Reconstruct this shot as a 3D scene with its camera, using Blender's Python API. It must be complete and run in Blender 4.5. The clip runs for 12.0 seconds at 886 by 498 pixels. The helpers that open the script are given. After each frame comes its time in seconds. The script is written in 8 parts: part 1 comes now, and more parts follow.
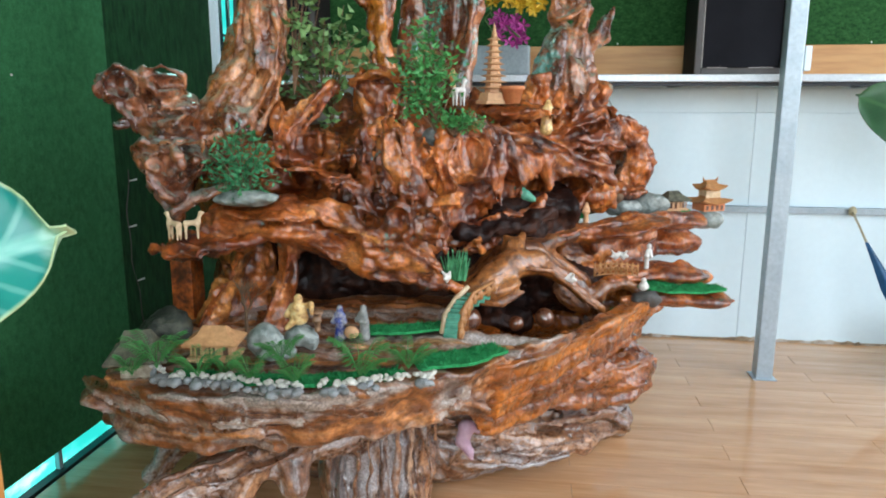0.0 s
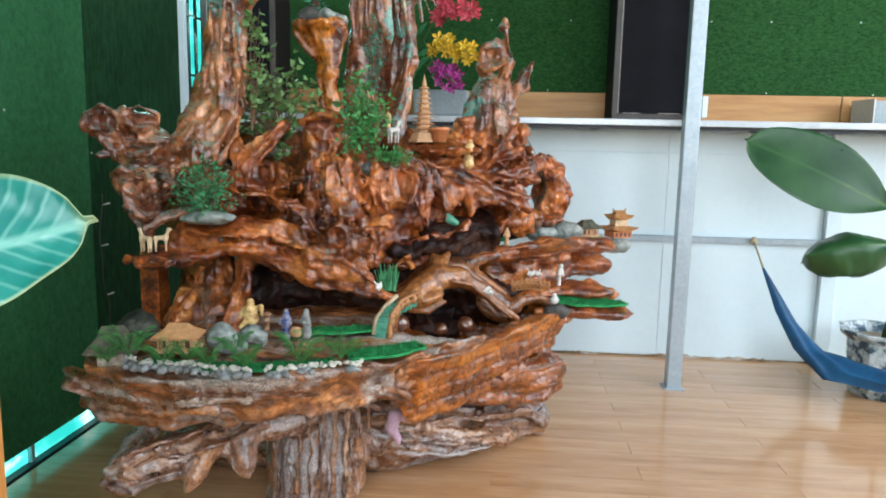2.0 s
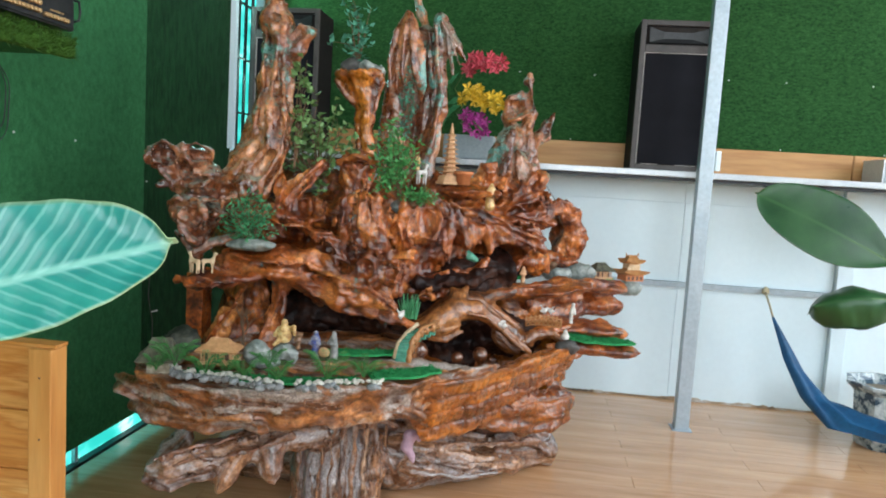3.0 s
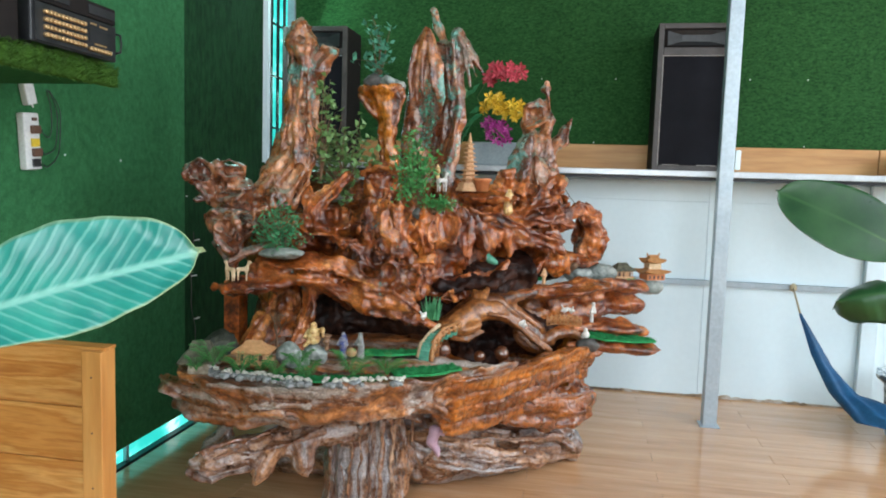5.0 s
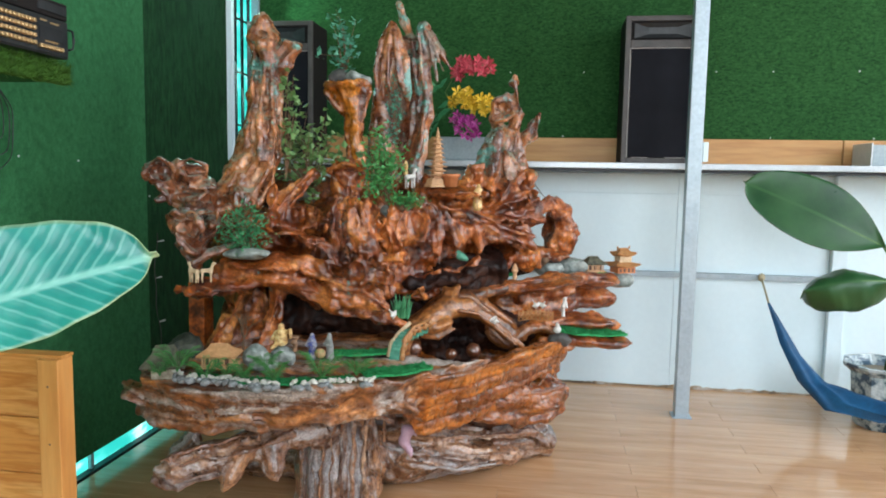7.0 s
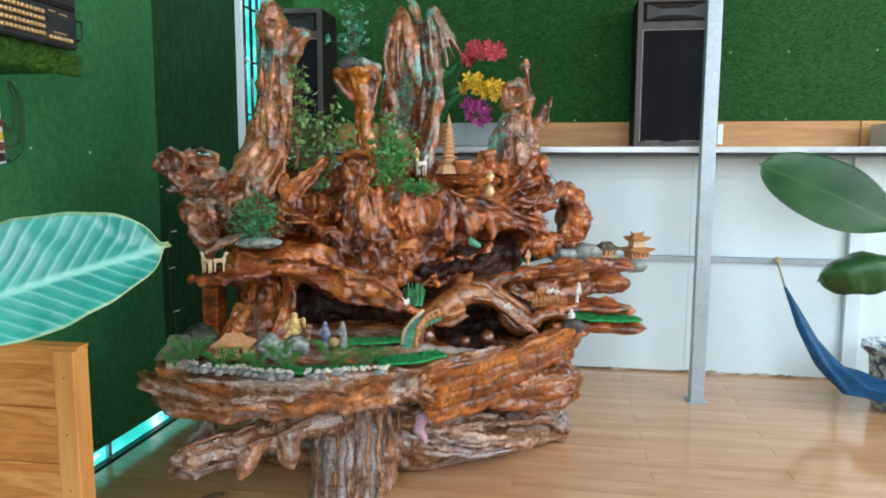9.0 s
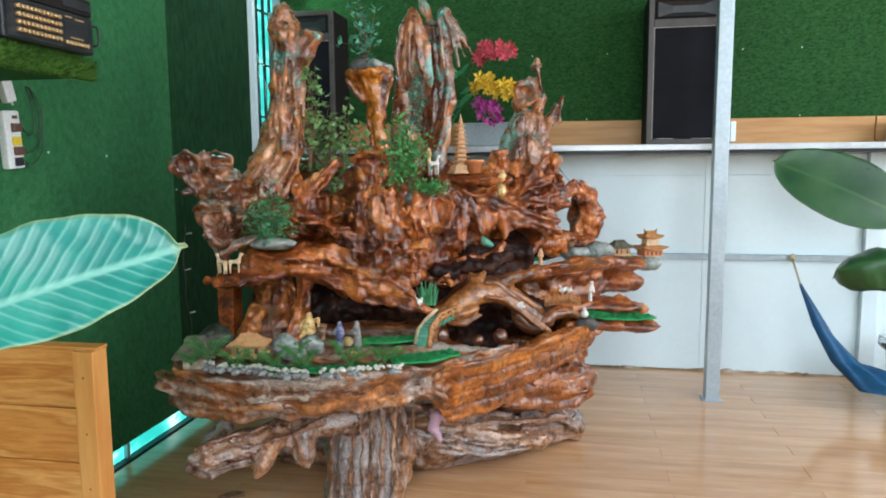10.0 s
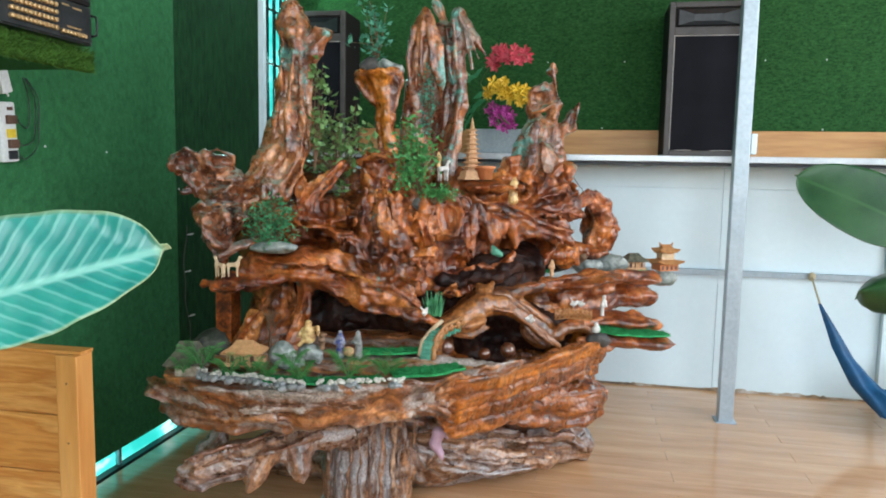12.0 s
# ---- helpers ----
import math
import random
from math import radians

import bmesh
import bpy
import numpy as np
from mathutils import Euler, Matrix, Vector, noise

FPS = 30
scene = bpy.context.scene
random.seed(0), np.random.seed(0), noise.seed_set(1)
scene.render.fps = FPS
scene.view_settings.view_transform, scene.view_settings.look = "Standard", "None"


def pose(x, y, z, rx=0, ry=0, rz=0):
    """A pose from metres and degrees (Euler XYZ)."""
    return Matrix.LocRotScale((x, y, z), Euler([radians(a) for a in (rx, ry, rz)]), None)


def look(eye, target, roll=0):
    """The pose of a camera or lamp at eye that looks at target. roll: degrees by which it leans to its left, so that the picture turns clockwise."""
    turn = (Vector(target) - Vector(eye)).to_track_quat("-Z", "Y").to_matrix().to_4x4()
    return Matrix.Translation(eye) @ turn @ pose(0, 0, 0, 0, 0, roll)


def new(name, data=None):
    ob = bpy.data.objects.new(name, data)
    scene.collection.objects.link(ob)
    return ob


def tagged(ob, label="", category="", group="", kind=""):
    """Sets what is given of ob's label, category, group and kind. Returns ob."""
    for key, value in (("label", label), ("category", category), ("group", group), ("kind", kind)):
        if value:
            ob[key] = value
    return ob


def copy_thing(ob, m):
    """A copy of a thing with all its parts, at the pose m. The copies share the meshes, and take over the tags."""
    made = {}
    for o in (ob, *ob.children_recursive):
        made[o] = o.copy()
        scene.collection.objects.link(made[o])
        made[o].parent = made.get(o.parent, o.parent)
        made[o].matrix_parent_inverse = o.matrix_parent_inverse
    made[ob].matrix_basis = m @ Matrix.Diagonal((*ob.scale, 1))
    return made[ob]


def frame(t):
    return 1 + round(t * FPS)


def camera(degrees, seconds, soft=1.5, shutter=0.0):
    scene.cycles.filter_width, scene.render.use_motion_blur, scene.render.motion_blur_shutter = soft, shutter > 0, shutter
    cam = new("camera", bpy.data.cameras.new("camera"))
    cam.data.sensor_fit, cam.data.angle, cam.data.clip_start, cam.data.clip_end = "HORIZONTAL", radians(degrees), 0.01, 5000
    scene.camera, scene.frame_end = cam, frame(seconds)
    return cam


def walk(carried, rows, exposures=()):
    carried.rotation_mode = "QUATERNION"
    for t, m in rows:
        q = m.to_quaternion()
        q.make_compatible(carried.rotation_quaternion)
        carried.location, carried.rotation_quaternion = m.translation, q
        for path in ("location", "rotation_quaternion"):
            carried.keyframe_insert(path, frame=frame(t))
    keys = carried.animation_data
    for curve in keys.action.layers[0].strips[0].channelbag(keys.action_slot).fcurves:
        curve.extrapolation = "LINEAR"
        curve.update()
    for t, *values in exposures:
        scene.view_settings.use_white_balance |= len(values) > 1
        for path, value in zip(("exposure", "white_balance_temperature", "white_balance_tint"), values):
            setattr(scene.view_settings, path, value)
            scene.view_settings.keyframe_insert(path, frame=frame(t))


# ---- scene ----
cam = camera(63.6, 12.0, soft=1.9)
PATH = [
    (0, (-0.062, 0.527, 1.273), (-0.315, 2.471, 0.878), 0.2),
    (0.5, (0.002, 0.447, 1.262), (-0.239, 2.365, 0.747), 2.5),
    (1, (0.058, 0.352, 1.282), (-0.214, 2.296, 0.898), 1.8),
    (1.5, (0.095, 0.264, 1.297), (-0.177, 2.232, 1.066), 1.9),
    (2, (0.098, 0.161, 1.284), (-0.064, 2.132, 0.984), 1.2),
    (2.5, (0.086, 0.054, 1.295), (-0.083, 2.029, 1.034), 1.2),
    (3, (0.143, -0.053, 1.302), (-0.099, 1.922, 1.104), 3.5),
    (3.2, (0.169, -0.085, 1.306), (-0.123, 1.888, 1.159), 3.2),
    (4.8, (0.232, -0.176, 1.312), (-0.133, 1.782, 1.126), 1.6),
    (5, (0.246, -0.176, 1.314), (-0.112, 1.783, 1.126), 1.8),
    (5.5, (0.258, -0.157, 1.313), (-0.02, 1.816, 1.137), 1.1),
    (6, (0.247, -0.151, 1.311), (-0.091, 1.812, 1.128), 1.0),
    (6.5, (0.257, -0.145, 1.315), (-0.035, 1.824, 1.12), 1.4),
    (7, (0.257, -0.138, 1.32), (-0.028, 1.832, 1.119), 1.0),
    (9, (0.253, -0.124, 1.318), (-0.064, 1.837, 1.081), 0.2),
    (9.5, (0.249, -0.132, 1.319), (-0.087, 1.826, 1.089), -0.2),
    (10, (0.256, -0.136, 1.316), (-0.097, 1.819, 1.08), -0.4),
    (10.5, (0.258, -0.133, 1.317), (-0.111, 1.823, 1.128), 0.1),
    (11, (0.26, -0.125, 1.315), (-0.122, 1.829, 1.127), 0.1),
    (11.5, (0.253, -0.111, 1.313), (-0.188, 1.831, 1.129), 0.6),
    (12, (0.241, -0.025, 1.305), (-0.137, 1.927, 1.091), 1.1),
]
walk(cam, [(t, look(eye, target, roll)) for t, eye, target, roll in PATH], exposures=[(0, 0.19, 6400, 10), (1, 0.17, 6350, 10), (2, 0.13, 6450, 10), (3.2, 0.04, 6550, 10), (5, 0.07, 6550, 10), (7, 0.06, 6550, 10), (9, 0.06, 6540, 10), (12, 0.11, 6500, 10)])

# ---- daylight ----
world = bpy.data.worlds.new("sky")
scene.world = world
world.use_nodes = True
sky = world.node_tree.nodes.new("ShaderNodeTexSky")
sky.sky_type, sky.sun_disc, sky.sun_elevation, sky.sun_rotation = "NISHITA", False, radians(52), radians(150)
world.node_tree.links.new(sky.outputs[0], world.node_tree.nodes["Background"].inputs[0])
world.node_tree.nodes["Background"].inputs[1].default_value = 0.12

sun_data = bpy.data.lights.new("sun", "SUN")
sun_data.energy, sun_data.angle, sun_data.color = 2.5, radians(0.6), (1.0, 0.95, 0.88)
sun = new("sun", sun_data)
sun.matrix_world = look((9, 3, 12), (6, 2, 0))


def sky_lamp(name, eye, target, width, height, watts, colour=(0.87, 0.96, 1.03)):
    """Skylight through an opening; the east and south bays are unseen and added for it."""
    data = bpy.data.lights.new(name, "AREA")
    data.shape, data.size, data.size_y, data.energy, data.color = "RECTANGLE", width, height, watts, colour
    ob = new(name, data)
    ob.matrix_world = look(eye, target)
    return ob


sky_lamp("unseen_bay_light_east", (4.1, 1.6, 2.5), (-1, 1.9, 1.0), 4.6, 2.4, 200)
sky_lamp("unseen_bay_light_south", (0.6, -2.5, 2.5), (0.0, 3, 1.0), 4.1, 2.4, 180)
sky_lamp("corner_window_light", (-1.674, 4.27, 2.05), (0, 3.6, 1.6), 0.4, 1.3, 15, (0.5, 1.0, 0.92))

# ---- materials ----
def tree(name):
    m = bpy.data.materials.new(name)
    m.use_nodes = True
    t = m.node_tree
    return m, t, t.nodes["Principled BSDF"]


def node(t, kind, **values):
    n = t.nodes.new(kind)
    for key, v in values.items():
        n.inputs[key].default_value = v
    return n


def ramp(t, fac, stops):
    n = t.nodes.new("ShaderNodeValToRGB")
    while len(n.color_ramp.elements) < len(stops):
        n.color_ramp.elements.new(0.5)
    for e, (at, c) in zip(n.color_ramp.elements, stops):
        e.position, e.color = at, (*c, 1) if len(c) == 3 else c
    t.links.new(fac, n.inputs[0])
    return n.outputs[0]


def coords(t, source, scale=(1, 1, 1)):
    if source in ("Object", "Generated"):
        out = t.nodes.new("ShaderNodeTexCoord").outputs[source]
    else:
        a = t.nodes.new("ShaderNodeAttribute")
        a.attribute_name = source
        out = a.outputs["Vector"]
    mp = t.nodes.new("ShaderNodeMapping")
    mp.inputs["Scale"].default_value = scale
    t.links.new(out, mp.inputs[0])
    return mp.outputs[0]


def noise_of(t, vec, scale, detail=4, rough=0.6):
    n = node(t, "ShaderNodeTexNoise", Scale=scale, Detail=detail, Roughness=rough)
    t.links.new(vec, n.inputs["Vector"])
    return n.outputs["Fac"]


def blend(t, fac, a, b, mode="MIX"):
    n = t.nodes.new("ShaderNodeMix")
    n.data_type, n.blend_type = "RGBA", mode
    for sock, v in ((n.inputs[0], fac), (n.inputs[6], a), (n.inputs[7], b)):
        if isinstance(v, (int, float)):
            sock.default_value = v
        elif isinstance(v, tuple):
            sock.default_value = (*v, 1)
        else:
            t.links.new(v, sock)
    return n.outputs[2]


def relief(t, bsdf, height, strength, distance):
    b = node(t, "ShaderNodeBump", Strength=strength, Distance=distance)
    t.links.new(height, b.inputs["Height"])
    t.links.new(b.outputs[0], bsdf.inputs["Normal"])


def plain(name, stops, scale=12, rough=0.6, metal=0.0, bump=0.3, depth=0.002, fine=90, source="Object", squash=(1, 1, 1), rough_span=0.12, coat=0.0, spec=0.5, per_object=0.0, grit=0.35):
    """Colour from a coarse noise through stops, darkened a little by a fine one; relief from the fine one."""
    m, t, p = tree(name)
    v = coords(t, source, squash)
    big, small = noise_of(t, v, scale), noise_of(t, v, fine, 3)
    col = ramp(t, big, stops)
    col = blend(t, grit, col, ramp(t, small, [(0.3, (0.45, 0.45, 0.45)), (0.7, (1, 1, 1))]), "MULTIPLY")
    if per_object:
        info = t.nodes.new("ShaderNodeObjectInfo")
        col = blend(t, per_object, col, ramp(t, info.outputs["Random"], [(0.0, (0.45, 0.42, 0.4)), (1.0, (1, 1, 1))]), "MULTIPLY")
    t.links.new(col, p.inputs["Base Color"])
    rr = node(t, "ShaderNodeMapRange")
    rr.inputs["To Min"].default_value, rr.inputs["To Max"].default_value = max(rough - rough_span, 0.03), min(rough + rough_span, 1)
    t.links.new(big, rr.inputs[0])
    t.links.new(rr.outputs[0], p.inputs["Roughness"])
    p.inputs["Metallic"].default_value = metal
    p.inputs["Coat Weight"].default_value = coat
    p.inputs["Specular IOR Level"].default_value = spec
    relief(t, p, small, bump, depth)
    return m


def root_wood(name, stops, grey=(0.5, 0.62), grey_col=(0.26, 0.22, 0.2), stain=(0.62, 0.7), stain_col=(0.1, 0.3, 0.27), rough=0.27, coat=1.0, top=0.0, spec=0.5, pale=(0.64, 0.32, 0.14), flow=False, crackle=0.0068):
    """Varnished root wood: fibres along the grain, light and dark heartwood, crusty weathered patches, blue-green ones
    that also carry teal light.
    """
    m, t, p = tree(name)
    g, o = coords(t, "grain"), coords(t, "Object")
    fibre, hair, broad = noise_of(t, g, 20, 5, 0.65), noise_of(t, g, 95, 3), noise_of(t, g, 9, 4, 0.6)
    patch, patch2, blot, tone = noise_of(t, o, 6.5, 5, 0.65), noise_of(t, o, 8.0, 5, 0.7), noise_of(t, o, 30, 4), noise_of(t, o, 9.5, 5, 0.65)
    if flow:
        patch, tone = noise_of(t, g, 11, 5, 0.65), noise_of(t, g, 14, 5, 0.65)
    wide = noise_of(t, o, 4.2, 3, 0.5)
    speck, grit = noise_of(t, o, 75, 4, 0.65), noise_of(t, o, 170, 3, 0.7)
    col = ramp(t, blend(t, 0.45, fibre, broad), stops)
    col = blend(t, 1.0, col, ramp(t, tone, [(0.36, (0.2, 0.14, 0.12)), (0.47, (0.66, 0.6, 0.57)), (0.64, (1.15, 1.1, 1.05))]), "MULTIPLY")
    col = blend(t, 0.3 if flow else 0.85, col, ramp(t, wide, [(0.38, (0.5, 0.36, 0.28)), (0.5, (0.95, 0.92, 0.9)), (0.64, (1.2, 1.3, 1.25))]), "MULTIPLY")
    col = blend(t, ramp(t, tone, [(0.53, (0, 0, 0)), (0.68, (0.32, 0.32, 0.32))]), col, pale)
    col = blend(t, 0.6, col, ramp(t, blot, [(0.38, (0.2, 0.14, 0.12)), (0.55, (1.05, 1.05, 1.05))]), "MULTIPLY")
    col = blend(t, 0.55, col, ramp(t, speck, [(0.36, (0.25, 0.18, 0.15)), (0.56, (1.15, 1.15, 1.15))]), "MULTIPLY")
    col = blend(t, 0.35, col, ramp(t, hair, [(0.36, (0.3, 0.25, 0.22)), (0.62, (1.25, 1.2, 1.15))]), "MULTIPLY")
    cracks = ramp(t, fibre, [(0.36, (0.25, 0.2, 0.18)), (0.5, (0.9, 0.88, 0.86)), (0.66, (1.3, 1.3, 1.3))])
    worn = blend(t, 0.85, blend(t, 1.0, grey_col, ramp(t, grit, [(0.3, (0.4, 0.37, 0.35)), (0.5, (0.95, 0.95, 0.95)), (0.72, (1.7, 1.7, 1.65))]), "MULTIPLY"), cracks, "MULTIPLY")
    col = blend(t, ramp(t, blend(t, 0.25, patch, blot), [(grey[0], (0, 0, 0)), (grey[1], (0.92, 0.92, 0.92))]), col, worn)
    # blue-green paint patches, with teal window light mixed into their colour
    paint = blend(t, 1.0, stain_col, ramp(t, grit, [(0.3, (0.5, 0.5, 0.5)), (0.7, (1.5, 1.4, 1.35))]), "MULTIPLY")
    col = blend(t, ramp(t, patch2, [(stain[0], (0, 0, 0)), (stain[1], (0.85, 0.85, 0.85))]), col, paint)
    # bluish sheen on upward faces, put into the colour by the normal
    if top:
        up = t.nodes.new("ShaderNodeSeparateXYZ")
        t.links.new(t.nodes.new("ShaderNodeNewGeometry").outputs["Normal"], up.inputs[0])
        where = blend(t, 1.0, ramp(t, up.outputs[2], [(0.3, (0, 0, 0)), (0.75, (top, top, top))]), ramp(t, blot, [(0.4, (0, 0, 0)), (0.55, (1, 1, 1))]), "MULTIPLY")
        col = blend(t, where, col, blend(t, 0.5, paint, worn))
    t.links.new(col, p.inputs["Base Color"])
    t.links.new(ramp(t, blot, [(0.3, (max(rough - 0.12, 0.06),) * 3), (0.7, (rough + 0.22,) * 3)]), p.inputs["Roughness"])
    p.inputs["Coat Weight"].default_value = coat
    p.inputs["Coat Roughness"].default_value = 0.07
    p.inputs["Specular IOR Level"].default_value = spec
    height = blend(t, 0.5, blend(t, 0.45, blot, fibre), blend(t, 0.35, speck, hair))
    relief(t, p, height, 1.0, 0.012)
    gloss = node(t, "ShaderNodeBump", Strength=1.0, Distance=crackle)
    t.links.new(height, gloss.inputs["Height"])
    t.links.new(gloss.outputs[0], p.inputs["Coat Normal"])
    return m


VARNISH = root_wood("varnished_root", [(0.27, (0.03, 0.006, 0.003)), (0.39, (0.25, 0.046, 0.006)), (0.51, (0.6, 0.158, 0.022)), (0.65, (0.8, 0.33, 0.09))], grey=(0.63, 0.69), grey_col=(0.27, 0.25, 0.23), stain=(0.64, 0.7), rough=0.4, spec=0.35)
GOLDEN = root_wood("golden_root", [(0.27, (0.09, 0.02, 0.003)), (0.4, (0.37, 0.092, 0.008)), (0.54, (0.64, 0.195, 0.018)), (0.7, (0.76, 0.31, 0.045))], grey=(0.74, 0.84), stain=(0.85, 0.95), pale=(0.7, 0.27, 0.04), flow=True)
SADDLE = root_wood("saddle_root", [(0.27, (0.14, 0.04, 0.009)), (0.4, (0.36, 0.122, 0.025)), (0.54, (0.56, 0.22, 0.055)), (0.7, (0.68, 0.36, 0.12))], grey=(0.66, 0.76), grey_col=(0.32, 0.26, 0.2), stain=(0.7, 0.78), rough=0.35, coat=1.0, flow=True)
BARK = root_wood("weathered_root", [(0.3, (0.03, 0.014, 0.011)), (0.42, (0.34, 0.14, 0.065)), (0.54, (0.62, 0.34, 0.18)), (0.68, (0.66, 0.52, 0.42))], grey=(0.49, 0.58), grey_col=(0.43, 0.39, 0.39), stain=(0.85, 0.95), rough=0.3, coat=1.0, flow=True, crackle=0.004)
RIM = root_wood("layered_bark", [(0.28, (0.03, 0.011, 0.006)), (0.41, (0.3, 0.095, 0.026)), (0.54, (0.62, 0.25, 0.075)), (0.68, (0.78, 0.48, 0.25))], grey=(0.49, 0.57), grey_col=(0.36, 0.3, 0.265), stain=(0.85, 0.95), rough=0.35, coat=0.8, flow=True)
# teal widened here to hold the corner window's light
TEAL_LIT = root_wood("teal_lit_trunk", [(0.28, (0.035, 0.01, 0.005)), (0.41, (0.3, 0.08, 0.018)), (0.54, (0.6, 0.21, 0.06)), (0.68, (0.78, 0.45, 0.24))], grey=(0.56, 0.66), grey_col=(0.36, 0.27, 0.21), stain=(0.555, 0.63), stain_col=(0.11, 0.38, 0.32), top=0.8)
# dark brown bark, taken darker still to hold the caves' shade
CAVE_SHADE_ROOT = root_wood("cave_shade_bark", [(0.28, (0.011, 0.003, 0.002)), (0.5, (0.045, 0.014, 0.007)), (0.75, (0.13, 0.045, 0.02))], grey=(0.8, 0.95), grey_col=(0.06, 0.03, 0.02), stain=(0.9, 0.99), rough=0.6, coat=0.15, spec=0.2, pale=(0.1, 0.036, 0.018))
KNOB = root_wood("knob_root", [(0.28, (0.03, 0.009, 0.005)), (0.41, (0.27, 0.078, 0.024)), (0.54, (0.55, 0.21, 0.08)), (0.68, (0.74, 0.46, 0.28))], grey=(0.58, 0.68), grey_col=(0.3, 0.25, 0.22), stain=(0.66, 0.74), stain_col=(0.12, 0.26, 0.21), top=0.9)


def turf(name, dark, light, pile=(1, 1, 0.4)):
    m, t, p = tree(name)
    o = coords(t, "Object")
    up = coords(t, "Object", pile)
    big, mid, tiny = noise_of(t, o, 2.2, 5), noise_of(t, up, 48, 5, 0.7), noise_of(t, o, 260, 2)
    col = ramp(t, mid, [(0.3, dark), (0.7, light)])
    col = blend(t, 0.5, col, ramp(t, big, [(0.3, (0.55, 0.6, 0.55)), (0.7, (1, 1, 1))]), "MULTIPLY")
    col = blend(t, 0.6, col, ramp(t, tiny, [(0.3, (0.35, 0.35, 0.35)), (0.7, (1.2, 1.2, 1.2))]), "MULTIPLY")
    t.links.new(col, p.inputs["Base Color"])
    p.inputs["Roughness"].default_value = 0.9
    p.inputs["Specular IOR Level"].default_value = 0.2
    relief(t, p, tiny, 0.9, 0.006)
    return m


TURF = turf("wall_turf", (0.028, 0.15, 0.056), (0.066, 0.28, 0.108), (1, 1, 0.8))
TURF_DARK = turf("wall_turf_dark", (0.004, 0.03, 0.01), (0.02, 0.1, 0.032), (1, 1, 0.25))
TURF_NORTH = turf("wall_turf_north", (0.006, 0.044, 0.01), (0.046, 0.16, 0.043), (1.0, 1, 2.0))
TURF_SHELF = turf("shelf_turf", (0.05, 0.13, 0.02), (0.12, 0.28, 0.04))
GREEN_FLOCK = turf("model_grass", (0.02, 0.2, 0.06), (0.06, 0.5, 0.17))


def plank_wood(name, stops, squash, rough, coat=0.0):
    m, t, p = tree(name)
    info = t.nodes.new("ShaderNodeObjectInfo")
    geo = t.nodes.new("ShaderNodeTexCoord")
    shift = t.nodes.new("ShaderNodeVectorMath")
    shift.operation = "ADD"
    t.links.new(geo.outputs["Object"], shift.inputs[0])
    mul = t.nodes.new("ShaderNodeMath")
    mul.operation = "MULTIPLY"
    mul.inputs[1].default_value = 60
    t.links.new(info.outputs["Random"], mul.inputs[0])
    t.links.new(mul.outputs[0], shift.inputs[1])
    mp = t.nodes.new("ShaderNodeMapping")
    mp.inputs["Scale"].default_value = squash
    t.links.new(shift.outputs[0], mp.inputs[0])
    v = mp.outputs[0]
    a, b = noise_of(t, v, 14, 5, 0.6), noise_of(t, v, 80, 3)
    col = ramp(t, a, stops)
    col = blend(t, 0.25, col, ramp(t, b, [(0.3, (0.5, 0.45, 0.4)), (0.7, (1, 1, 1))]), "MULTIPLY")
    col = blend(t, 0.26, col, ramp(t, info.outputs["Random"], [(0.0, (0.68, 0.58, 0.52)), (1.0, (1, 1, 1))]), "MULTIPLY")
    t.links.new(col, p.inputs["Base Color"])
    t.links.new(ramp(t, b, [(0.3, (rough - 0.05,) * 3), (0.7, (rough + 0.08,) * 3)]), p.inputs["Roughness"])
    p.inputs["Coat Weight"].default_value, p.inputs["Coat Roughness"].default_value = coat, 0.09
    relief(t, p, b, 0.12, 0.001)
    return m


FLOORING = plank_wood("floor_board", [(0.3, (0.54, 0.275, 0.125)), (0.5, (0.65, 0.36, 0.18)), (0.7, (0.72, 0.435, 0.24))], (0.12, 1, 1), 0.13, coat=0.25)
PINE = plank_wood("pine_board", [(0.3, (0.44, 0.13, 0.022)), (0.4, (0.68, 0.29, 0.07)), (0.47, (0.54, 0.19, 0.035)), (0.54, (0.76, 0.37, 0.11)), (0.6, (0.62, 0.25, 0.05)), (0.7, (0.8, 0.44, 0.16))], (0.1, 1, 1), 0.4)
PINE_END = plank_wood("pine_upright", [(0.3, (0.58, 0.225, 0.05)), (0.55, (0.7, 0.32, 0.085)), (0.75, (0.76, 0.41, 0.14))], (1, 1, 0.1), 0.42)
BATTEN = plank_wood("wall_batten", [(0.3, (0.42, 0.18, 0.055)), (0.5, (0.56, 0.28, 0.095)), (0.7, (0.64, 0.36, 0.14))], (0.1, 1, 1), 0.5)
GROUT = plain("dirty_mortar", [(0.36, (0.12, 0.085, 0.055)), (0.5, (0.36, 0.25, 0.15)), (0.64, (0.55, 0.5, 0.44))], 9, 0.85, bump=0.6, fine=70)
WHITE_WALL = plain("white_wall_panel", [(0.3, (0.71, 0.85, 0.91)), (0.7, (0.77, 0.9, 0.95))], 2, 0.5, bump=0.02, fine=30, grit=0.05)
CEILING = plain("unseen_ceiling_grey", [(0.3, (0.26, 0.25, 0.24)), (0.7, (0.36, 0.35, 0.33))], 2, 0.8, bump=0.1)
STEEL = plain("galvanised_steel", [(0.3, (0.4, 0.48, 0.54)), (0.7, (0.5, 0.58, 0.63))], 9, 0.42, metal=0.35, bump=0.1, fine=50)
ALUMINIUM = plain("shelf_metal", [(0.3, (0.5, 0.53, 0.56)), (0.7, (0.66, 0.68, 0.7))], 6, 0.35, metal=0.4, bump=0.08)
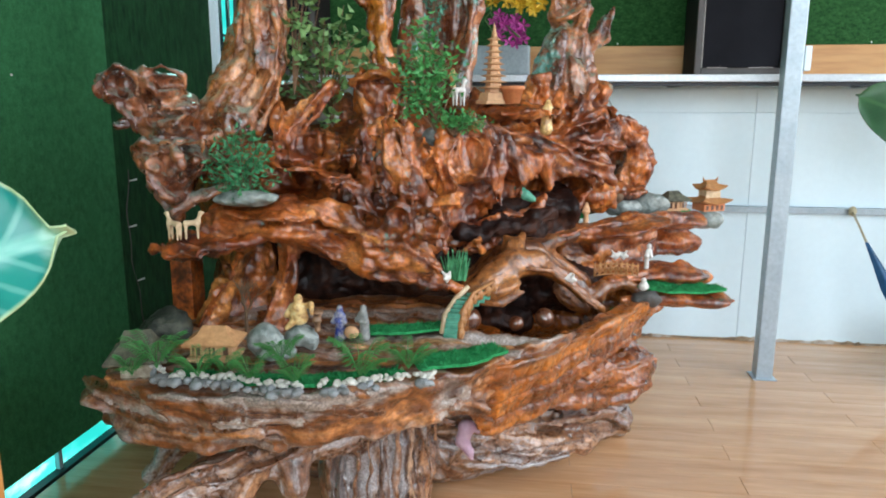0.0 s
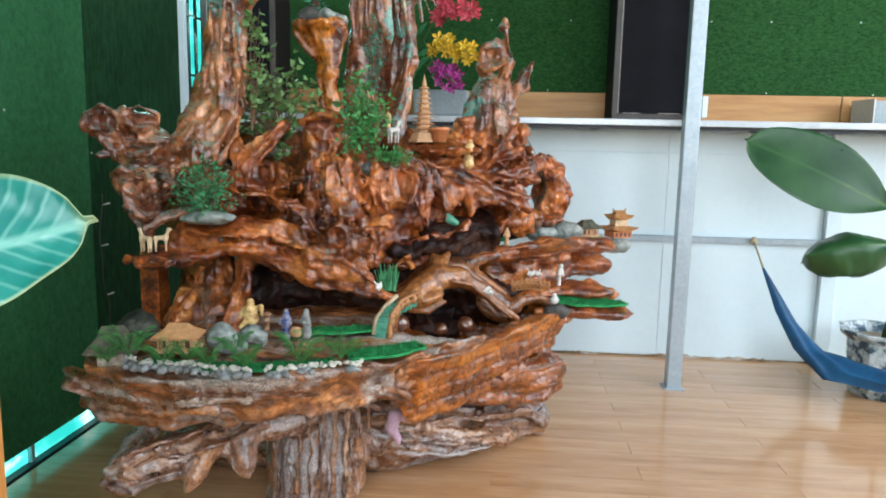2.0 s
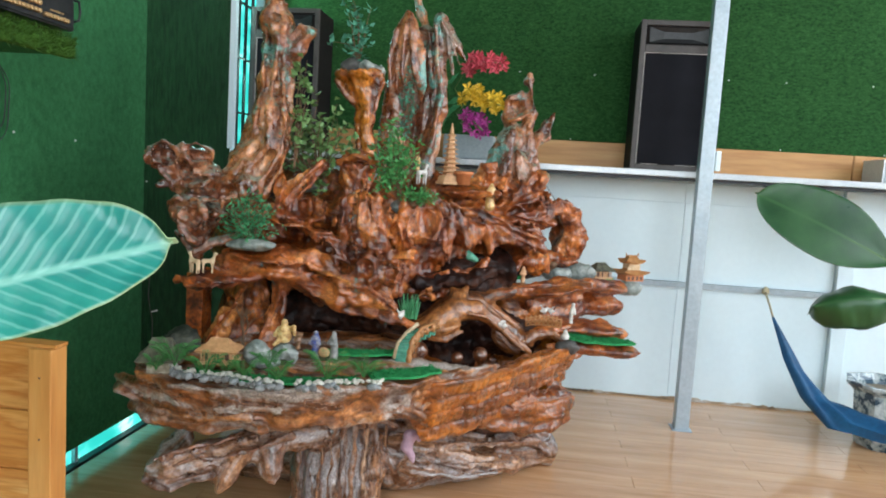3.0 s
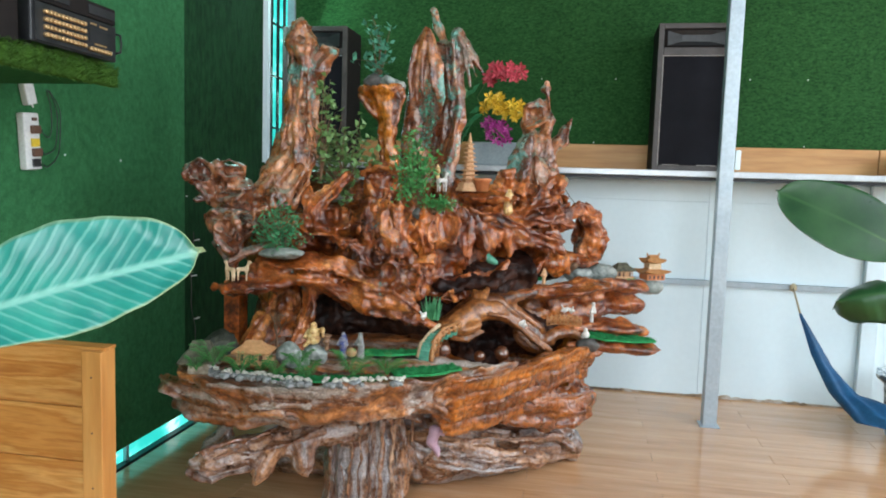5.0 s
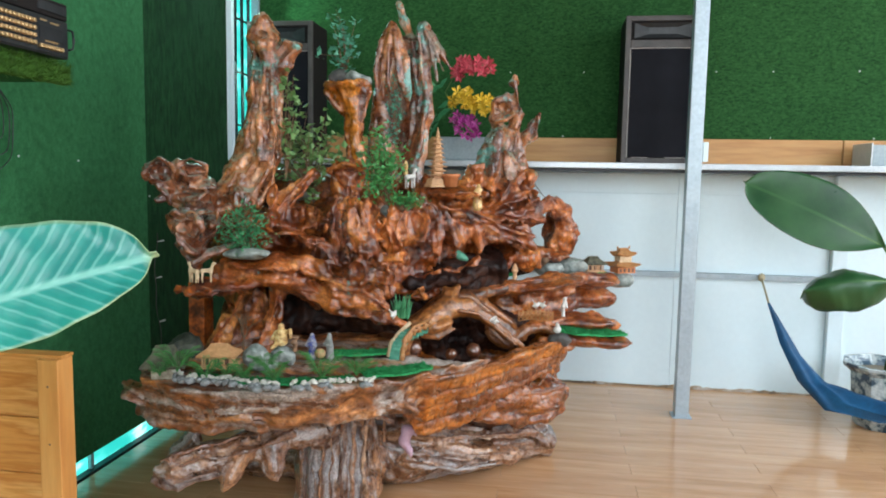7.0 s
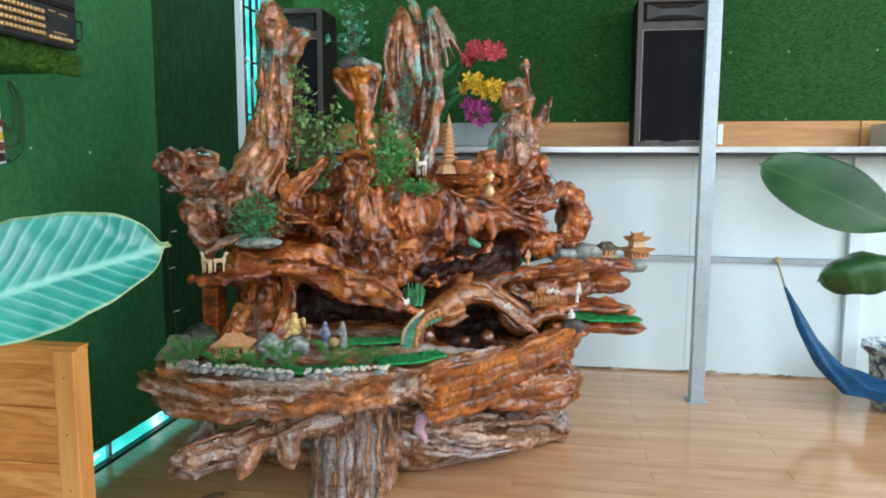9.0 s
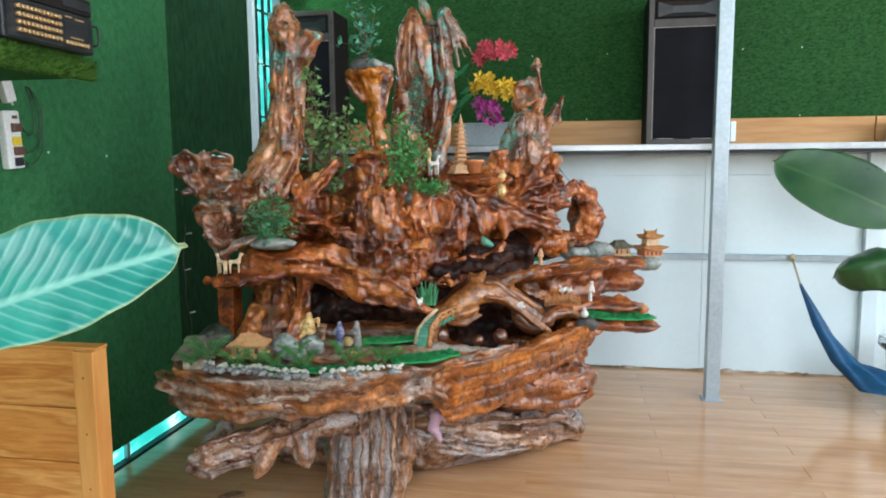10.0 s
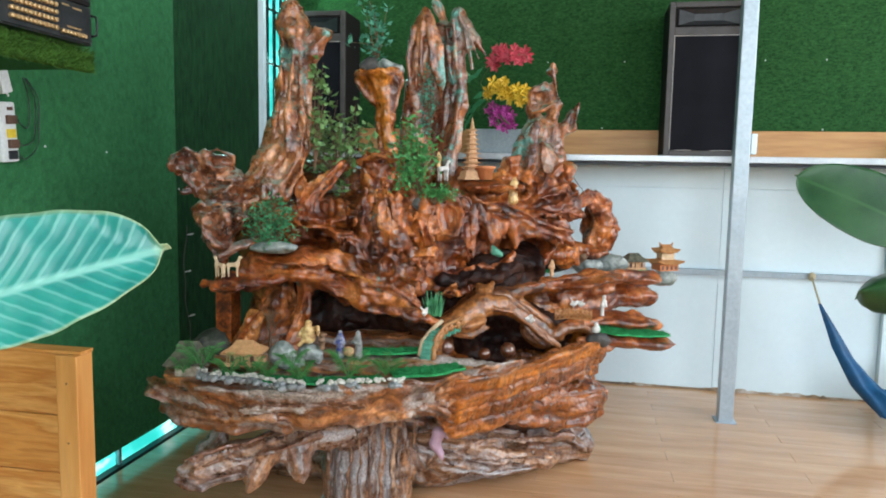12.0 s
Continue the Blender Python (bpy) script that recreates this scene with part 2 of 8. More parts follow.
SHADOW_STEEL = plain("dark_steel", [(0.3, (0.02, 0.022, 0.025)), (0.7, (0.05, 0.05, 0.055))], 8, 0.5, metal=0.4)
CABINET_BLACK = plain("speaker_carpet", [(0.3, (0.01, 0.008, 0.008)), (0.7, (0.022, 0.017, 0.016))], 20, 0.75, bump=0.4, fine=200, spec=0.2)
CABINET_EDGE = plain("speaker_edge", [(0.3, (0.045, 0.036, 0.034)), (0.7, (0.09, 0.075, 0.07))], 14, 0.5)
GRILLE = plain("speaker_grille", [(0.3, (0.006, 0.006, 0.009)), (0.7, (0.013, 0.013, 0.018))], 5, 0.7, bump=0.5, fine=320, depth=0.001, spec=0.12)
PALE_TRIM = plain("pale_trim", [(0.3, (0.42, 0.38, 0.36)), (0.7, (0.55, 0.5, 0.47))], 15, 0.5)
CONCRETE = plain("concrete", [(0.3, (0.24, 0.235, 0.22)), (0.7, (0.36, 0.35, 0.33))], 6, 0.85, bump=0.4)
EARTH = plain("outside_ground", [(0.3, (0.16, 0.13, 0.09)), (0.7, (0.26, 0.22, 0.16))], 1.5, 0.95)


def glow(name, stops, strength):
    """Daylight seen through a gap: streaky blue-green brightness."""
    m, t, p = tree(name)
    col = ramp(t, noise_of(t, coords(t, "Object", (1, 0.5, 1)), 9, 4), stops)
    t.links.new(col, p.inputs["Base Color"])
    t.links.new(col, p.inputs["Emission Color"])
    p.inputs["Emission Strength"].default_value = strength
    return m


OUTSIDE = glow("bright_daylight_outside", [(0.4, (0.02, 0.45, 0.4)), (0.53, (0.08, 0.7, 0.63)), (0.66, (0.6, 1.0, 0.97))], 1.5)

# ---- building blocks ----
def box(bm, lo, hi, bevel=0.0, m=None):
    vs = [bm.verts.new((x, y, z)) for x in (lo[0], hi[0]) for y in (lo[1], hi[1]) for z in (lo[2], hi[2])]
    fs = [bm.faces.new([vs[i] for i in f]) for f in ((0, 1, 3, 2), (4, 6, 7, 5), (0, 4, 5, 1), (2, 3, 7, 6), (0, 2, 6, 4), (1, 5, 7, 3))]
    if bevel:
        edges = list({e for f in fs for e in f.edges})
        out = bmesh.ops.bevel(bm, geom=edges, offset=bevel, segments=2, affect="EDGES", profile=0.6)
        vs = list({v for f in out["faces"] for v in f.verts} | {v for v in vs if v.is_valid})
    if m is not None:
        bmesh.ops.transform(bm, matrix=m, verts=[v for v in vs if v.is_valid])
    return vs


def tube(bm, points, radii, sides=8, cap=True):
    """A round bar through points."""
    rings = []
    for i, p in enumerate(points):
        p = Vector(p)
        a = Vector(points[max(i - 1, 0)])
        b = Vector(points[min(i + 1, len(points) - 1)])
        d = (b - a).normalized()
        u = d.orthogonal().normalized() if abs(d.z) > 0.95 else d.cross(Vector((0, 0, 1))).normalized()
        v = d.cross(u)
        r = radii[i] if isinstance(radii, (list, tuple)) else radii
        rings.append([bm.verts.new(p + r * (math.cos(2 * math.pi * k / sides) * u + math.sin(2 * math.pi * k / sides) * v)) for k in range(sides)])
    for a, b in zip(rings, rings[1:]):
        for k in range(sides):
            f = bm.faces.new((a[k], a[(k + 1) % sides], b[(k + 1) % sides], b[k]))
            f.smooth = True
    if cap:
        bm.faces.new(rings[0][::-1])
        bm.faces.new(rings[-1])
    return rings


def lathe(bm, profile, sides=20, centre=(0, 0, 0), sharp=False):
    """A turned body from (radius, height) pairs."""
    rings = []
    for r, h in profile:
        rings.append([bm.verts.new((centre[0] + r * math.cos(2 * math.pi * k / sides), centre[1] + r * math.sin(2 * math.pi * k / sides), centre[2] + h)) for k in range(sides)])
    for a, b in zip(rings, rings[1:]):
        for k in range(sides):
            f = bm.faces.new((a[k], a[(k + 1) % sides], b[(k + 1) % sides], b[k]))
            f.smooth = not sharp
    bm.faces.new(rings[0][::-1])
    bm.faces.new(rings[-1])


def mesh_of(name, bm):
    bmesh.ops.recalc_face_normals(bm, faces=bm.faces)
    me = bpy.data.meshes.new(name)
    bm.to_mesh(me)
    bm.free()
    return me


def part(name, bm, material, parent=None, label="", at=None):
    """One mesh object, under a thing or a part."""
    me = bm if isinstance(bm, bpy.types.Mesh) else mesh_of(name, bm)
    if not me.materials:
        me.materials.append(material)
    ob = new(name, me)
    ob.parent = parent
    if at is not None:
        ob.matrix_basis = at
    return tagged(ob, label)


def thing(name, label, category, group="", kind="", at=None):
    ob = new(name)
    ob.empty_display_size = 0.05
    if at is not None:
        ob.matrix_basis = at
    return tagged(ob, label, category, group, kind)


def block(name, lo, hi, material, parent=None, label="", bevel=0.0):
    bm = bmesh.new()
    box(bm, lo, hi, bevel)
    return part(name, bm, material, parent, label)


def structure(ob, label, category):
    return tagged(ob, label, category, kind="structure")


# ---- the room ----
WEST, NORTH, EAST, SOUTH, TOP = -1.685, 4.505, 4.2, -2.6, 4.2
# ground sheet out of view, there only for what it reflects
structure(block("ground", (-60, -60, -0.3), (60, 60, -0.12), EARTH), "unseen earth outside the building, added for reflected light", "ground")
floor = structure(block("floor", (WEST - 0.1, SOUTH - 0.1, -0.12), (EAST + 0.1, NORTH + 0.1, -0.009), CONCRETE), "glossy tan wood-look board floor", "floor")
# added out of view; its grey and height set how much light bounces
structure(block("ceiling", (WEST - 0.1, SOUTH - 0.1, TOP), (EAST + 0.1, NORTH + 0.1, TOP + 0.1), CEILING), "plain grey ceiling, unseen, kept dark to cut bounced light", "ceiling")

# west wall: turf sheets over a board wall that stops short of the floor, with a window bay in the far corner
west = structure(thing("wall_west", "board wall covered in green artificial turf", "wall"), "board wall covered in green artificial turf with a bright slot along the floor", "wall")
block("panel", (WEST - 0.03, SOUTH, 0.1), (WEST - 0.006, 4.06, TOP), CONCRETE, west)
block("turf_sheet", (WEST - 0.006, SOUTH, 0.09), (WEST + 0.008, 3.112, TOP), TURF, west, "short green artificial turf sheet")
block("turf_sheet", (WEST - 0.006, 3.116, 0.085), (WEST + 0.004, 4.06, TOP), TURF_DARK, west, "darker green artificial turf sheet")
block("sill_rail", (WEST - 0.03, SOUTH, -0.006), (WEST + 0.006, 4.06, 0.008), SHADOW_STEEL, west, "grey metal floor rail")
for y in (-1.6, -0.75, 0.1, 0.95, 1.8, 2.66, 3.5):
    block("stud", (WEST - 0.03, y - 0.01, 0.009), (WEST - 0.012, y + 0.01, 0.099), STEEL, west)
block("panel", (WEST - 0.03, 4.06, -0.006), (WEST, NORTH, 1.4), WHITE_WALL, west)
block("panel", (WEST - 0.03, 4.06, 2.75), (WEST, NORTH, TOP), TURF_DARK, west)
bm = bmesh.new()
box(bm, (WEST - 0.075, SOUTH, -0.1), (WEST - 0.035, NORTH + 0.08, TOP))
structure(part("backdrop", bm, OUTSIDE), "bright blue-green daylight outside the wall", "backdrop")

window = structure(thing("window_1", "", ""), "narrow corner window bay with a steel jamb and lattice", "window")
block("jamb", (WEST - 0.03, 4.02, 1.4), (WEST + 0.035, 4.06, TOP), WHITE_WALL, window, "pale galvanised steel jamb")
block("jamb", (WEST - 0.03, 4.47, 1.4), (WEST + 0.02, NORTH - 0.002, 2.75), STEEL, window)
for z in (1.62, 1.95, 2.28, 2.6):
    block("lattice_bar", (WEST - 0.022, 4.06, z), (WEST - 0.012, 4.47, z + 0.012), SHADOW_STEEL, window)
for y in (4.1, 4.2, 4.3, 4.4):
    block("lattice_bar", (WEST - 0.033, y, 1.4), (WEST - 0.023, y + 0.03, 2.75), SHADOW_STEEL, window)

# north wall: white sheet panels below a shelf, batten and turf above
north = structure(thing("wall_north", "", ""), "white panelled wall with green turf above the shelf", "wall")
block("panel", (WEST, NORTH, -0.006), (EAST, NORTH + 0.08, TOP), WHITE_WALL, north)
for x0, x1 in ((WEST + 0.003, -0.31), (-0.308, 1.062), (1.0642, 1.97)):
    block("wall_panel", (x0, NORTH - 0.01, 0.012), (x1, NORTH - 0.001, 0.716), WHITE_WALL, north, bevel=0.002)
    block("wall_panel", (x0, NORTH - 0.01, 0.752), (x1, NORTH - 0.001, 1.2375), WHITE_WALL, north, bevel=0.002)
    block("wall_panel", (x0, NORTH - 0.01, 1.24), (x1, NORTH - 0.001, 1.36), WHITE_WALL, north, bevel=0.002)
for x0, x1 in ((2.07, 3.1), (3.106, EAST - 0.02)):
    block("wall_panel", (x0, NORTH - 0.01, 0.012), (x1, NORTH - 0.001, 1.36), WHITE_WALL, north, bevel=0.002)
block("rail", (WEST + 0.003, NORTH - 0.035, 0.718), (1.97, NORTH - 0.002, 0.75), STEEL, north, "grey steel wall rail")
bead, rng, rows = bmesh.new(), random.Random(8), []
for k in range(190):
    x = WEST + 0.003 + (1.967 - WEST) * k / 189
    wave = 0.5 + 0.5 * math.sin(x * 9.1) * math.sin(x * 3.7 + 1)
    high, deep = 0.008 + wave * rng.uniform(0.0, 0.022), 0.012 + wave * rng.uniform(0.0, 0.016)
    rows.append([bead.verts.new((x, NORTH - y, z)) for y, z in ((deep, -0.004), (deep * 0.9, 0.004), (0.0125, high), (0.002, high))])
for a, b in zip(rows, rows[1:]):
    for k in range(3):
        bead.faces.new((a[k], b[k], b[k + 1], a[k + 1]))
part("skirting", bead, GROUT, north, "rough dirty mortar bead")
block("pilaster", (1.975, NORTH - 0.05, 0), (2.065, NORTH - 0.002, 1.365), WHITE_WALL, north, bevel=0.004)
block("batten", (-1.6, NORTH - 0.03, 1.425), (1.995, NORTH - 0.002, 1.578), BATTEN, north, "tan wooden batten", bevel=0.006)
block("batten", (2.0, NORTH - 0.03, 1.425), (EAST - 0.03, NORTH - 0.002, 1.578), BATTEN, north, bevel=0.006)
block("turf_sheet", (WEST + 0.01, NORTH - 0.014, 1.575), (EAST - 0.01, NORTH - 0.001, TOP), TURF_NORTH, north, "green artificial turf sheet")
shelf = structure(thing("shelf", "", ""), "long pale metal wall shelf", "shelf")
block("board", (WEST + 0.06, 4.12, 1.385), (EAST - 0.02, NORTH - 0.002, 1.42), ALUMINIUM, shelf, bevel=0.004)
block("bearer", (WEST + 0.06, 4.15, 1.366), (EAST - 0.02, 4.2, 1.384), SHADOW_STEEL, shelf, "dark steel bearer")
for x in (-1.2, -0.3, 0.6, 1.5, 2.4, 3.3):
    block("bearer", (x, 4.2, 1.366), (x + 0.03, NORTH - 0.04, 1.384), SHADOW_STEEL, shelf)

# open sides, unseen and added to let skylight in high: low walls, posts and a lintel
for name, lo, hi in (("wall_east", (EAST, SOUTH, 0), (EAST + 0.1, NORTH, 1.1)), ("wall_south", (WEST, SOUTH - 0.1, 0), (EAST, SOUTH, 1.1))):
    structure(block(name, lo, hi, WHITE_WALL), "unseen low white wall added under a light bay", "wall")
for name, lo, hi in (("lintel_east", (EAST, SOUTH, 3.85), (EAST + 0.1, NORTH, TOP)), ("lintel_south", (WEST, SOUTH - 0.1, 3.85), (EAST, SOUTH, TOP))):
    structure(block(name, lo, hi, WHITE_WALL), "unseen white lintel added over a light bay", "wall")
for name, lo, hi in (("pier_1", (EAST, SOUTH, 1.1), (EAST + 0.1, SOUTH + 0.5, 3.85)), ("pier_2", (EAST, 4.0, 1.1), (EAST + 0.1, NORTH, 3.85)), ("pier_3", (WEST, SOUTH - 0.1, 1.1), (-1.5, SOUTH, 3.85)), ("pier_4", (3.6, SOUTH - 0.1, 1.1), (EAST, SOUTH, 3.85))):
    structure(block(name, lo, hi, WHITE_WALL), "unseen white pier added beside a light bay", "wall")

# the steel post
post = structure(thing("post", "", ""), "square galvanised steel post standing on the floor", "post")
block("shaft", (1.0, 3.9, 0.0), (1.075, 3.975, TOP), STEEL, post, bevel=0.006)
block("foot_plate", (0.985, 3.885, 0.0005), (1.09, 3.99, 0.006), STEEL, post)
block("switch_box", (1.077, 3.9, 1.425), (1.105, 3.96, 1.53), WHITE_WALL, post, "small white plastic box", bevel=0.004)

# ---- carved root wood: a solid is summed from limbs and lumps, hollowed, and skinned ----
def lattice(p, size, seed):
    """Smooth noise from -1 to 1 at the points p, with lumps about `size` metres wide."""
    table = np.random.RandomState(seed).uniform(-1, 1, 4096).astype(np.float32)
    q = p / size
    i = np.floor(q).astype(np.int64)
    f = (q - i).astype(np.float32)
    f = f * f * (3 - 2 * f)
    out = np.zeros(len(p), np.float32)
    for dx in (0, 1):
        wx = f[:, 0] if dx else 1 - f[:, 0]
        for dy in (0, 1):
            wy = wx * (f[:, 1] if dy else 1 - f[:, 1])
            for dz in (0, 1):
                w = wy * (f[:, 2] if dz else 1 - f[:, 2])
                h = ((i[:, 0] + dx) * 73856093) ^ ((i[:, 1] + dy) * 19349663) ^ ((i[:, 2] + dz) * 83492791)
                out += w * table[h & 4095]
    return out


def cells_of(p, size, seed):
    """Bowls about `size` wide at the points p: 0 in a bowl's middle, rising to the ridges between them."""
    q = p / size
    i = np.floor(q).astype(np.int64)
    jitter = np.random.RandomState(seed).uniform(0.1, 0.9, (4096, 3))
    best = np.full(len(p), 9.0)
    for dx in (-1, 0, 1):
        for dy in (-1, 0, 1):
            for dz in (-1, 0, 1):
                c = i + np.array([dx, dy, dz])
                h = (c[:, 0] * 73856093) ^ (c[:, 1] * 19349663) ^ (c[:, 2] * 83492791)
                w = c + jitter[h & 4095] - q
                best = np.minimum(best, (w * w).sum(1))
    return np.minimum(best, 1.2)


class Solid:
    def __init__(self, step=0.009, blend=0.035):
        self.step, self.blend, self.pieces = step, blend, []

    def limb(self, *stations, cut=False, blend=None):
        """A tapering limb through stations (x, y, z, radius)."""
        run = 0.37 * len(self.pieces)
        for a, b in zip(stations, stations[1:]):
            self.pieces.append(("limb", np.array(a[:3], float), np.array(b[:3], float), a[3], b[3], cut, blend or self.blend, run))
            run += math.dist(a[:3], b[:3])

    def lump(self, centre, radii, turn=(0, 0, 0), cut=False, blend=None, grain=(0, 0, 1)):
        m = np.array(Euler([radians(a) for a in turn]).to_matrix())
        self.pieces.append(("lump", np.array(centre, float), np.array(radii, float), m, np.array(grain, float), cut, blend or self.blend, 0))

    def plate(self, outline, z0, z1, taper=0.0, cut=False, blend=None, grain=(1, 0, 0), round=0.02):
        self.pieces.append(("plate", np.array(outline, float), (z0, z1), taper, np.array(grain, float), cut, blend or self.blend, round))

    def extent(self, piece):
        kind = piece[0]
        if kind == "limb":
            r = max(piece[3], piece[4])
            return np.minimum(piece[1], piece[2]) - r, np.maximum(piece[1], piece[2]) + r
        if kind == "lump":
            r = piece[2].max()
            return piece[1] - r, piece[1] + r
        o = piece[1]
        return np.array([*o.min(0), piece[2][0]]), np.array([*o.max(0), piece[2][1]])

    def far(self, piece, p):
        kind = piece[0]
        if kind == "limb":
            a, b, ra, rb = piece[1:5]
            ab = b - a
            t = np.clip(((p - a) @ ab) / max(ab @ ab, 1e-9), 0, 1)
            q = p - (a + t[:, None] * ab)
            return np.sqrt((q * q).sum(1)) - (ra + (rb - ra) * t)
        if kind == "lump":
            q = (p - piece[1]) @ piece[3]
            k0 = np.sqrt(((q / piece[2]) ** 2).sum(1))
            k1 = np.sqrt(((q / piece[2] ** 2) ** 2).sum(1))
            return k0 * (k0 - 1) / np.maximum(k1, 1e-6)
        o, (z0, z1), taper, rnd = piece[1], piece[2], piece[3], piece[7]
        d2 = np.full(len(p), 1e9)
        inside = np.zeros(len(p), bool)
        for i in range(len(o)):
            a, b = o[i], o[(i + 1) % len(o)]
            e, w = b - a, p[:, :2] - a
            t = np.clip((w @ e) / (e @ e), 0, 1)
            q = w - t[:, None] * e
            d2 = np.minimum(d2, (q * q).sum(1))
            c = (a[1] > p[:, 1]) != (b[1] > p[:, 1])
            if abs(e[1]) > 1e-9:
                inside ^= c & (w[:, 0] < e[0] * w[:, 1] / e[1])
        d = np.sqrt(d2) * np.where(inside, -1, 1) + taper * np.maximum(z1 - p[:, 2], 0) + rnd
        dz = np.abs(p[:, 2] - (z0 + z1) / 2) - (z1 - z0) / 2 + rnd
        return np.minimum(np.maximum(d, dz), 0) + np.sqrt(np.maximum(d, 0) ** 2 + np.maximum(dz, 0) ** 2) - rnd

    def axis(self, piece):
        if piece[0] == "limb":
            v = piece[2] - piece[1]
            return v / max(np.linalg.norm(v), 1e-6)
        return piece[4] / np.linalg.norm(piece[4])

    def fibre(self, piece, v, stretch):
        """Places measured across the fibres of one piece, squeezed along them."""
        if piece[0] == "limb":
            a, ab = piece[1], piece[2] - piece[1]
            t = np.clip(((v - a) @ ab) / max(ab @ ab, 1e-9), -0.5, 1.5)
            run = piece[7] + t * np.linalg.norm(ab)
            return v - (a + t[:, None] * ab) + (run * (1 - stretch))[:, None] * np.array([0.45, 0.35, 0.82])
        c = np.array([-0.4, 2.6, 0.8])
        ax = self.axis(piece)
        return v - c - stretch * ((v - c) @ ax)[:, None] * ax

    def skin(self, name, seed=1, warp=(0.02, 0.12), groove=0.006, groove_size=0.03, lumps=0.008, stretch=0.9, thin=0.006, carve=None, chip=0.0, scallop=None):
        s, far = self.step, 0.09
        boxes = [self.extent(q) for q in self.pieces if not q[5]]
        lo = np.min([b[0] for b in boxes], 0) - 0.07
        hi = np.max([b[1] for b in boxes], 0) + 0.07
        n = np.ceil((hi - lo) / s).astype(int) + 1
        field = np.full(n, far, np.float32)
        grid = np.stack(np.meshgrid(*[(lo[k] + s * np.arange(n[k])).astype(np.float32) for k in range(3)], indexing="ij"), -1)
        if warp[0]:
            flat = grid.reshape(-1, 3)
            shift = np.stack([lattice(flat, warp[1], seed * 10 + k) for k in range(3)], 1)
            grid = (flat + np.float32(warp[0]) * shift).reshape(*n, 3)
        for piece in self.pieces:
            a, b = self.extent(piece)
            reach = (0.035 if piece[0] == "limb" and max(piece[3], piece[4]) < 0.022 else far) + warp[0]
            i0 = np.clip(np.floor((a - reach - lo) / s).astype(int), 0, n - 1)
            i1 = np.clip(np.ceil((b + reach - lo) / s).astype(int) + 1, 1, n)
            if (i1 - i0).min() <= 0:
                continue
            g = grid[i0[0]:i1[0], i0[1]:i1[1], i0[2]:i1[2]].reshape(-1, 3)
            d = self.far(piece, g).reshape(i1 - i0).astype(np.float32)
            part = field[i0[0]:i1[0], i0[1]:i1[1], i0[2]:i1[2]]
            k = piece[6]
            if piece[5]:
                h = np.clip(0.5 + 0.5 * (part + d) / k, 0, 1)
                part[...] = part * h - d * (1 - h) + k * h * (1 - h)
            else:
                h = np.clip(0.5 + 0.5 * (part - d) / k, 0, 1)
                part[...] = d * h + part * (1 - h) - k * h * (1 - h)
        return self.net(name, field, lo, seed, groove, groove_size, lumps, stretch, thin, carve, chip, scallop)

    def net(self, name, field, lo, seed, groove, groove_size, lumps, stretch, thin, carve, chip, scallop):
        s = self.step
        neg = field < 0
        n = np.array(field.shape) - 1
        corner = [(i, j, k) for i in (0, 1) for j in (0, 1) for k in (0, 1)]
        total = sum(neg[i:i + n[0], j:j + n[1], k:k + n[2]].astype(np.int8) for i, j, k in corner)
        cells = np.argwhere((total > 0) & (total < 8))
        where = np.full(n, -1, np.int32)
        where[tuple(cells.T)] = np.arange(len(cells))
        val = np.stack([field[cells[:, 0] + i, cells[:, 1] + j, cells[:, 2] + k] for i, j, k in corner], 1)
        acc, cnt = np.zeros((len(cells), 3)), np.zeros(len(cells))
        for a in range(8):
            for b in range(a + 1, 8):
                ca, cb = np.array(corner[a]), np.array(corner[b])
                if np.abs(ca - cb).sum() != 1:
                    continue
                va, vb = val[:, a], val[:, b]
                hit = (va < 0) != (vb < 0)
                t = np.where(hit, va / np.where(va == vb, 1, va - vb), 0)
                acc += np.where(hit[:, None], ca + t[:, None] * (cb - ca), 0)
                cnt += hit
        v = lo + s * (cells + acc / cnt[:, None])
        normal = np.stack([sum((1 if c[k] else -1) * val[:, m] for m, c in enumerate(corner)) for k in range(3)], 1)
        normal /= np.maximum(np.linalg.norm(normal, axis=1, keepdims=True), 1e-6)
        faces = []
        for ax in range(3):
            o1, o2 = (ax + 1) % 3, (ax + 2) % 3
            cut_lo = [slice(1, n[k]) for k in range(3)]
            cut_hi = list(cut_lo)
            cut_lo[ax], cut_hi[ax] = slice(0, n[ax]), slice(1, n[ax] + 1)
            fa, fb = neg[tuple(cut_lo)], neg[tuple(cut_hi)]
            at = np.argwhere(fa != fb)
            flip = fa[tuple(at.T)]
            at = at + np.array([0 if k == ax else 1 for k in range(3)])
            quad = []
            for d1, d2 in ((0, 0), (1, 0), (1, 1), (0, 1)):
                c = at.copy()
                c[:, o1] -= d1
                c[:, o2] -= d2
                quad.append(where[tuple(c.T)])
            quad = np.stack(quad, 1)
            quad[~flip] = quad[~flip][:, ::-1]
            faces.append(quad)
        faces = np.concatenate(faces)
        faces = faces[(faces >= 0).all(1)]
        # fibre coordinates: blended from the pieces that lie nearest
        grain, best = np.zeros((len(v), 3)), np.full(len(v), 9.0)
        for piece in self.pieces:
            if piece[5]:
                continue
            a, b = self.extent(piece)
            near = np.where(((v > a - 0.05) & (v < b + 0.05)).all(1))[0]
            if len(near):
                d = self.far(piece, v[near]) + (0.0 if piece[0] == "limb" else 0.004)
                won = d < best[near]
                near = near[won]
                best[near] = d[won]
                grain[near] = self.fibre(piece, v[near], stretch)
        grain += 0.006 * np.stack([lattice(v, 0.13, seed + 40 + k) for k in range(3)], 1)
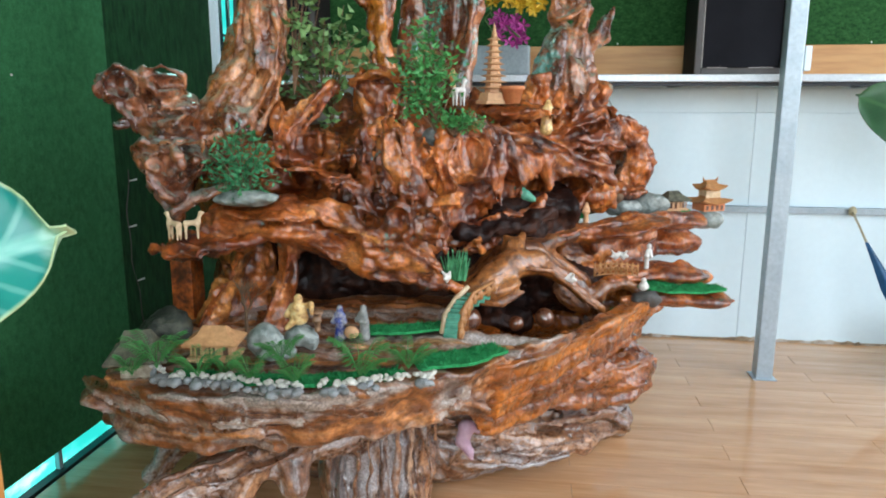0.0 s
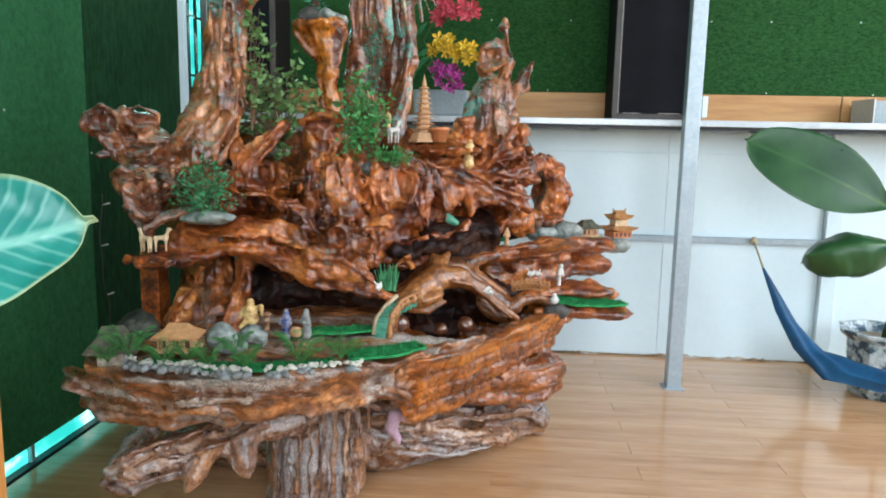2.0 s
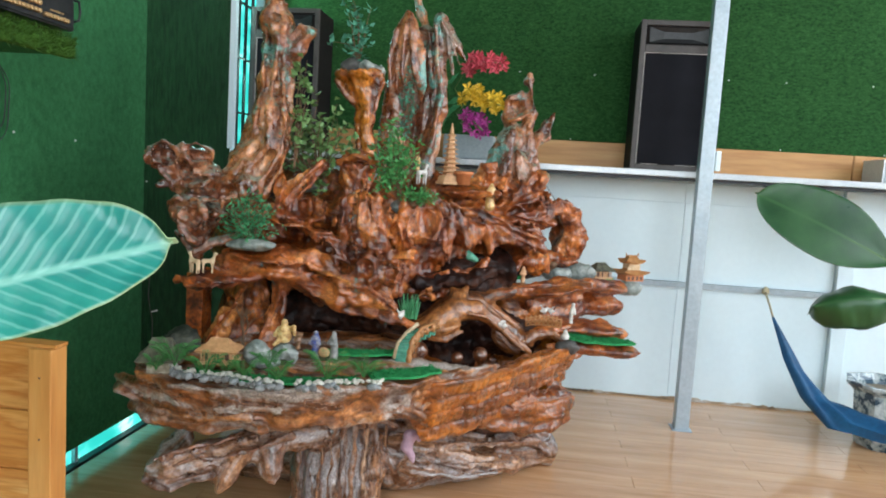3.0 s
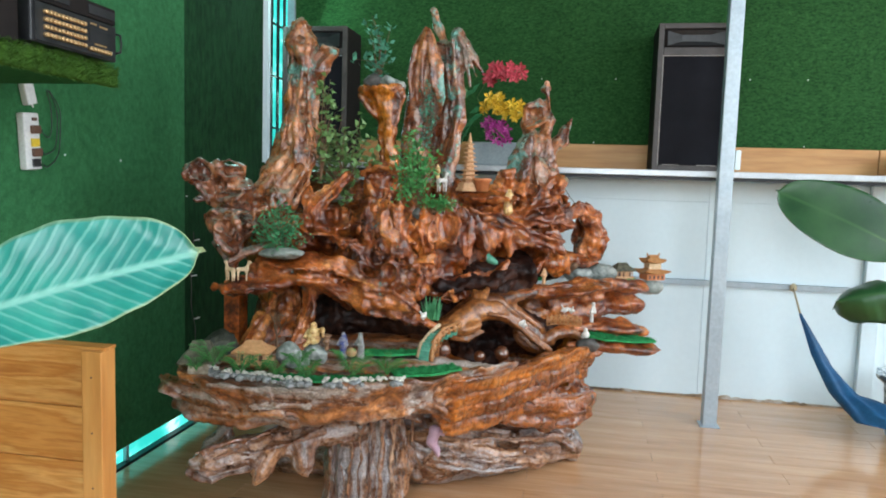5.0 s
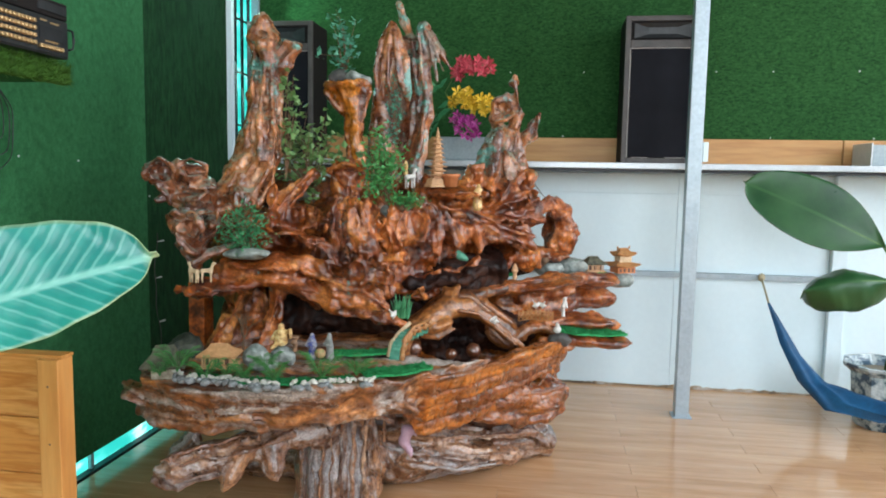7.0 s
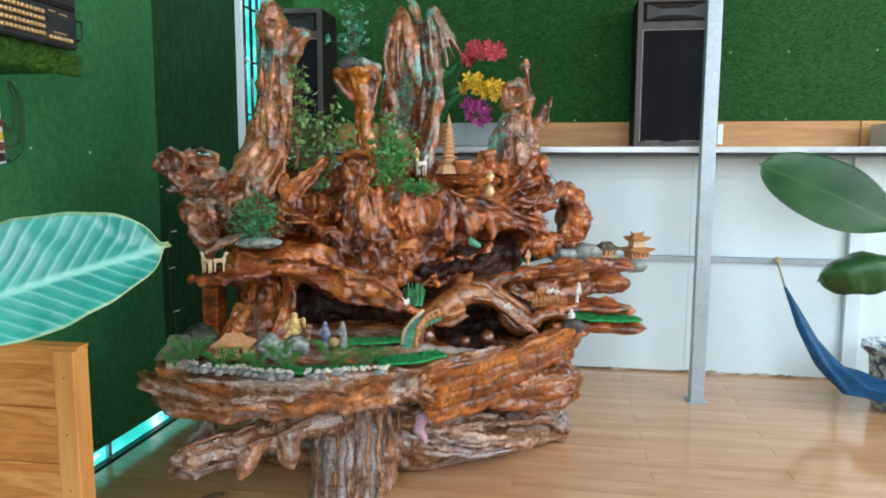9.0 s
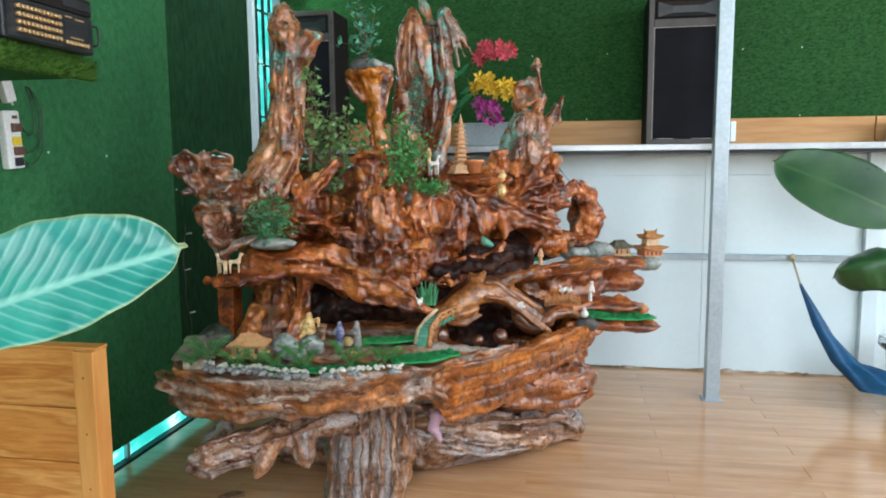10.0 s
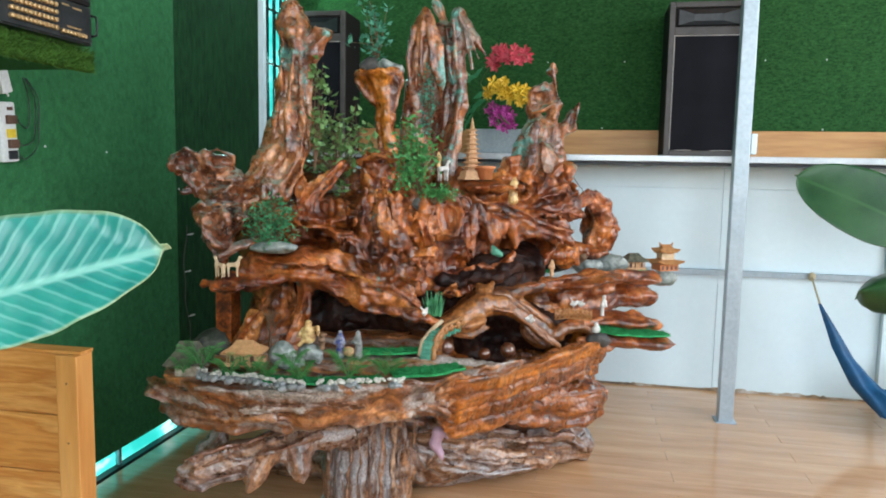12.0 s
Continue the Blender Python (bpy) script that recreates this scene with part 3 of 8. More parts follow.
        n1, n2, n3 = lattice(grain, groove_size, seed + 3), lattice(grain, groove_size * 2.2, seed + 5), lattice(grain, groove_size * 0.5, seed + 7)
        crest = 1 - 2.4 * np.abs(n2)
        crack = -np.exp(-(n1 / 0.16) ** 2)
        ribbed = np.clip(0.55 + 1.3 * lattice(v, 0.11, seed + 13), 0.1, 1.1)
        d = groove * ribbed * (0.75 * crest + 0.75 * crack + 0.35 * n3) + lumps * lattice(v, 0.09, seed + 9) - thin
        if scallop:
            # shallow hollows that meet in crisp ridges, fading in and out over the mass
            depth, size = scallop
            rise = cells_of(0.75 * v + 0.25 * grain, size, seed + 31) + 0.4 * cells_of(v, 0.45 * size, seed + 32)
            d += depth * (rise - 0.55) * np.clip(0.75 + 1.2 * lattice(v, 0.16, seed + 33), 0.15, 1.3)
        if chip:
            c1, c2, c3, c4 = lattice(v, 0.12, seed + 21), lattice(v, 0.05, seed + 22), lattice(v + 0.4 * grain, 0.07, seed + 23), lattice(v + 0.3 * grain, 0.024, seed + 24)
            d += chip * (0.9 - 2.2 * np.abs(c1) + 0.5 - 1.3 * np.abs(c2) + 0.3 - 0.9 * np.abs(c4) - 1.1 * np.exp(-(c3 / 0.14) ** 2))
        near_sum, near_n = d.copy(), np.ones(len(d))
        for a, b in ((0, 1), (1, 2), (2, 3), (3, 0)):
            np.add.at(near_sum, faces[:, a], d[faces[:, b]])
            np.add.at(near_n, faces[:, a], 1)
        d = 0.75 * d + 0.25 * near_sum / near_n
        if carve is not None:
            d += carve(v)
        v = v + normal * d[:, None]
        mesh = bpy.data.meshes.new(name)
        mesh.vertices.add(len(v))
        mesh.vertices.foreach_set("co", v.astype(np.float32).ravel())
        mesh.loops.add(4 * len(faces))
        mesh.loops.foreach_set("vertex_index", faces.astype(np.int32).ravel())
        mesh.polygons.add(len(faces))
        mesh.polygons.foreach_set("loop_start", np.arange(0, 4 * len(faces), 4, dtype=np.int32))
        mesh.polygons.foreach_set("use_smooth", np.ones(len(faces), bool))
        mesh.update(calc_edges=True)
        at = mesh.attributes.new("grain", "FLOAT_VECTOR", "POINT")
        at.data.foreach_set("vector", grain.astype(np.float32).ravel())
        return mesh


stump = Solid(step=0.007, blend=0.03)
stump.limb((-0.536, 2.380, 0.370, 0.066), (-0.636, 2.260, 0.392, 0.061), (-0.745, 2.160, 0.374, 0.055), (-0.850, 2.070, 0.364, 0.048), (-0.941, 2.000, 0.346, 0.043), (-0.988, 1.990, 0.331, 0.030))
stump.limb((-1.000, 1.970, 0.312, 0.011), (-0.922, 1.970, 0.296, 0.015), (-0.807, 2.030, 0.324, 0.013), blend=0.007)
stump.limb((-0.585, 2.240, 0.451, 0.013), (-0.706, 2.120, 0.437, 0.012), (-0.828, 2.030, 0.415, 0.010), (-0.967, 1.950, 0.389, 0.008), blend=0.007)
stump.limb((-0.614, 2.200, 0.405, 0.011), (-0.731, 2.080, 0.386, 0.010), (-0.889, 1.950, 0.373, 0.008), blend=0.007)
stump.limb((-0.751, 2.110, 0.359, 0.042), (-0.783, 2.090, 0.298, 0.035), (-0.794, 2.080, 0.253, 0.021))
stump.limb((-0.758, 2.070, 0.364, 0.009), (-0.785, 2.050, 0.307, 0.008), (-0.794, 2.050, 0.266, 0.006), blend=0.007)
stump.limb((-0.670, 2.190, 0.368, 0.047), (-0.665, 2.180, 0.306, 0.038), (-0.658, 2.180, 0.260, 0.023))
stump.limb((-0.675, 2.140, 0.372, 0.009), (-0.672, 2.140, 0.311, 0.009), (-0.664, 2.150, 0.273, 0.006), blend=0.007)
stump.limb((-0.572, 2.200, 0.432, 0.007), (-0.705, 2.070, 0.423, 0.007), (-0.922, 1.940, 0.388, 0.006), cut=True, blend=0.006)
stump.limb((-0.600, 2.190, 0.389, 0.006), (-0.699, 2.100, 0.366, 0.007), cut=True, blend=0.006)
stump.limb((-0.569, 2.450, 0.372, 0.096), (-0.576, 2.450, 0.155, 0.106), (-0.580, 2.450, -0.102, 0.124))
stump.limb((-0.470, 2.500, 0.338, 0.070), (-0.458, 2.500, 0.118, 0.078), (-0.451, 2.500, -0.105, 0.094))
stump.limb((-0.391, 2.530, 0.302, 0.046), (-0.371, 2.530, 0.182, 0.033), (-0.383, 2.530, 0.059, 0.019))
stump.limb((-0.625, 2.370, 0.403, 0.010), (-0.637, 2.360, 0.256, 0.012), (-0.644, 2.370, 0.094, 0.012), (-0.637, 2.350, -0.044, 0.015), blend=0.007)
stump.limb((-0.606, 2.360, 0.379, 0.006), (-0.618, 2.360, 0.235, 0.006), (-0.609, 2.340, -0.025, 0.008), cut=True, blend=0.006)
stump.limb((-0.577, 2.340, 0.416, 0.010), (-0.585, 2.330, 0.271, 0.011), (-0.589, 2.340, 0.112, 0.012), (-0.589, 2.320, -0.024, 0.015), blend=0.007)
stump.limb((-0.559, 2.330, 0.393, 0.006), (-0.565, 2.330, 0.251, 0.006), (-0.561, 2.310, -0.005, 0.008), cut=True, blend=0.006)
stump.limb((-0.537, 2.330, 0.422, 0.010), (-0.540, 2.320, 0.278, 0.011), (-0.541, 2.330, 0.120, 0.011), (-0.548, 2.310, -0.015, 0.015), blend=0.007)
stump.limb((-0.519, 2.320, 0.399, 0.006), (-0.521, 2.320, 0.258, 0.006), (-0.520, 2.300, 0.004, 0.008), cut=True, blend=0.006)
stump.limb((-0.496, 2.330, 0.425, 0.010), (-0.501, 2.320, 0.281, 0.011), (-0.504, 2.330, 0.123, 0.011), (-0.506, 2.310, -0.011, 0.015), blend=0.007)
stump.limb((-0.478, 2.320, 0.401, 0.006), (-0.482, 2.320, 0.261, 0.006), (-0.479, 2.300, 0.007, 0.008), cut=True, blend=0.006)
stump.limb((-0.461, 2.350, 0.420, 0.010), (-0.468, 2.340, 0.275, 0.012), (-0.473, 2.350, 0.116, 0.012), (-0.471, 2.330, -0.019, 0.015), blend=0.007)
stump.limb((-0.443, 2.340, 0.396, 0.006), (-0.449, 2.340, 0.255, 0.006), (-0.444, 2.320, 0.000, 0.008), cut=True, blend=0.006)
stump.limb((-0.426, 2.380, 0.412, 0.010), (-0.433, 2.370, 0.266, 0.012), (-0.439, 2.380, 0.105, 0.012), (-0.435, 2.360, -0.031, 0.015), blend=0.007)
stump.limb((-0.408, 2.370, 0.388, 0.006), (-0.414, 2.370, 0.245, 0.006), (-0.408, 2.350, -0.012, 0.008), cut=True, blend=0.006)
stump.limb((-0.395, 2.420, 0.400, 0.010), (-0.404, 2.410, 0.252, 0.012), (-0.397, 2.420, 0.090, 0.012), (-0.404, 2.400, -0.049, 0.016), blend=0.007)
stump.limb((-0.377, 2.410, 0.376, 0.006), (-0.384, 2.410, 0.231, 0.006), (-0.377, 2.390, -0.030, 0.008), cut=True, blend=0.006)
stump.limb((-0.372, 2.470, 0.321, 0.010), (-0.350, 2.470, 0.208, 0.010), (-0.360, 2.480, 0.100, 0.006), blend=0.007)
stump.limb((-0.401, 2.460, 0.334, 0.008), (-0.386, 2.460, 0.187, 0.008), (-0.387, 2.470, 0.086, 0.006), blend=0.007)
stump.limb((-0.480, 2.240, 0.502, 0.011), (-0.492, 2.290, 0.422, 0.009), (-0.500, 2.320, 0.363, 0.006), blend=0.007)
stump.limb((-0.455, 2.280, 0.491, 0.011), (-0.466, 2.330, 0.409, 0.010), (-0.470, 2.350, 0.343, 0.006), blend=0.007)
stump.limb((-0.428, 2.320, 0.479, 0.011), (-0.436, 2.360, 0.401, 0.010), (-0.440, 2.380, 0.323, 0.006), blend=0.007)
stump.limb((-0.400, 2.360, 0.468, 0.012), (-0.407, 2.400, 0.388, 0.010), (-0.408, 2.410, 0.336, 0.006), blend=0.007)
stump.limb((-0.372, 2.400, 0.456, 0.012), (-0.375, 2.430, 0.380, 0.010), (-0.376, 2.440, 0.316, 0.006), blend=0.007)
stump.limb((-0.342, 2.440, 0.445, 0.012), (-0.343, 2.460, 0.371, 0.010), (-0.343, 2.470, 0.295, 0.006), blend=0.007)
stump.limb((-0.359, 2.550, 0.250, 0.013), (-0.304, 2.550, 0.169, 0.015), (-0.267, 2.560, 0.229, 0.008), blend=0.007)
stump.limb((-0.361, 2.550, 0.254, 0.008), (-0.318, 2.550, 0.234, 0.008), (-0.274, 2.560, 0.228, 0.006), blend=0.007)
stump.limb((-0.403, 2.600, 0.235, 0.072), (-0.237, 2.650, 0.198, 0.069), (-0.052, 2.770, 0.141, 0.059), (0.120, 2.900, 0.108, 0.040), (0.171, 2.940, 0.109, 0.019))
stump.limb((-0.255, 2.620, 0.234, 0.011), (-0.095, 2.720, 0.231, 0.013), (0.072, 2.860, 0.210, 0.016), (0.240, 2.980, 0.192, 0.015), blend=0.007)
stump.limb((0.071, 2.880, 0.200, 0.026), (0.203, 2.980, 0.179, 0.024), (0.266, 3.010, 0.143, 0.020), (0.294, 3.020, 0.110, 0.012))
stump.limb((0.263, 3.000, 0.144, 0.012), (0.234, 2.990, 0.104, 0.007), blend=0.007)
stump.limb((-0.250, 2.590, 0.166, 0.013), (-0.089, 2.680, 0.114, 0.013), (0.078, 2.800, 0.113, 0.011), blend=0.007)
stump.limb((-0.238, 2.590, 0.209, 0.011), (-0.066, 2.680, 0.166, 0.011), (0.134, 2.860, 0.138, 0.009), blend=0.007)
stump.limb((-0.269, 2.570, 0.234, 0.008), (-0.087, 2.660, 0.206, 0.011), (0.111, 2.830, 0.168, 0.009), cut=True, blend=0.006)
stump.limb((-0.246, 2.570, 0.196, 0.006), (-0.064, 2.670, 0.146, 0.009), (0.100, 2.820, 0.126, 0.007), cut=True, blend=0.006)
stump.limb((-0.206, 2.820, 0.222, 0.073), (0.053, 2.970, 0.189, 0.058), (0.264, 3.060, 0.202, 0.035))
stump.limb((-0.356, 2.500, 0.345, 0.010), (-0.211, 2.700, 0.265, 0.011), (0.012, 2.850, 0.242, 0.012), blend=0.007)
stump.limb((0.058, 2.880, 0.235, 0.014), (0.201, 3.000, 0.235, 0.015), (0.302, 3.060, 0.238, 0.010), blend=0.007)
stump.limb((-1.132, 2.500, 0.249, 0.037), (-1.201, 2.500, 0.185, 0.041), (-1.244, 2.480, 0.105, 0.041))
stump.lump((-0.4, 2.85, 0.22), (0.3, 0.24, 0.24))
stump.limb((-0.3, 2.9, 0.1, 0.16), (0.25, 3.2, 0.08, 0.09))
stump.limb((-0.7, 2.8, 0.12, 0.14), (-1.15, 2.75, 0.06, 0.08))
stump.plate([(-2, 1), (1, 1), (1, 4), (-2, 4)], -0.6, 0.003, cut=True, blend=0.004, round=0.001)

hull = Solid(step=0.0068, blend=0.02)
hull.limb((-1.197, 2.120, 0.581, 0.010), (-1.094, 2.060, 0.580, 0.027), (-0.953, 2.010, 0.574, 0.033), (-0.745, 1.990, 0.575, 0.036), (-0.575, 2.000, 0.591, 0.033))
hull.limb((-1.116, 2.080, 0.507, 0.015), (-0.962, 2.020, 0.494, 0.023), (-0.811, 2.000, 0.495, 0.025), (-0.654, 2.000, 0.518, 0.023), (-0.533, 2.030, 0.553, 0.018))
hull.limb((-0.600, 1.990, 0.596, 0.018), (-0.499, 2.000, 0.612, 0.028), (-0.405, 2.060, 0.588, 0.026), (-0.294, 2.150, 0.562, 0.027), (-0.177, 2.250, 0.506, 0.018))
hull.limb((-0.510, 2.030, 0.556, 0.013), (-0.411, 2.080, 0.551, 0.012), (-0.311, 2.140, 0.558, 0.014), (-0.217, 2.200, 0.506, 0.013), (-0.158, 2.280, 0.462, 0.011), blend=0.007)
hull.limb((-0.636, 2.050, 0.488, 0.010), (-0.509, 2.080, 0.510, 0.012), (-0.390, 2.140, 0.509, 0.012), (-0.255, 2.240, 0.458, 0.011), blend=0.007)
hull.limb((-1.037, 2.000, 0.604, 0.007), (-0.866, 1.960, 0.597, 0.006), (-0.704, 1.945, 0.599, 0.006), blend=0.007)
hull.limb((-1.036, 2.030, 0.512, 0.008), (-0.834, 1.970, 0.521, 0.008), (-0.665, 1.960, 0.546, 0.006), blend=0.007)
hull.limb((-0.544, 1.970, 0.631, 0.008), (-0.442, 2.000, 0.635, 0.008), (-0.348, 2.060, 0.610, 0.007), blend=0.007)
hull.limb((-1.100, 2.050, 0.549, 0.008), (-0.963, 1.990, 0.541, 0.007), (-0.809, 1.960, 0.545, 0.006), blend=0.007)
hull.lump((-1.095, 2.120, 0.554), (0.084, 0.120, 0.031), turn=(0, 8, 0), grain=(1, 0.1, 0))
hull.lump((-1.031, 2.100, 0.493), (0.080, 0.100, 0.028), turn=(0, 14, 0), grain=(1, 0.1, 0))
hull.lump((-0.904, 1.940, 0.582), (0.074, 0.055, 0.006), turn=(0, 12, 0), cut=True, blend=0.004)
hull.lump((-0.727, 1.930, 0.568), (0.080, 0.055, 0.006), turn=(0, 2, 0), cut=True, blend=0.004)
hull.lump((-0.591, 1.930, 0.598), (0.061, 0.055, 0.006), turn=(0, -30, 0), cut=True, blend=0.004)
hull.lump((-1.008, 2.000, 0.563), (0.056, 0.060, 0.005), turn=(0, 14, 0), cut=True, blend=0.004)
hull.lump((-0.811, 1.930, 0.611), (0.077, 0.050, 0.004), turn=(0, 5, 0), cut=True, blend=0.004)
hull.lump((-0.424, 2.000, 0.586), (0.076, 0.060, 0.006), turn=(0, -4, 0), cut=True, blend=0.004)
hull.lump((-0.282, 2.100, 0.554), (0.080, 0.070, 0.007), turn=(0, 8, 0), cut=True, blend=0.004)
hull.lump((-0.508, 2.020, 0.522), (0.100, 0.060, 0.005), turn=(0, -12, 0), cut=True, blend=0.004)
hull.lump((-0.355, 2.020, 0.622), (0.084, 0.050, 0.004), turn=(0, 3, 0), cut=True, blend=0.004)
hull.plate([(-1.17, 2.22), (-1.06, 2.0), (-0.84, 1.92), (-0.5, 1.95), (-0.26, 2.08), (-0.1, 2.3), (0.06, 2.5), (0.1, 2.9), (-0.1, 3.3), (-0.6, 3.2), (-1.0, 2.9), (-1.18, 2.55)], 0.50, 0.645, taper=0.35, grain=(1, 0.12, 0))
hull.lump((-0.426, 2.420, 0.595), (0.245, 0.220, 0.024), grain=(1, 0.2, 0))
hull.plate([(-0.2, 2.44), (-0.02, 2.44), (0.2, 2.7), (0.3, 3.2), (-0.25, 3.2), (-0.3, 2.75)], 0.4, 0.8, cut=True, blend=0.01)

bow = Solid(step=0.0075, blend=0.02)
bow.plate([(-0.3, 2.2), (-0.1, 2.26), (0.06, 2.48), (0.2, 2.7), (0.34, 2.94), (0.42, 3.1), (0.4, 3.3), (0.2, 3.45), (-0.3, 3.3)], 0.36, 0.62, taper=0.42, grain=(0.55, 0.83, 0))
bow.plate([(-0.05, 2.5), (0.12, 2.72), (0.28, 2.98), (0.31, 3.2), (-0.3, 3.2), (-0.25, 2.7)], 0.44, 0.8, cut=True, blend=0.01)
bow.limb((-0.097, 2.420, 0.599, 0.024), (0.052, 2.660, 0.577, 0.024), (0.228, 2.880, 0.571, 0.023), (0.380, 3.060, 0.578, 0.025))
bow.limb((0.105, 2.740, 0.401, 0.041), (0.241, 2.880, 0.390, 0.042), (0.356, 3.000, 0.409, 0.027))
bow.limb((0.156, 2.860, 0.269, 0.033), (0.286, 2.950, 0.276, 0.029), (0.344, 2.980, 0.304, 0.019))
bow.limb((-0.000, 2.680, 0.346, 0.031), (0.178, 2.840, 0.302, 0.037))
bow.limb((0.287, 2.980, 0.428, 0.044), (0.313, 2.970, 0.339, 0.034))
bow.lump((0.173, 2.900, 0.357), (0.178, 0.100, 0.057), grain=(0.55, 0.83, 0))
bow.lump((0.303, 3.000, 0.386), (0.073, 0.080, 0.073))

arch = Solid(step=0.007, blend=0.022)
arch.limb((-0.293, 2.440, 0.640, 0.018), (-0.274, 2.470, 0.692, 0.024), (-0.241, 2.540, 0.733, 0.031), (-0.188, 2.620, 0.757, 0.041), (-0.128, 2.680, 0.791, 0.044), (-0.054, 2.730, 0.793, 0.033), (0.023, 2.780, 0.737, 0.020), (0.099, 2.820, 0.667, 0.016), (0.169, 2.860, 0.608, 0.014))
arch.limb((-0.292, 2.550, 0.639, 0.025), (-0.258, 2.630, 0.722, 0.032), (-0.204, 2.720, 0.755, 0.042), (-0.142, 2.780, 0.796, 0.045), (-0.065, 2.830, 0.802, 0.035), (0.015, 2.880, 0.744, 0.021), (0.093, 2.920, 0.675, 0.019), (0.165, 2.960, 0.614, 0.017))
arch.limb((-0.302, 2.680, 0.619, 0.026), (-0.266, 2.740, 0.713, 0.033), (-0.208, 2.820, 0.760, 0.041), (-0.149, 2.880, 0.793, 0.042), (-0.076, 2.930, 0.807, 0.033), (0.019, 2.980, 0.743, 0.024), (0.105, 3.020, 0.675, 0.022), (0.168, 3.050, 0.614, 0.020))
arch.lump((-0.163, 2.620, 0.728), (0.073, 0.050, 0.028), turn=(0, -18, 0), grain=(1, 0.3, 0.3))
arch.limb((-0.215, 2.580, 0.698, 0.011), (-0.150, 2.600, 0.690, 0.013), (-0.091, 2.620, 0.717, 0.011), blend=0.007)
arch.limb((-0.069, 2.660, 0.787, 0.009), (-0.009, 2.700, 0.768, 0.009), (0.071, 2.770, 0.696, 0.009), (0.151, 2.820, 0.621, 0.009), blend=0.007)
arch.limb((-0.129, 2.700, 0.806, 0.033), (-0.130, 2.740, 0.836, 0.025), (-0.156, 2.760, 0.865, 0.009))
arch.limb((-0.118, 2.720, 0.816, 0.027), (-0.098, 2.780, 0.864, 0.011))
arch.limb((-0.155, 2.660, 0.803, 0.009), (-0.138, 2.680, 0.834, 0.009), (-0.148, 2.720, 0.862, 0.007), blend=0.007)
arch.lump((0.070, 2.900, 0.639), (0.080, 0.022, 0.040), turn=(0, 38, 0), grain=(0.7, 0.3, -0.6))
arch.limb((-0.093, 2.820, 0.805, 0.028), (-0.024, 2.950, 0.812, 0.026), (0.111, 3.100, 0.831, 0.025), (0.289, 3.260, 0.839, 0.026))
arch.limb((-0.262, 2.500, 0.701, 0.020), (-0.271, 2.480, 0.657, 0.020), (-0.258, 2.480, 0.618, 0.018))
arch.limb((0.123, 2.920, 0.606, 0.017), (0.174, 2.970, 0.655, 0.022), (0.254, 3.040, 0.666, 0.020), (0.317, 3.050, 0.630, 0.020), (0.347, 3.050, 0.606, 0.020))

mountain = Solid(step=0.0068, blend=0.02)
mountain.lump((-0.573, 2.920, 1.005), (0.391, 0.330, 0.261))
mountain.lump((-0.282, 3.120, 1.020), (0.417, 0.300, 0.240))
mountain.lump((-0.573, 2.680, 0.884), (0.251, 0.200, 0.109), grain=(1, 0, -0.4))
mountain.lump((-1.002, 2.800, 1.055), (0.228, 0.200, 0.194))
mountain.lump((-0.862, 2.870, 1.228), (0.222, 0.160, 0.128))
mountain.limb((-0.995, 2.500, 1.136, 0.078), (-0.901, 2.540, 1.117, 0.087), (-0.802, 2.580, 1.081, 0.101))
mountain.limb((-0.943, 2.420, 0.947, 0.048), (-0.743, 2.430, 0.955, 0.054), (-0.648, 2.450, 0.894, 0.054), (-0.532, 2.460, 0.853, 0.054), (-0.406, 2.470, 0.820, 0.040), (-0.319, 2.490, 0.774, 0.018), (-0.266, 2.500, 0.747, 0.010))
mountain.lump((-0.490, 2.470, 0.874), (0.166, 0.080, 0.069), turn=(0, 12, 0), grain=(1, 0, -0.3))
mountain.limb((-0.721, 2.400, 0.917, 0.014), (-0.604, 2.410, 0.846, 0.016), (-0.465, 2.420, 0.806, 0.014), (-0.308, 2.470, 0.758, 0.008), blend=0.007)
mountain.limb((-0.662, 2.410, 0.939, 0.014), (-0.545, 2.400, 0.907, 0.012), (-0.416, 2.400, 0.896, 0.014), (-0.330, 2.440, 0.837, 0.010), blend=0.007)
mountain.lump((-0.794, 2.420, 0.981), (0.143, 0.120, 0.030), grain=(1, 0, 0))
mountain.lump((-0.785, 2.450, 0.930), (0.150, 0.100, 0.028), grain=(1, 0, 0))
mountain.lump((-0.650, 2.380, 0.994), (0.047, 0.050, 0.014), turn=(0, 30, 0), cut=True, blend=0.008)
mountain.lump((-0.801, 2.330, 0.963), (0.076, 0.040, 0.008), turn=(0, -6, 0), cut=True, blend=0.008)
mountain.lump((-0.973, 2.320, 0.894), (0.109, 0.120, 0.027), turn=(0, -4, 0), grain=(1, 0, 0))
mountain.limb((-1.060, 2.270, 0.894, 0.017), (-0.957, 2.240, 0.885, 0.018), (-0.865, 2.320, 0.900, 0.017), (-0.751, 2.420, 0.930, 0.018), blend=0.007)
mountain.limb((-0.942, 2.420, 0.973, 0.032), (-0.950, 2.400, 0.922, 0.035), (-0.887, 2.420, 0.892, 0.032))
mountain.limb((-0.900, 2.500, 0.864, 0.037), (-0.951, 2.480, 0.753, 0.037), (-1.030, 2.460, 0.634, 0.044))
mountain.limb((-0.897, 2.450, 0.850, 0.012), (-0.953, 2.430, 0.752, 0.014), (-1.024, 2.410, 0.646, 0.016), blend=0.007)
mountain.limb((-0.744, 2.460, 0.907, 0.040), (-0.776, 2.460, 0.796, 0.034), (-0.804, 2.450, 0.630, 0.054))
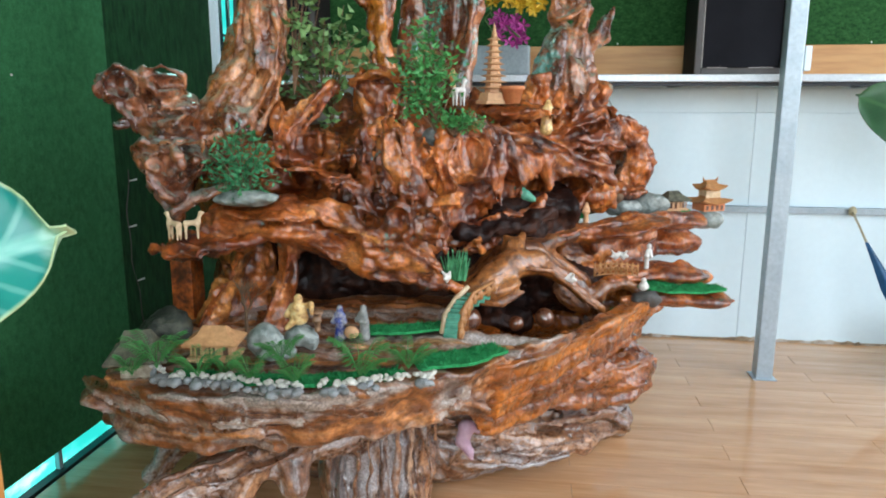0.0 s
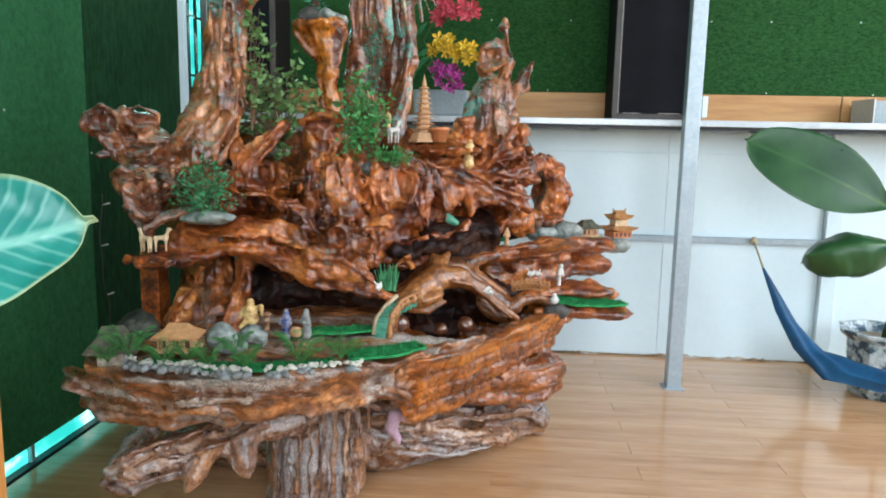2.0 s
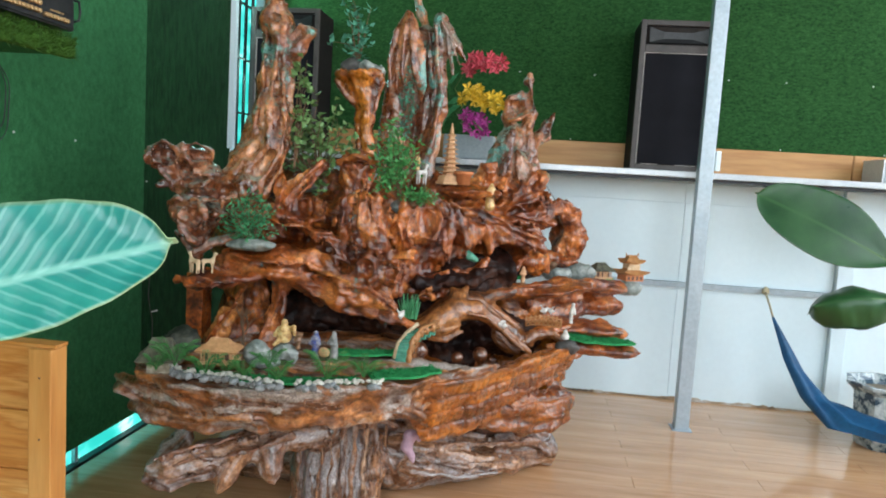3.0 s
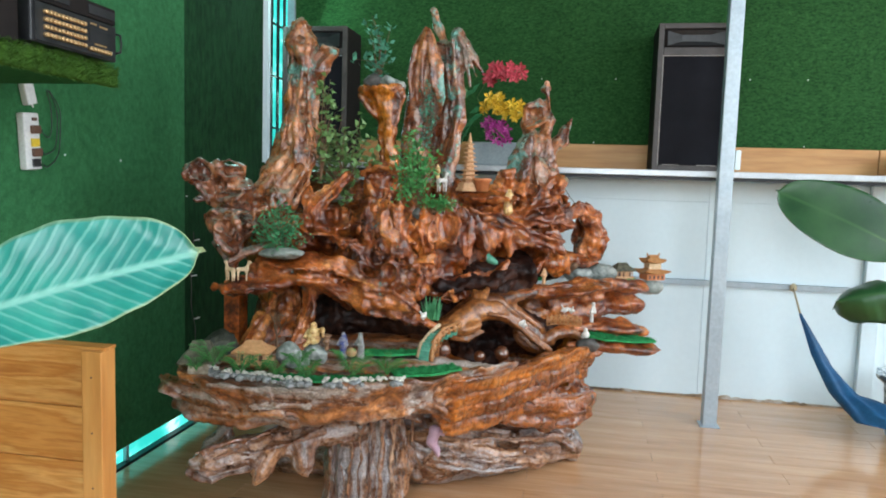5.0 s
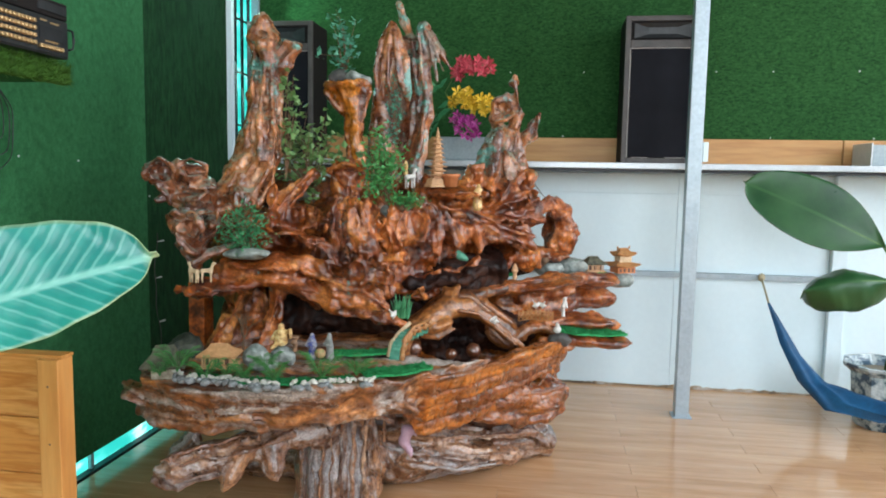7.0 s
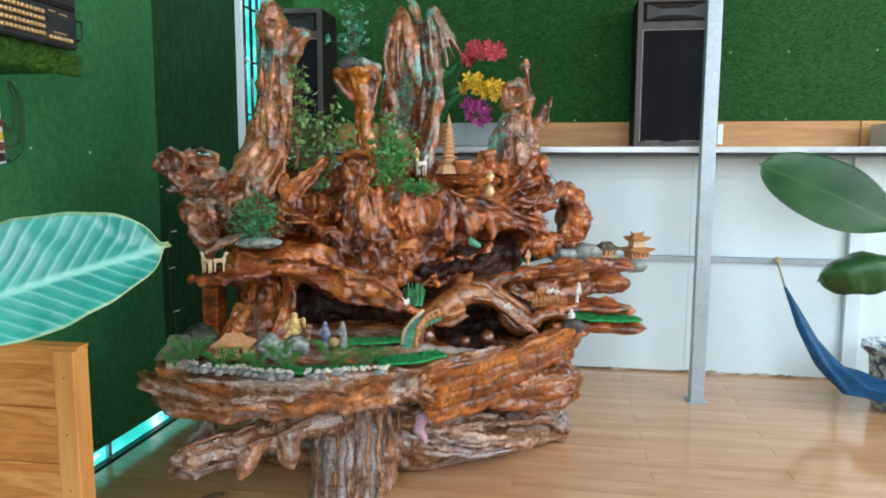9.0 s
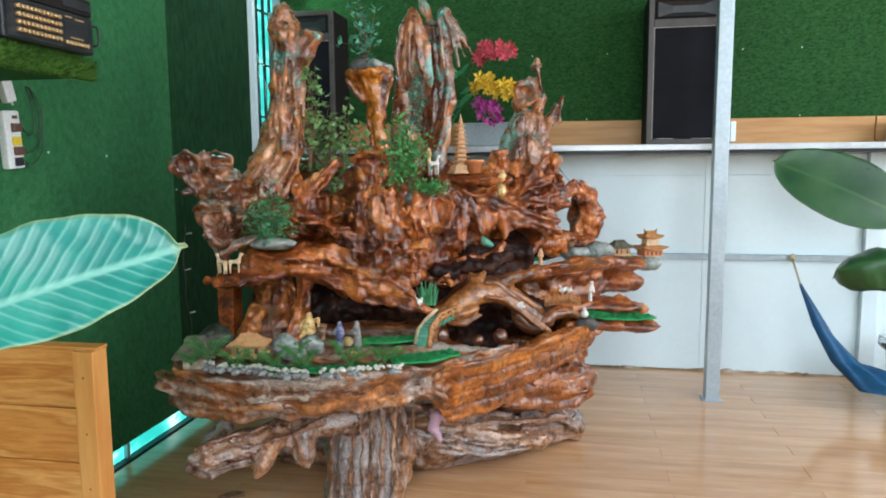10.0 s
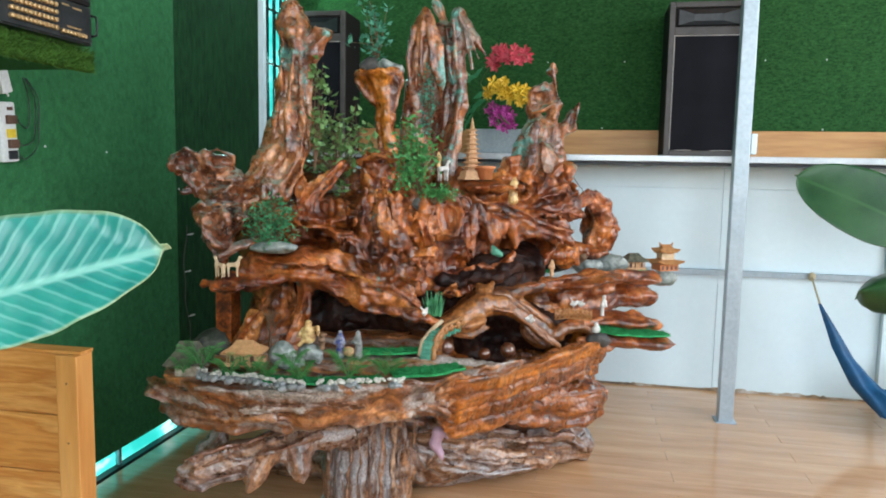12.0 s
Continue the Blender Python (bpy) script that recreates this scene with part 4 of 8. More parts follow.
mountain.limb((-0.747, 2.420, 0.892, 0.012), (-0.777, 2.420, 0.782, 0.012), (-0.821, 2.410, 0.651, 0.016), blend=0.007)
mountain.limb((-0.721, 2.430, 0.902, 0.010), (-0.744, 2.430, 0.781, 0.010), (-0.742, 2.410, 0.643, 0.014), blend=0.007)
mountain.limb((-0.953, 2.620, 0.831, 0.086), (-0.972, 2.620, 0.593, 0.096))
mountain.lump((-0.825, 2.420, 0.824), (0.028, 0.080, 0.067), turn=(0, 6, 0), cut=True, blend=0.008)
mountain.lump((-0.969, 2.420, 0.837), (0.048, 0.090, 0.016), turn=(0, -15, 0), cut=True, blend=0.008)
mountain.lump((-0.699, 2.550, 1.137), (0.129, 0.130, 0.067))
mountain.lump((-0.634, 2.400, 1.170), (0.098, 0.120, 0.047), cut=True, blend=0.01)
mountain.limb((-0.773, 2.410, 1.119, 0.012), (-0.706, 2.400, 1.096, 0.014), (-0.619, 2.400, 1.087, 0.014), (-0.531, 2.420, 1.101, 0.012), blend=0.007)
mountain.limb((-0.621, 2.490, 1.199, 0.008), (-0.608, 2.460, 1.109, 0.008), blend=0.007)
mountain.limb((-0.727, 2.490, 1.188, 0.008), (-0.708, 2.460, 1.114, 0.008), blend=0.007)
mountain.limb((-0.662, 2.500, 1.203, 0.006), (-0.666, 2.480, 1.124, 0.006), blend=0.007)
mountain.lump((-0.699, 2.420, 1.047), (0.067, 0.140, 0.030), turn=(0, 15, 0), cut=True, blend=0.008)
mountain.limb((-0.652, 2.440, 1.074, 0.024), (-0.553, 2.430, 1.045, 0.026), (-0.472, 2.420, 0.974, 0.020))
mountain.limb((-0.633, 2.410, 1.062, 0.012), (-0.561, 2.400, 1.027, 0.014), (-0.491, 2.400, 0.928, 0.012), (-0.440, 2.410, 0.870, 0.008), blend=0.007)
mountain.limb((-0.675, 2.430, 1.000, 0.028), (-0.572, 2.420, 0.978, 0.026), (-0.465, 2.420, 0.900, 0.020))
mountain.limb((-0.640, 2.400, 0.966, 0.010), (-0.542, 2.390, 0.936, 0.012), (-0.448, 2.400, 0.891, 0.010), blend=0.007)
mountain.limb((-0.604, 2.420, 1.077, 0.010), (-0.531, 2.400, 1.023, 0.010), (-0.458, 2.400, 0.945, 0.008), blend=0.007)
mountain.lump((-0.582, 2.370, 1.009), (0.051, 0.050, 0.010), turn=(0, 32, 0), cut=True, blend=0.008)
mountain.lump((-0.509, 2.370, 0.973), (0.043, 0.045, 0.008), turn=(0, 48, 0), cut=True, blend=0.008)
mountain.lump((-0.599, 2.380, 0.917), (0.047, 0.050, 0.010), turn=(0, 30, 0), cut=True, blend=0.008)
mountain.lump((-0.558, 2.380, 1.062), (0.043, 0.040, 0.008), turn=(0, 25, 0), cut=True, blend=0.008)
mountain.limb((-0.788, 2.440, 1.108, 0.018), (-0.785, 2.460, 1.193, 0.024), (-0.782, 2.480, 1.273, 0.006))
mountain.limb((-0.757, 2.420, 1.127, 0.008), (-0.755, 2.430, 1.201, 0.010), (-0.772, 2.460, 1.269, 0.006), blend=0.007)
mountain.limb((-0.764, 2.480, 1.162, 0.026), (-0.745, 2.510, 1.226, 0.035), (-0.693, 2.540, 1.284, 0.033), (-0.657, 2.570, 1.321, 0.027))
mountain.limb((-0.747, 2.450, 1.185, 0.012), (-0.699, 2.480, 1.265, 0.010), (-0.652, 2.530, 1.329, 0.010), blend=0.007)
mountain.limb((-0.711, 2.480, 1.199, 0.010), (-0.670, 2.500, 1.248, 0.010), (-0.633, 2.540, 1.308, 0.010), blend=0.007)
mountain.lump((-0.609, 2.550, 1.347), (0.025, 0.100, 0.046), turn=(0, -40, 0), cut=True, blend=0.006)
mountain.lump((-0.806, 2.440, 1.185), (0.018, 0.070, 0.026), cut=True, blend=0.008)
mountain.limb((-0.532, 2.670, 1.193, 0.063), (-0.543, 2.690, 1.267, 0.057), (-0.543, 2.690, 1.324, 0.070))
mountain.limb((-0.607, 2.630, 1.326, 0.015), (-0.551, 2.600, 1.350, 0.015), (-0.476, 2.600, 1.341, 0.015), (-0.446, 2.640, 1.328, 0.015), blend=0.007)
mountain.limb((-0.595, 2.620, 1.317, 0.011), (-0.565, 2.610, 1.255, 0.013), (-0.553, 2.600, 1.195, 0.013), blend=0.007)
mountain.limb((-0.455, 2.630, 1.313, 0.011), (-0.462, 2.620, 1.240, 0.013), (-0.448, 2.600, 1.186, 0.011), blend=0.007)
mountain.lump((-0.527, 2.660, 1.348), (0.054, 0.060, 0.015), cut=True, blend=0.008)
mountain.lump((-0.490, 2.590, 1.289), (0.023, 0.060, 0.025), cut=True, blend=0.008)
mountain.lump((-0.528, 2.580, 1.269), (0.013, 0.040, 0.034), turn=(0, 25, 0), cut=True, blend=0.008)
mountain.lump((-0.485, 2.540, 1.068), (0.108, 0.100, 0.166))
mountain.limb((-0.461, 2.460, 1.292, 0.006), (-0.465, 2.440, 1.224, 0.018), (-0.445, 2.420, 1.132, 0.024), (-0.424, 2.410, 1.039, 0.018), (-0.429, 2.410, 0.991, 0.008), blend=0.007)
mountain.limb((-0.443, 2.440, 1.272, 0.006), (-0.435, 2.425, 1.194, 0.010), (-0.409, 2.410, 1.081, 0.012), (-0.398, 2.410, 1.012, 0.008), blend=0.007)
mountain.limb((-0.475, 2.440, 1.245, 0.006), (-0.466, 2.420, 1.148, 0.008), (-0.450, 2.410, 1.032, 0.008), blend=0.007)
mountain.limb((-0.521, 2.470, 1.243, 0.006), (-0.531, 2.450, 1.170, 0.020), (-0.513, 2.430, 1.077, 0.024), (-0.490, 2.420, 0.980, 0.012), blend=0.007)
mountain.limb((-0.547, 2.460, 1.201, 0.006), (-0.548, 2.440, 1.118, 0.012), (-0.520, 2.420, 1.021, 0.010), blend=0.007)
mountain.limb((-0.495, 2.440, 1.192, 0.006), (-0.486, 2.420, 1.089, 0.010), (-0.471, 2.400, 0.976, 0.010), blend=0.007)
mountain.limb((-0.408, 2.480, 1.223, 0.014), (-0.391, 2.450, 1.109, 0.024), (-0.376, 2.440, 1.022, 0.018), blend=0.007)
mountain.limb((-0.377, 2.510, 1.190, 0.014), (-0.368, 2.470, 1.087, 0.020), (-0.340, 2.460, 1.004, 0.016), blend=0.007)
mountain.limb((-0.429, 2.460, 1.203, 0.006), (-0.405, 2.430, 1.111, 0.008), (-0.386, 2.420, 1.018, 0.008), blend=0.007)
mountain.limb((-0.494, 2.430, 1.224, 0.006), (-0.490, 2.390, 1.092, 0.008), (-0.494, 2.390, 0.998, 0.006), cut=True, blend=0.006)
mountain.limb((-0.421, 2.420, 1.235, 0.006), (-0.410, 2.400, 1.133, 0.006), (-0.431, 2.380, 1.028, 0.006), cut=True, blend=0.006)
mountain.limb((-0.375, 2.450, 1.183, 0.008), (-0.373, 2.420, 1.081, 0.008), (-0.352, 2.420, 1.008, 0.006), cut=True, blend=0.006)
mountain.lump((-0.542, 2.400, 1.132), (0.010, 0.060, 0.059), turn=(0, 8, 0), cut=True, blend=0.008)
mountain.lump((-0.441, 2.430, 0.958), (0.052, 0.050, 0.056))
mountain.limb((-0.464, 2.390, 0.932, 0.012), (-0.465, 2.385, 0.983, 0.012), (-0.430, 2.385, 1.008, 0.012), (-0.398, 2.390, 0.992, 0.012), (-0.396, 2.390, 0.948, 0.012), (-0.422, 2.390, 0.916, 0.010), blend=0.007)
mountain.lump((-0.424, 2.370, 0.963), (0.019, 0.050, 0.025), cut=True, blend=0.008)
mountain.lump((-0.344, 2.430, 0.953), (0.056, 0.050, 0.046))
mountain.limb((-0.370, 2.390, 0.991, 0.010), (-0.326, 2.380, 1.003, 0.012), (-0.303, 2.390, 0.976, 0.010), (-0.316, 2.390, 0.930, 0.012), (-0.354, 2.390, 0.920, 0.010), blend=0.007)
mountain.lump((-0.336, 2.370, 0.961), (0.017, 0.030, 0.017), cut=True, blend=0.008)
mountain.limb((-0.297, 2.460, 1.009, 0.018), (-0.284, 2.430, 0.950, 0.014), (-0.295, 2.420, 0.884, 0.008), blend=0.007)
mountain.limb((-0.348, 2.460, 1.010, 0.022), (-0.282, 2.450, 1.036, 0.030), (-0.248, 2.460, 1.021, 0.024), (-0.232, 2.470, 0.973, 0.008))
mountain.lump((-0.261, 2.430, 0.978), (0.024, 0.060, 0.016), cut=True, blend=0.008)
mountain.limb((-0.333, 2.570, 1.199, 0.027), (-0.338, 2.540, 1.114, 0.042), (-0.307, 2.510, 1.042, 0.031), (-0.271, 2.490, 0.998, 0.014))
mountain.limb((-0.285, 2.560, 1.200, 0.010), (-0.307, 2.510, 1.127, 0.010), (-0.277, 2.480, 1.041, 0.010), blend=0.007)
mountain.limb((-0.357, 2.550, 1.189, 0.010), (-0.353, 2.500, 1.106, 0.012), (-0.323, 2.480, 1.034, 0.010), blend=0.007)
mountain.lump((-0.262, 2.630, 1.120), (0.058, 0.100, 0.090))
mountain.lump((-0.242, 2.520, 1.140), (0.031, 0.070, 0.058), turn=(0, -6, 0), cut=True, blend=0.008)
mountain.limb((-0.221, 2.610, 1.214, 0.013), (-0.200, 2.580, 1.142, 0.013), (-0.216, 2.570, 1.064, 0.013), (-0.253, 2.570, 1.019, 0.008), blend=0.007)
mountain.limb((-0.280, 2.580, 1.219, 0.013), (-0.244, 2.580, 1.215, 0.015), (-0.215, 2.600, 1.199, 0.011), blend=0.007)
mountain.lump((-0.235, 2.530, 1.007), (0.033, 0.090, 0.021), turn=(0, -20, 0), cut=True, blend=0.008)
mountain.lump((-0.341, 2.450, 1.089), (0.010, 0.050, 0.044), turn=(0, -8, 0), cut=True, blend=0.008)
mountain.lump((-0.204, 2.670, 1.176), (0.037, 0.050, 0.035))
mountain.limb((-0.223, 2.620, 1.198, 0.009), (-0.194, 2.610, 1.214, 0.009), (-0.165, 2.620, 1.196, 0.009), (-0.160, 2.620, 1.161, 0.009), (-0.191, 2.620, 1.144, 0.009), blend=0.007)
mountain.limb((-0.209, 2.700, 1.138, 0.020), (-0.196, 2.680, 1.061, 0.017), (-0.184, 2.680, 0.973, 0.007), blend=0.007)
mountain.limb((-0.171, 2.720, 1.156, 0.024), (-0.160, 2.700, 1.071, 0.022), (-0.174, 2.700, 0.952, 0.007), blend=0.007)
mountain.limb((-0.140, 2.750, 1.132, 0.027), (-0.100, 2.750, 1.056, 0.029), (-0.126, 2.770, 0.987, 0.011), blend=0.007)
mountain.lump((-0.109, 2.820, 1.097), (0.069, 0.080, 0.060))
mountain.limb((-0.040, 2.860, 1.102, 0.033), (-0.019, 2.870, 1.023, 0.021), (-0.012, 2.880, 0.962, 0.007), blend=0.007)
mountain.limb((-0.077, 2.830, 1.080, 0.021), (-0.063, 2.830, 1.033, 0.016), (-0.045, 2.850, 0.994, 0.007), blend=0.007)
mountain.limb((-0.146, 2.740, 1.182, 0.011), (-0.121, 2.730, 1.119, 0.011), (-0.074, 2.780, 1.070, 0.009), blend=0.007)
mountain.lump((-0.212, 2.560, 0.978), (0.036, 0.180, 0.050), cut=True, blend=0.008)
mountain.lump((-0.140, 2.700, 1.044), (0.011, 0.060, 0.044), turn=(0, 12, 0), cut=True, blend=0.008)
mountain.lump((-0.073, 2.770, 1.131), (0.032, 0.050, 0.014), turn=(0, 25, 0), cut=True, blend=0.008)
mountain.lump((-0.123, 2.880, 1.250), (0.131, 0.120, 0.023), grain=(1, 0, 0))
mountain.lump((-0.216, 3.020, 1.264), (0.172, 0.120, 0.054))
mountain.limb((-0.273, 2.980, 1.294, 0.034), (-0.271, 2.900, 1.222, 0.038))
mountain.lump((-0.120, 2.790, 1.206), (0.061, 0.100, 0.020), turn=(0, 4, 0), cut=True, blend=0.008)
mountain.lump((-0.171, 2.850, 1.189), (0.042, 0.060, 0.025))
mountain.limb((-0.188, 2.800, 1.200, 0.021), (-0.070, 2.840, 1.153, 0.028), (0.043, 2.920, 1.095, 0.026), (0.155, 3.020, 1.054, 0.022), (0.195, 3.050, 1.012, 0.012))
mountain.limb((-0.155, 2.800, 1.212, 0.009), (-0.044, 2.820, 1.171, 0.011), (0.057, 2.890, 1.114, 0.009), (0.166, 2.990, 1.074, 0.010), blend=0.007)
mountain.limb((-0.099, 2.850, 1.121, 0.032), (0.019, 2.930, 1.062, 0.033), (0.129, 3.010, 1.020, 0.020))
mountain.limb((-0.003, 2.900, 1.076, 0.021), (0.012, 2.930, 1.020, 0.007), blend=0.007)
mountain.limb((0.062, 2.940, 1.059, 0.021), (0.086, 2.960, 1.002, 0.007), blend=0.007)
mountain.limb((0.125, 2.990, 1.039, 0.019), (0.166, 3.020, 1.000, 0.010), blend=0.007)
mountain.limb((-0.111, 2.790, 1.143, 0.007), (0.001, 2.850, 1.094, 0.009), (0.114, 2.950, 1.040, 0.007), cut=True, blend=0.006)
mountain.lump((0.052, 3.220, 1.184), (0.162, 0.200, 0.130))
mountain.lump((0.127, 3.200, 1.159), (0.098, 0.100, 0.088))
mountain.lump((0.007, 3.120, 1.248), (0.086, 0.100, 0.076))
mountain.limb((-0.002, 3.020, 1.166, 0.029), (0.107, 3.050, 1.193, 0.030), (0.214, 3.150, 1.224, 0.020), blend=0.007)
mountain.limb((0.020, 3.000, 1.133, 0.027), (0.120, 3.060, 1.138, 0.030), (0.228, 3.160, 1.139, 0.018), blend=0.007)
mountain.limb((0.040, 3.050, 1.215, 0.030), (0.098, 3.100, 1.279, 0.030), (0.136, 3.200, 1.333, 0.021), blend=0.007)
mountain.limb((-0.020, 3.020, 1.201, 0.029), (0.014, 3.050, 1.280, 0.030), (0.040, 3.100, 1.337, 0.018), blend=0.007)
mountain.limb((0.086, 3.060, 1.240, 0.022), (0.170, 3.140, 1.267, 0.023), (0.208, 3.180, 1.248, 0.013), blend=0.007)
mountain.limb((0.129, 3.050, 1.106, 0.022), (0.183, 3.080, 1.065, 0.020), blend=0.007)
mountain.limb((0.074, 2.990, 1.161, 0.012), (0.145, 3.030, 1.172, 0.015), (0.210, 3.120, 1.179, 0.010), blend=0.007)
mountain.limb((0.054, 3.020, 1.251, 0.012), (0.080, 3.060, 1.305, 0.012), blend=0.007)
mountain.lump((0.074, 2.980, 1.174), (0.044, 0.060, 0.012), turn=(0, -15, 0), cut=True, blend=0.008)
mountain.lump((0.031, 2.990, 1.241), (0.012, 0.060, 0.034), turn=(0, 18, 0), cut=True, blend=0.008)
mountain.lump((0.150, 3.020, 1.215), (0.044, 0.070, 0.012), turn=(0, -22, 0), cut=True, blend=0.008)
mountain.lump((-0.028, 2.970, 1.246), (0.034, 0.090, 0.022), cut=True, blend=0.008)
mountain.lump((0.170, 3.050, 1.117), (0.040, 0.070, 0.012), turn=(0, 10, 0), cut=True, blend=0.008)
mountain.lump((0.130, 3.060, 1.283), (0.012, 0.050, 0.032), turn=(0, 35, 0), cut=True, blend=0.008)
mountain.lump((0.173, 3.300, 1.320), (0.045, 0.070, 0.048))
mountain.lump((-0.065, 3.060, 1.324), (0.055, 0.070, 0.060))
mountain.limb((-0.091, 3.020, 1.289, 0.015), (-0.071, 3.020, 1.363, 0.015), (-0.033, 3.030, 1.373, 0.015), blend=0.007)
mountain.lump((0.208, 3.400, 1.071), (0.030, 0.250, 0.060), cut=True, blend=0.008)
mountain.lump((0.295, 3.630, 1.059), (0.064, 0.040, 0.129))
mountain.limb((0.233, 3.500, 1.172, 0.034), (0.282, 3.520, 1.202, 0.043), (0.329, 3.550, 1.156, 0.049), (0.354, 3.570, 1.064, 0.058), (0.351, 3.580, 0.982, 0.055), (0.312, 3.580, 0.917, 0.040))
mountain.limb((0.289, 3.540, 1.151, 0.020), (0.311, 3.540, 1.077, 0.020), (0.279, 3.540, 1.007, 0.029), (0.300, 3.540, 0.933, 0.023), blend=0.007)
mountain.lump((0.305, 3.600, 0.973), (0.064, 0.050, 0.052))
mountain.lump((0.265, 3.500, 1.101), (0.025, 0.100, 0.051), cut=True, blend=0.008)
mountain.lump((0.247, 3.420, 0.942), (0.127, 0.120, 0.041))
mountain.lump((0.156, 3.220, 0.948), (0.078, 0.100, 0.057))
mountain.lump((0.220, 3.300, 0.978), (0.053, 0.060, 0.037))
mountain.lump((-0.054, 2.850, 0.926), (0.181, 0.220, 0.063), cut=True, blend=0.015)
mountain.lump((-0.218, 2.620, 0.930), (0.071, 0.200, 0.060), cut=True, blend=0.015)
mountain.lump((0.057, 2.960, 0.974), (0.077, 0.160, 0.048), cut=True, blend=0.012)
mountain.lump((-0.696, 2.430, 1.046), (0.072, 0.160, 0.034), turn=(0, 14, 0), cut=True, blend=0.006)
mountain.lump((-0.219, 2.550, 0.992), (0.040, 0.200, 0.071), cut=True, blend=0.006)
mountain.lump((-0.142, 2.720, 1.006), (0.016, 0.120, 0.058), cut=True, blend=0.005)
mountain.lump((-0.070, 2.860, 0.997), (0.035, 0.150, 0.051), cut=True, blend=0.006)
mountain.lump((0.053, 2.980, 0.987), (0.087, 0.200, 0.053), turn=(0, -8, 0), cut=True, blend=0.008)
mountain.lump((-0.240, 2.500, 1.121), (0.022, 0.090, 0.057), turn=(0, -8, 0), cut=True, blend=0.005)
mountain.lump((-0.344, 2.450, 1.093), (0.012, 0.090, 0.060), turn=(0, -6, 0), cut=True, blend=0.005)
mountain.lump((-0.110, 2.780, 1.209), (0.068, 0.130, 0.020), turn=(0, 4, 0), cut=True, blend=0.006)
mountain.lump((-0.012, 2.980, 1.241), (0.031, 0.120, 0.029), cut=True, blend=0.006)
mountain.lump((0.262, 3.500, 1.101), (0.031, 0.140, 0.056), cut=True, blend=0.005)
mountain.lump((-0.818, 2.420, 0.770), (0.026, 0.120, 0.089), turn=(0, 4, 0), cut=True, blend=0.006)
mountain.lump((-0.968, 2.450, 0.792), (0.036, 0.120, 0.036), turn=(0, -25, 0), cut=True, blend=0.006)
mountain.lump((-0.487, 2.580, 1.295), (0.025, 0.090, 0.030), cut=True, blend=0.005)
mountain.lump((-0.590, 2.390, 1.038), (0.043, 0.070, 0.010), turn=(0, 28, 0), cut=True, blend=0.004)
mountain.lump((0.132, 3.030, 1.209), (0.039, 0.090, 0.012), turn=(0, -25, 0), cut=True, blend=0.004)
mountain.lump((0.099, 3.000, 1.119), (0.049, 0.090, 0.010), turn=(0, 8, 0), cut=True, blend=0.004)
mountain.lump((-0.490, 2.380, 1.026), (0.010, 0.060, 0.043), turn=(0, -14, 0), cut=True, blend=0.004)
mountain.lump((-0.804, 2.440, 1.185), (0.020, 0.090, 0.028), cut=True, blend=0.005)
mountain.lump((-0.261, 2.430, 0.967), (0.026, 0.090, 0.018), cut=True, blend=0.005)
mountain.limb((-0.348, 2.700, 0.845, 0.015), (-0.278, 2.740, 0.874, 0.025), (-0.181, 2.800, 0.906, 0.030), (-0.074, 2.900, 0.929, 0.028), (-0.026, 2.950, 0.959, 0.019), blend=0.01)
mountain.limb((-0.322, 2.720, 0.822, 0.011), (-0.202, 2.780, 0.846, 0.018), (-0.105, 2.860, 0.871, 0.016), (-0.074, 2.900, 0.905, 0.012), blend=0.007)
mountain.limb((-0.279, 2.660, 0.845, 0.011), (-0.247, 2.660, 0.864, 0.017), (-0.221, 2.680, 0.839, 0.009), blend=0.007)

knob = Solid(step=0.006, blend=0.014)
knob.lump((-1.164, 2.340, 1.313), (0.056, 0.070, 0.046))
knob.limb((-1.194, 2.290, 1.290, 0.009), (-1.170, 2.280, 1.341, 0.009), (-1.123, 2.280, 1.357, 0.009), (-1.097, 2.290, 1.337, 0.009), (-1.094, 2.290, 1.295, 0.009), blend=0.007)
knob.lump((-1.122, 2.260, 1.315), (0.035, 0.110, 0.028), cut=True, blend=0.008)
knob.lump((-1.070, 2.370, 1.321), (0.060, 0.080, 0.037))
knob.limb((-1.092, 2.320, 1.315, 0.010), (-1.072, 2.310, 1.350, 0.011), (-1.023, 2.310, 1.370, 0.009), (-0.984, 2.330, 1.338, 0.010), (-0.987, 2.330, 1.311, 0.010), blend=0.007)
knob.lump((-1.023, 2.290, 1.319), (0.038, 0.110, 0.019), turn=(0, 5, 0), cut=True, blend=0.008)
knob.lump((-1.067, 2.420, 1.260), (0.083, 0.070, 0.048))
knob.limb((-1.137, 2.350, 1.284, 0.035), (-1.119, 2.370, 1.231, 0.031), (-1.067, 2.390, 1.199, 0.039), (-0.988, 2.470, 1.207, 0.069))
knob.limb((-1.155, 2.310, 1.274, 0.011), (-1.126, 2.310, 1.237, 0.011), (-1.115, 2.320, 1.201, 0.010), blend=0.007)
knob.limb((-1.082, 2.360, 1.286, 0.012), (-1.053, 2.350, 1.257, 0.012), (-0.988, 2.380, 1.261, 0.012), blend=0.007)
knob.lump((-1.067, 2.300, 1.231), (0.034, 0.100, 0.019), turn=(0, 8, 0), cut=True, blend=0.008)
knob.lump((-0.991, 2.300, 1.283), (0.034, 0.050, 0.013), turn=(0, 6, 0), cut=True, blend=0.008)
knob.lump((-1.024, 2.370, 1.223), (0.051, 0.050, 0.029), grain=(1, 0, 0))
knob.limb((-1.176, 2.330, 1.209, 0.015), (-1.143, 2.340, 1.223, 0.013))
knob.lump((-1.036, 2.360, 1.127), (0.108, 0.100, 0.062))
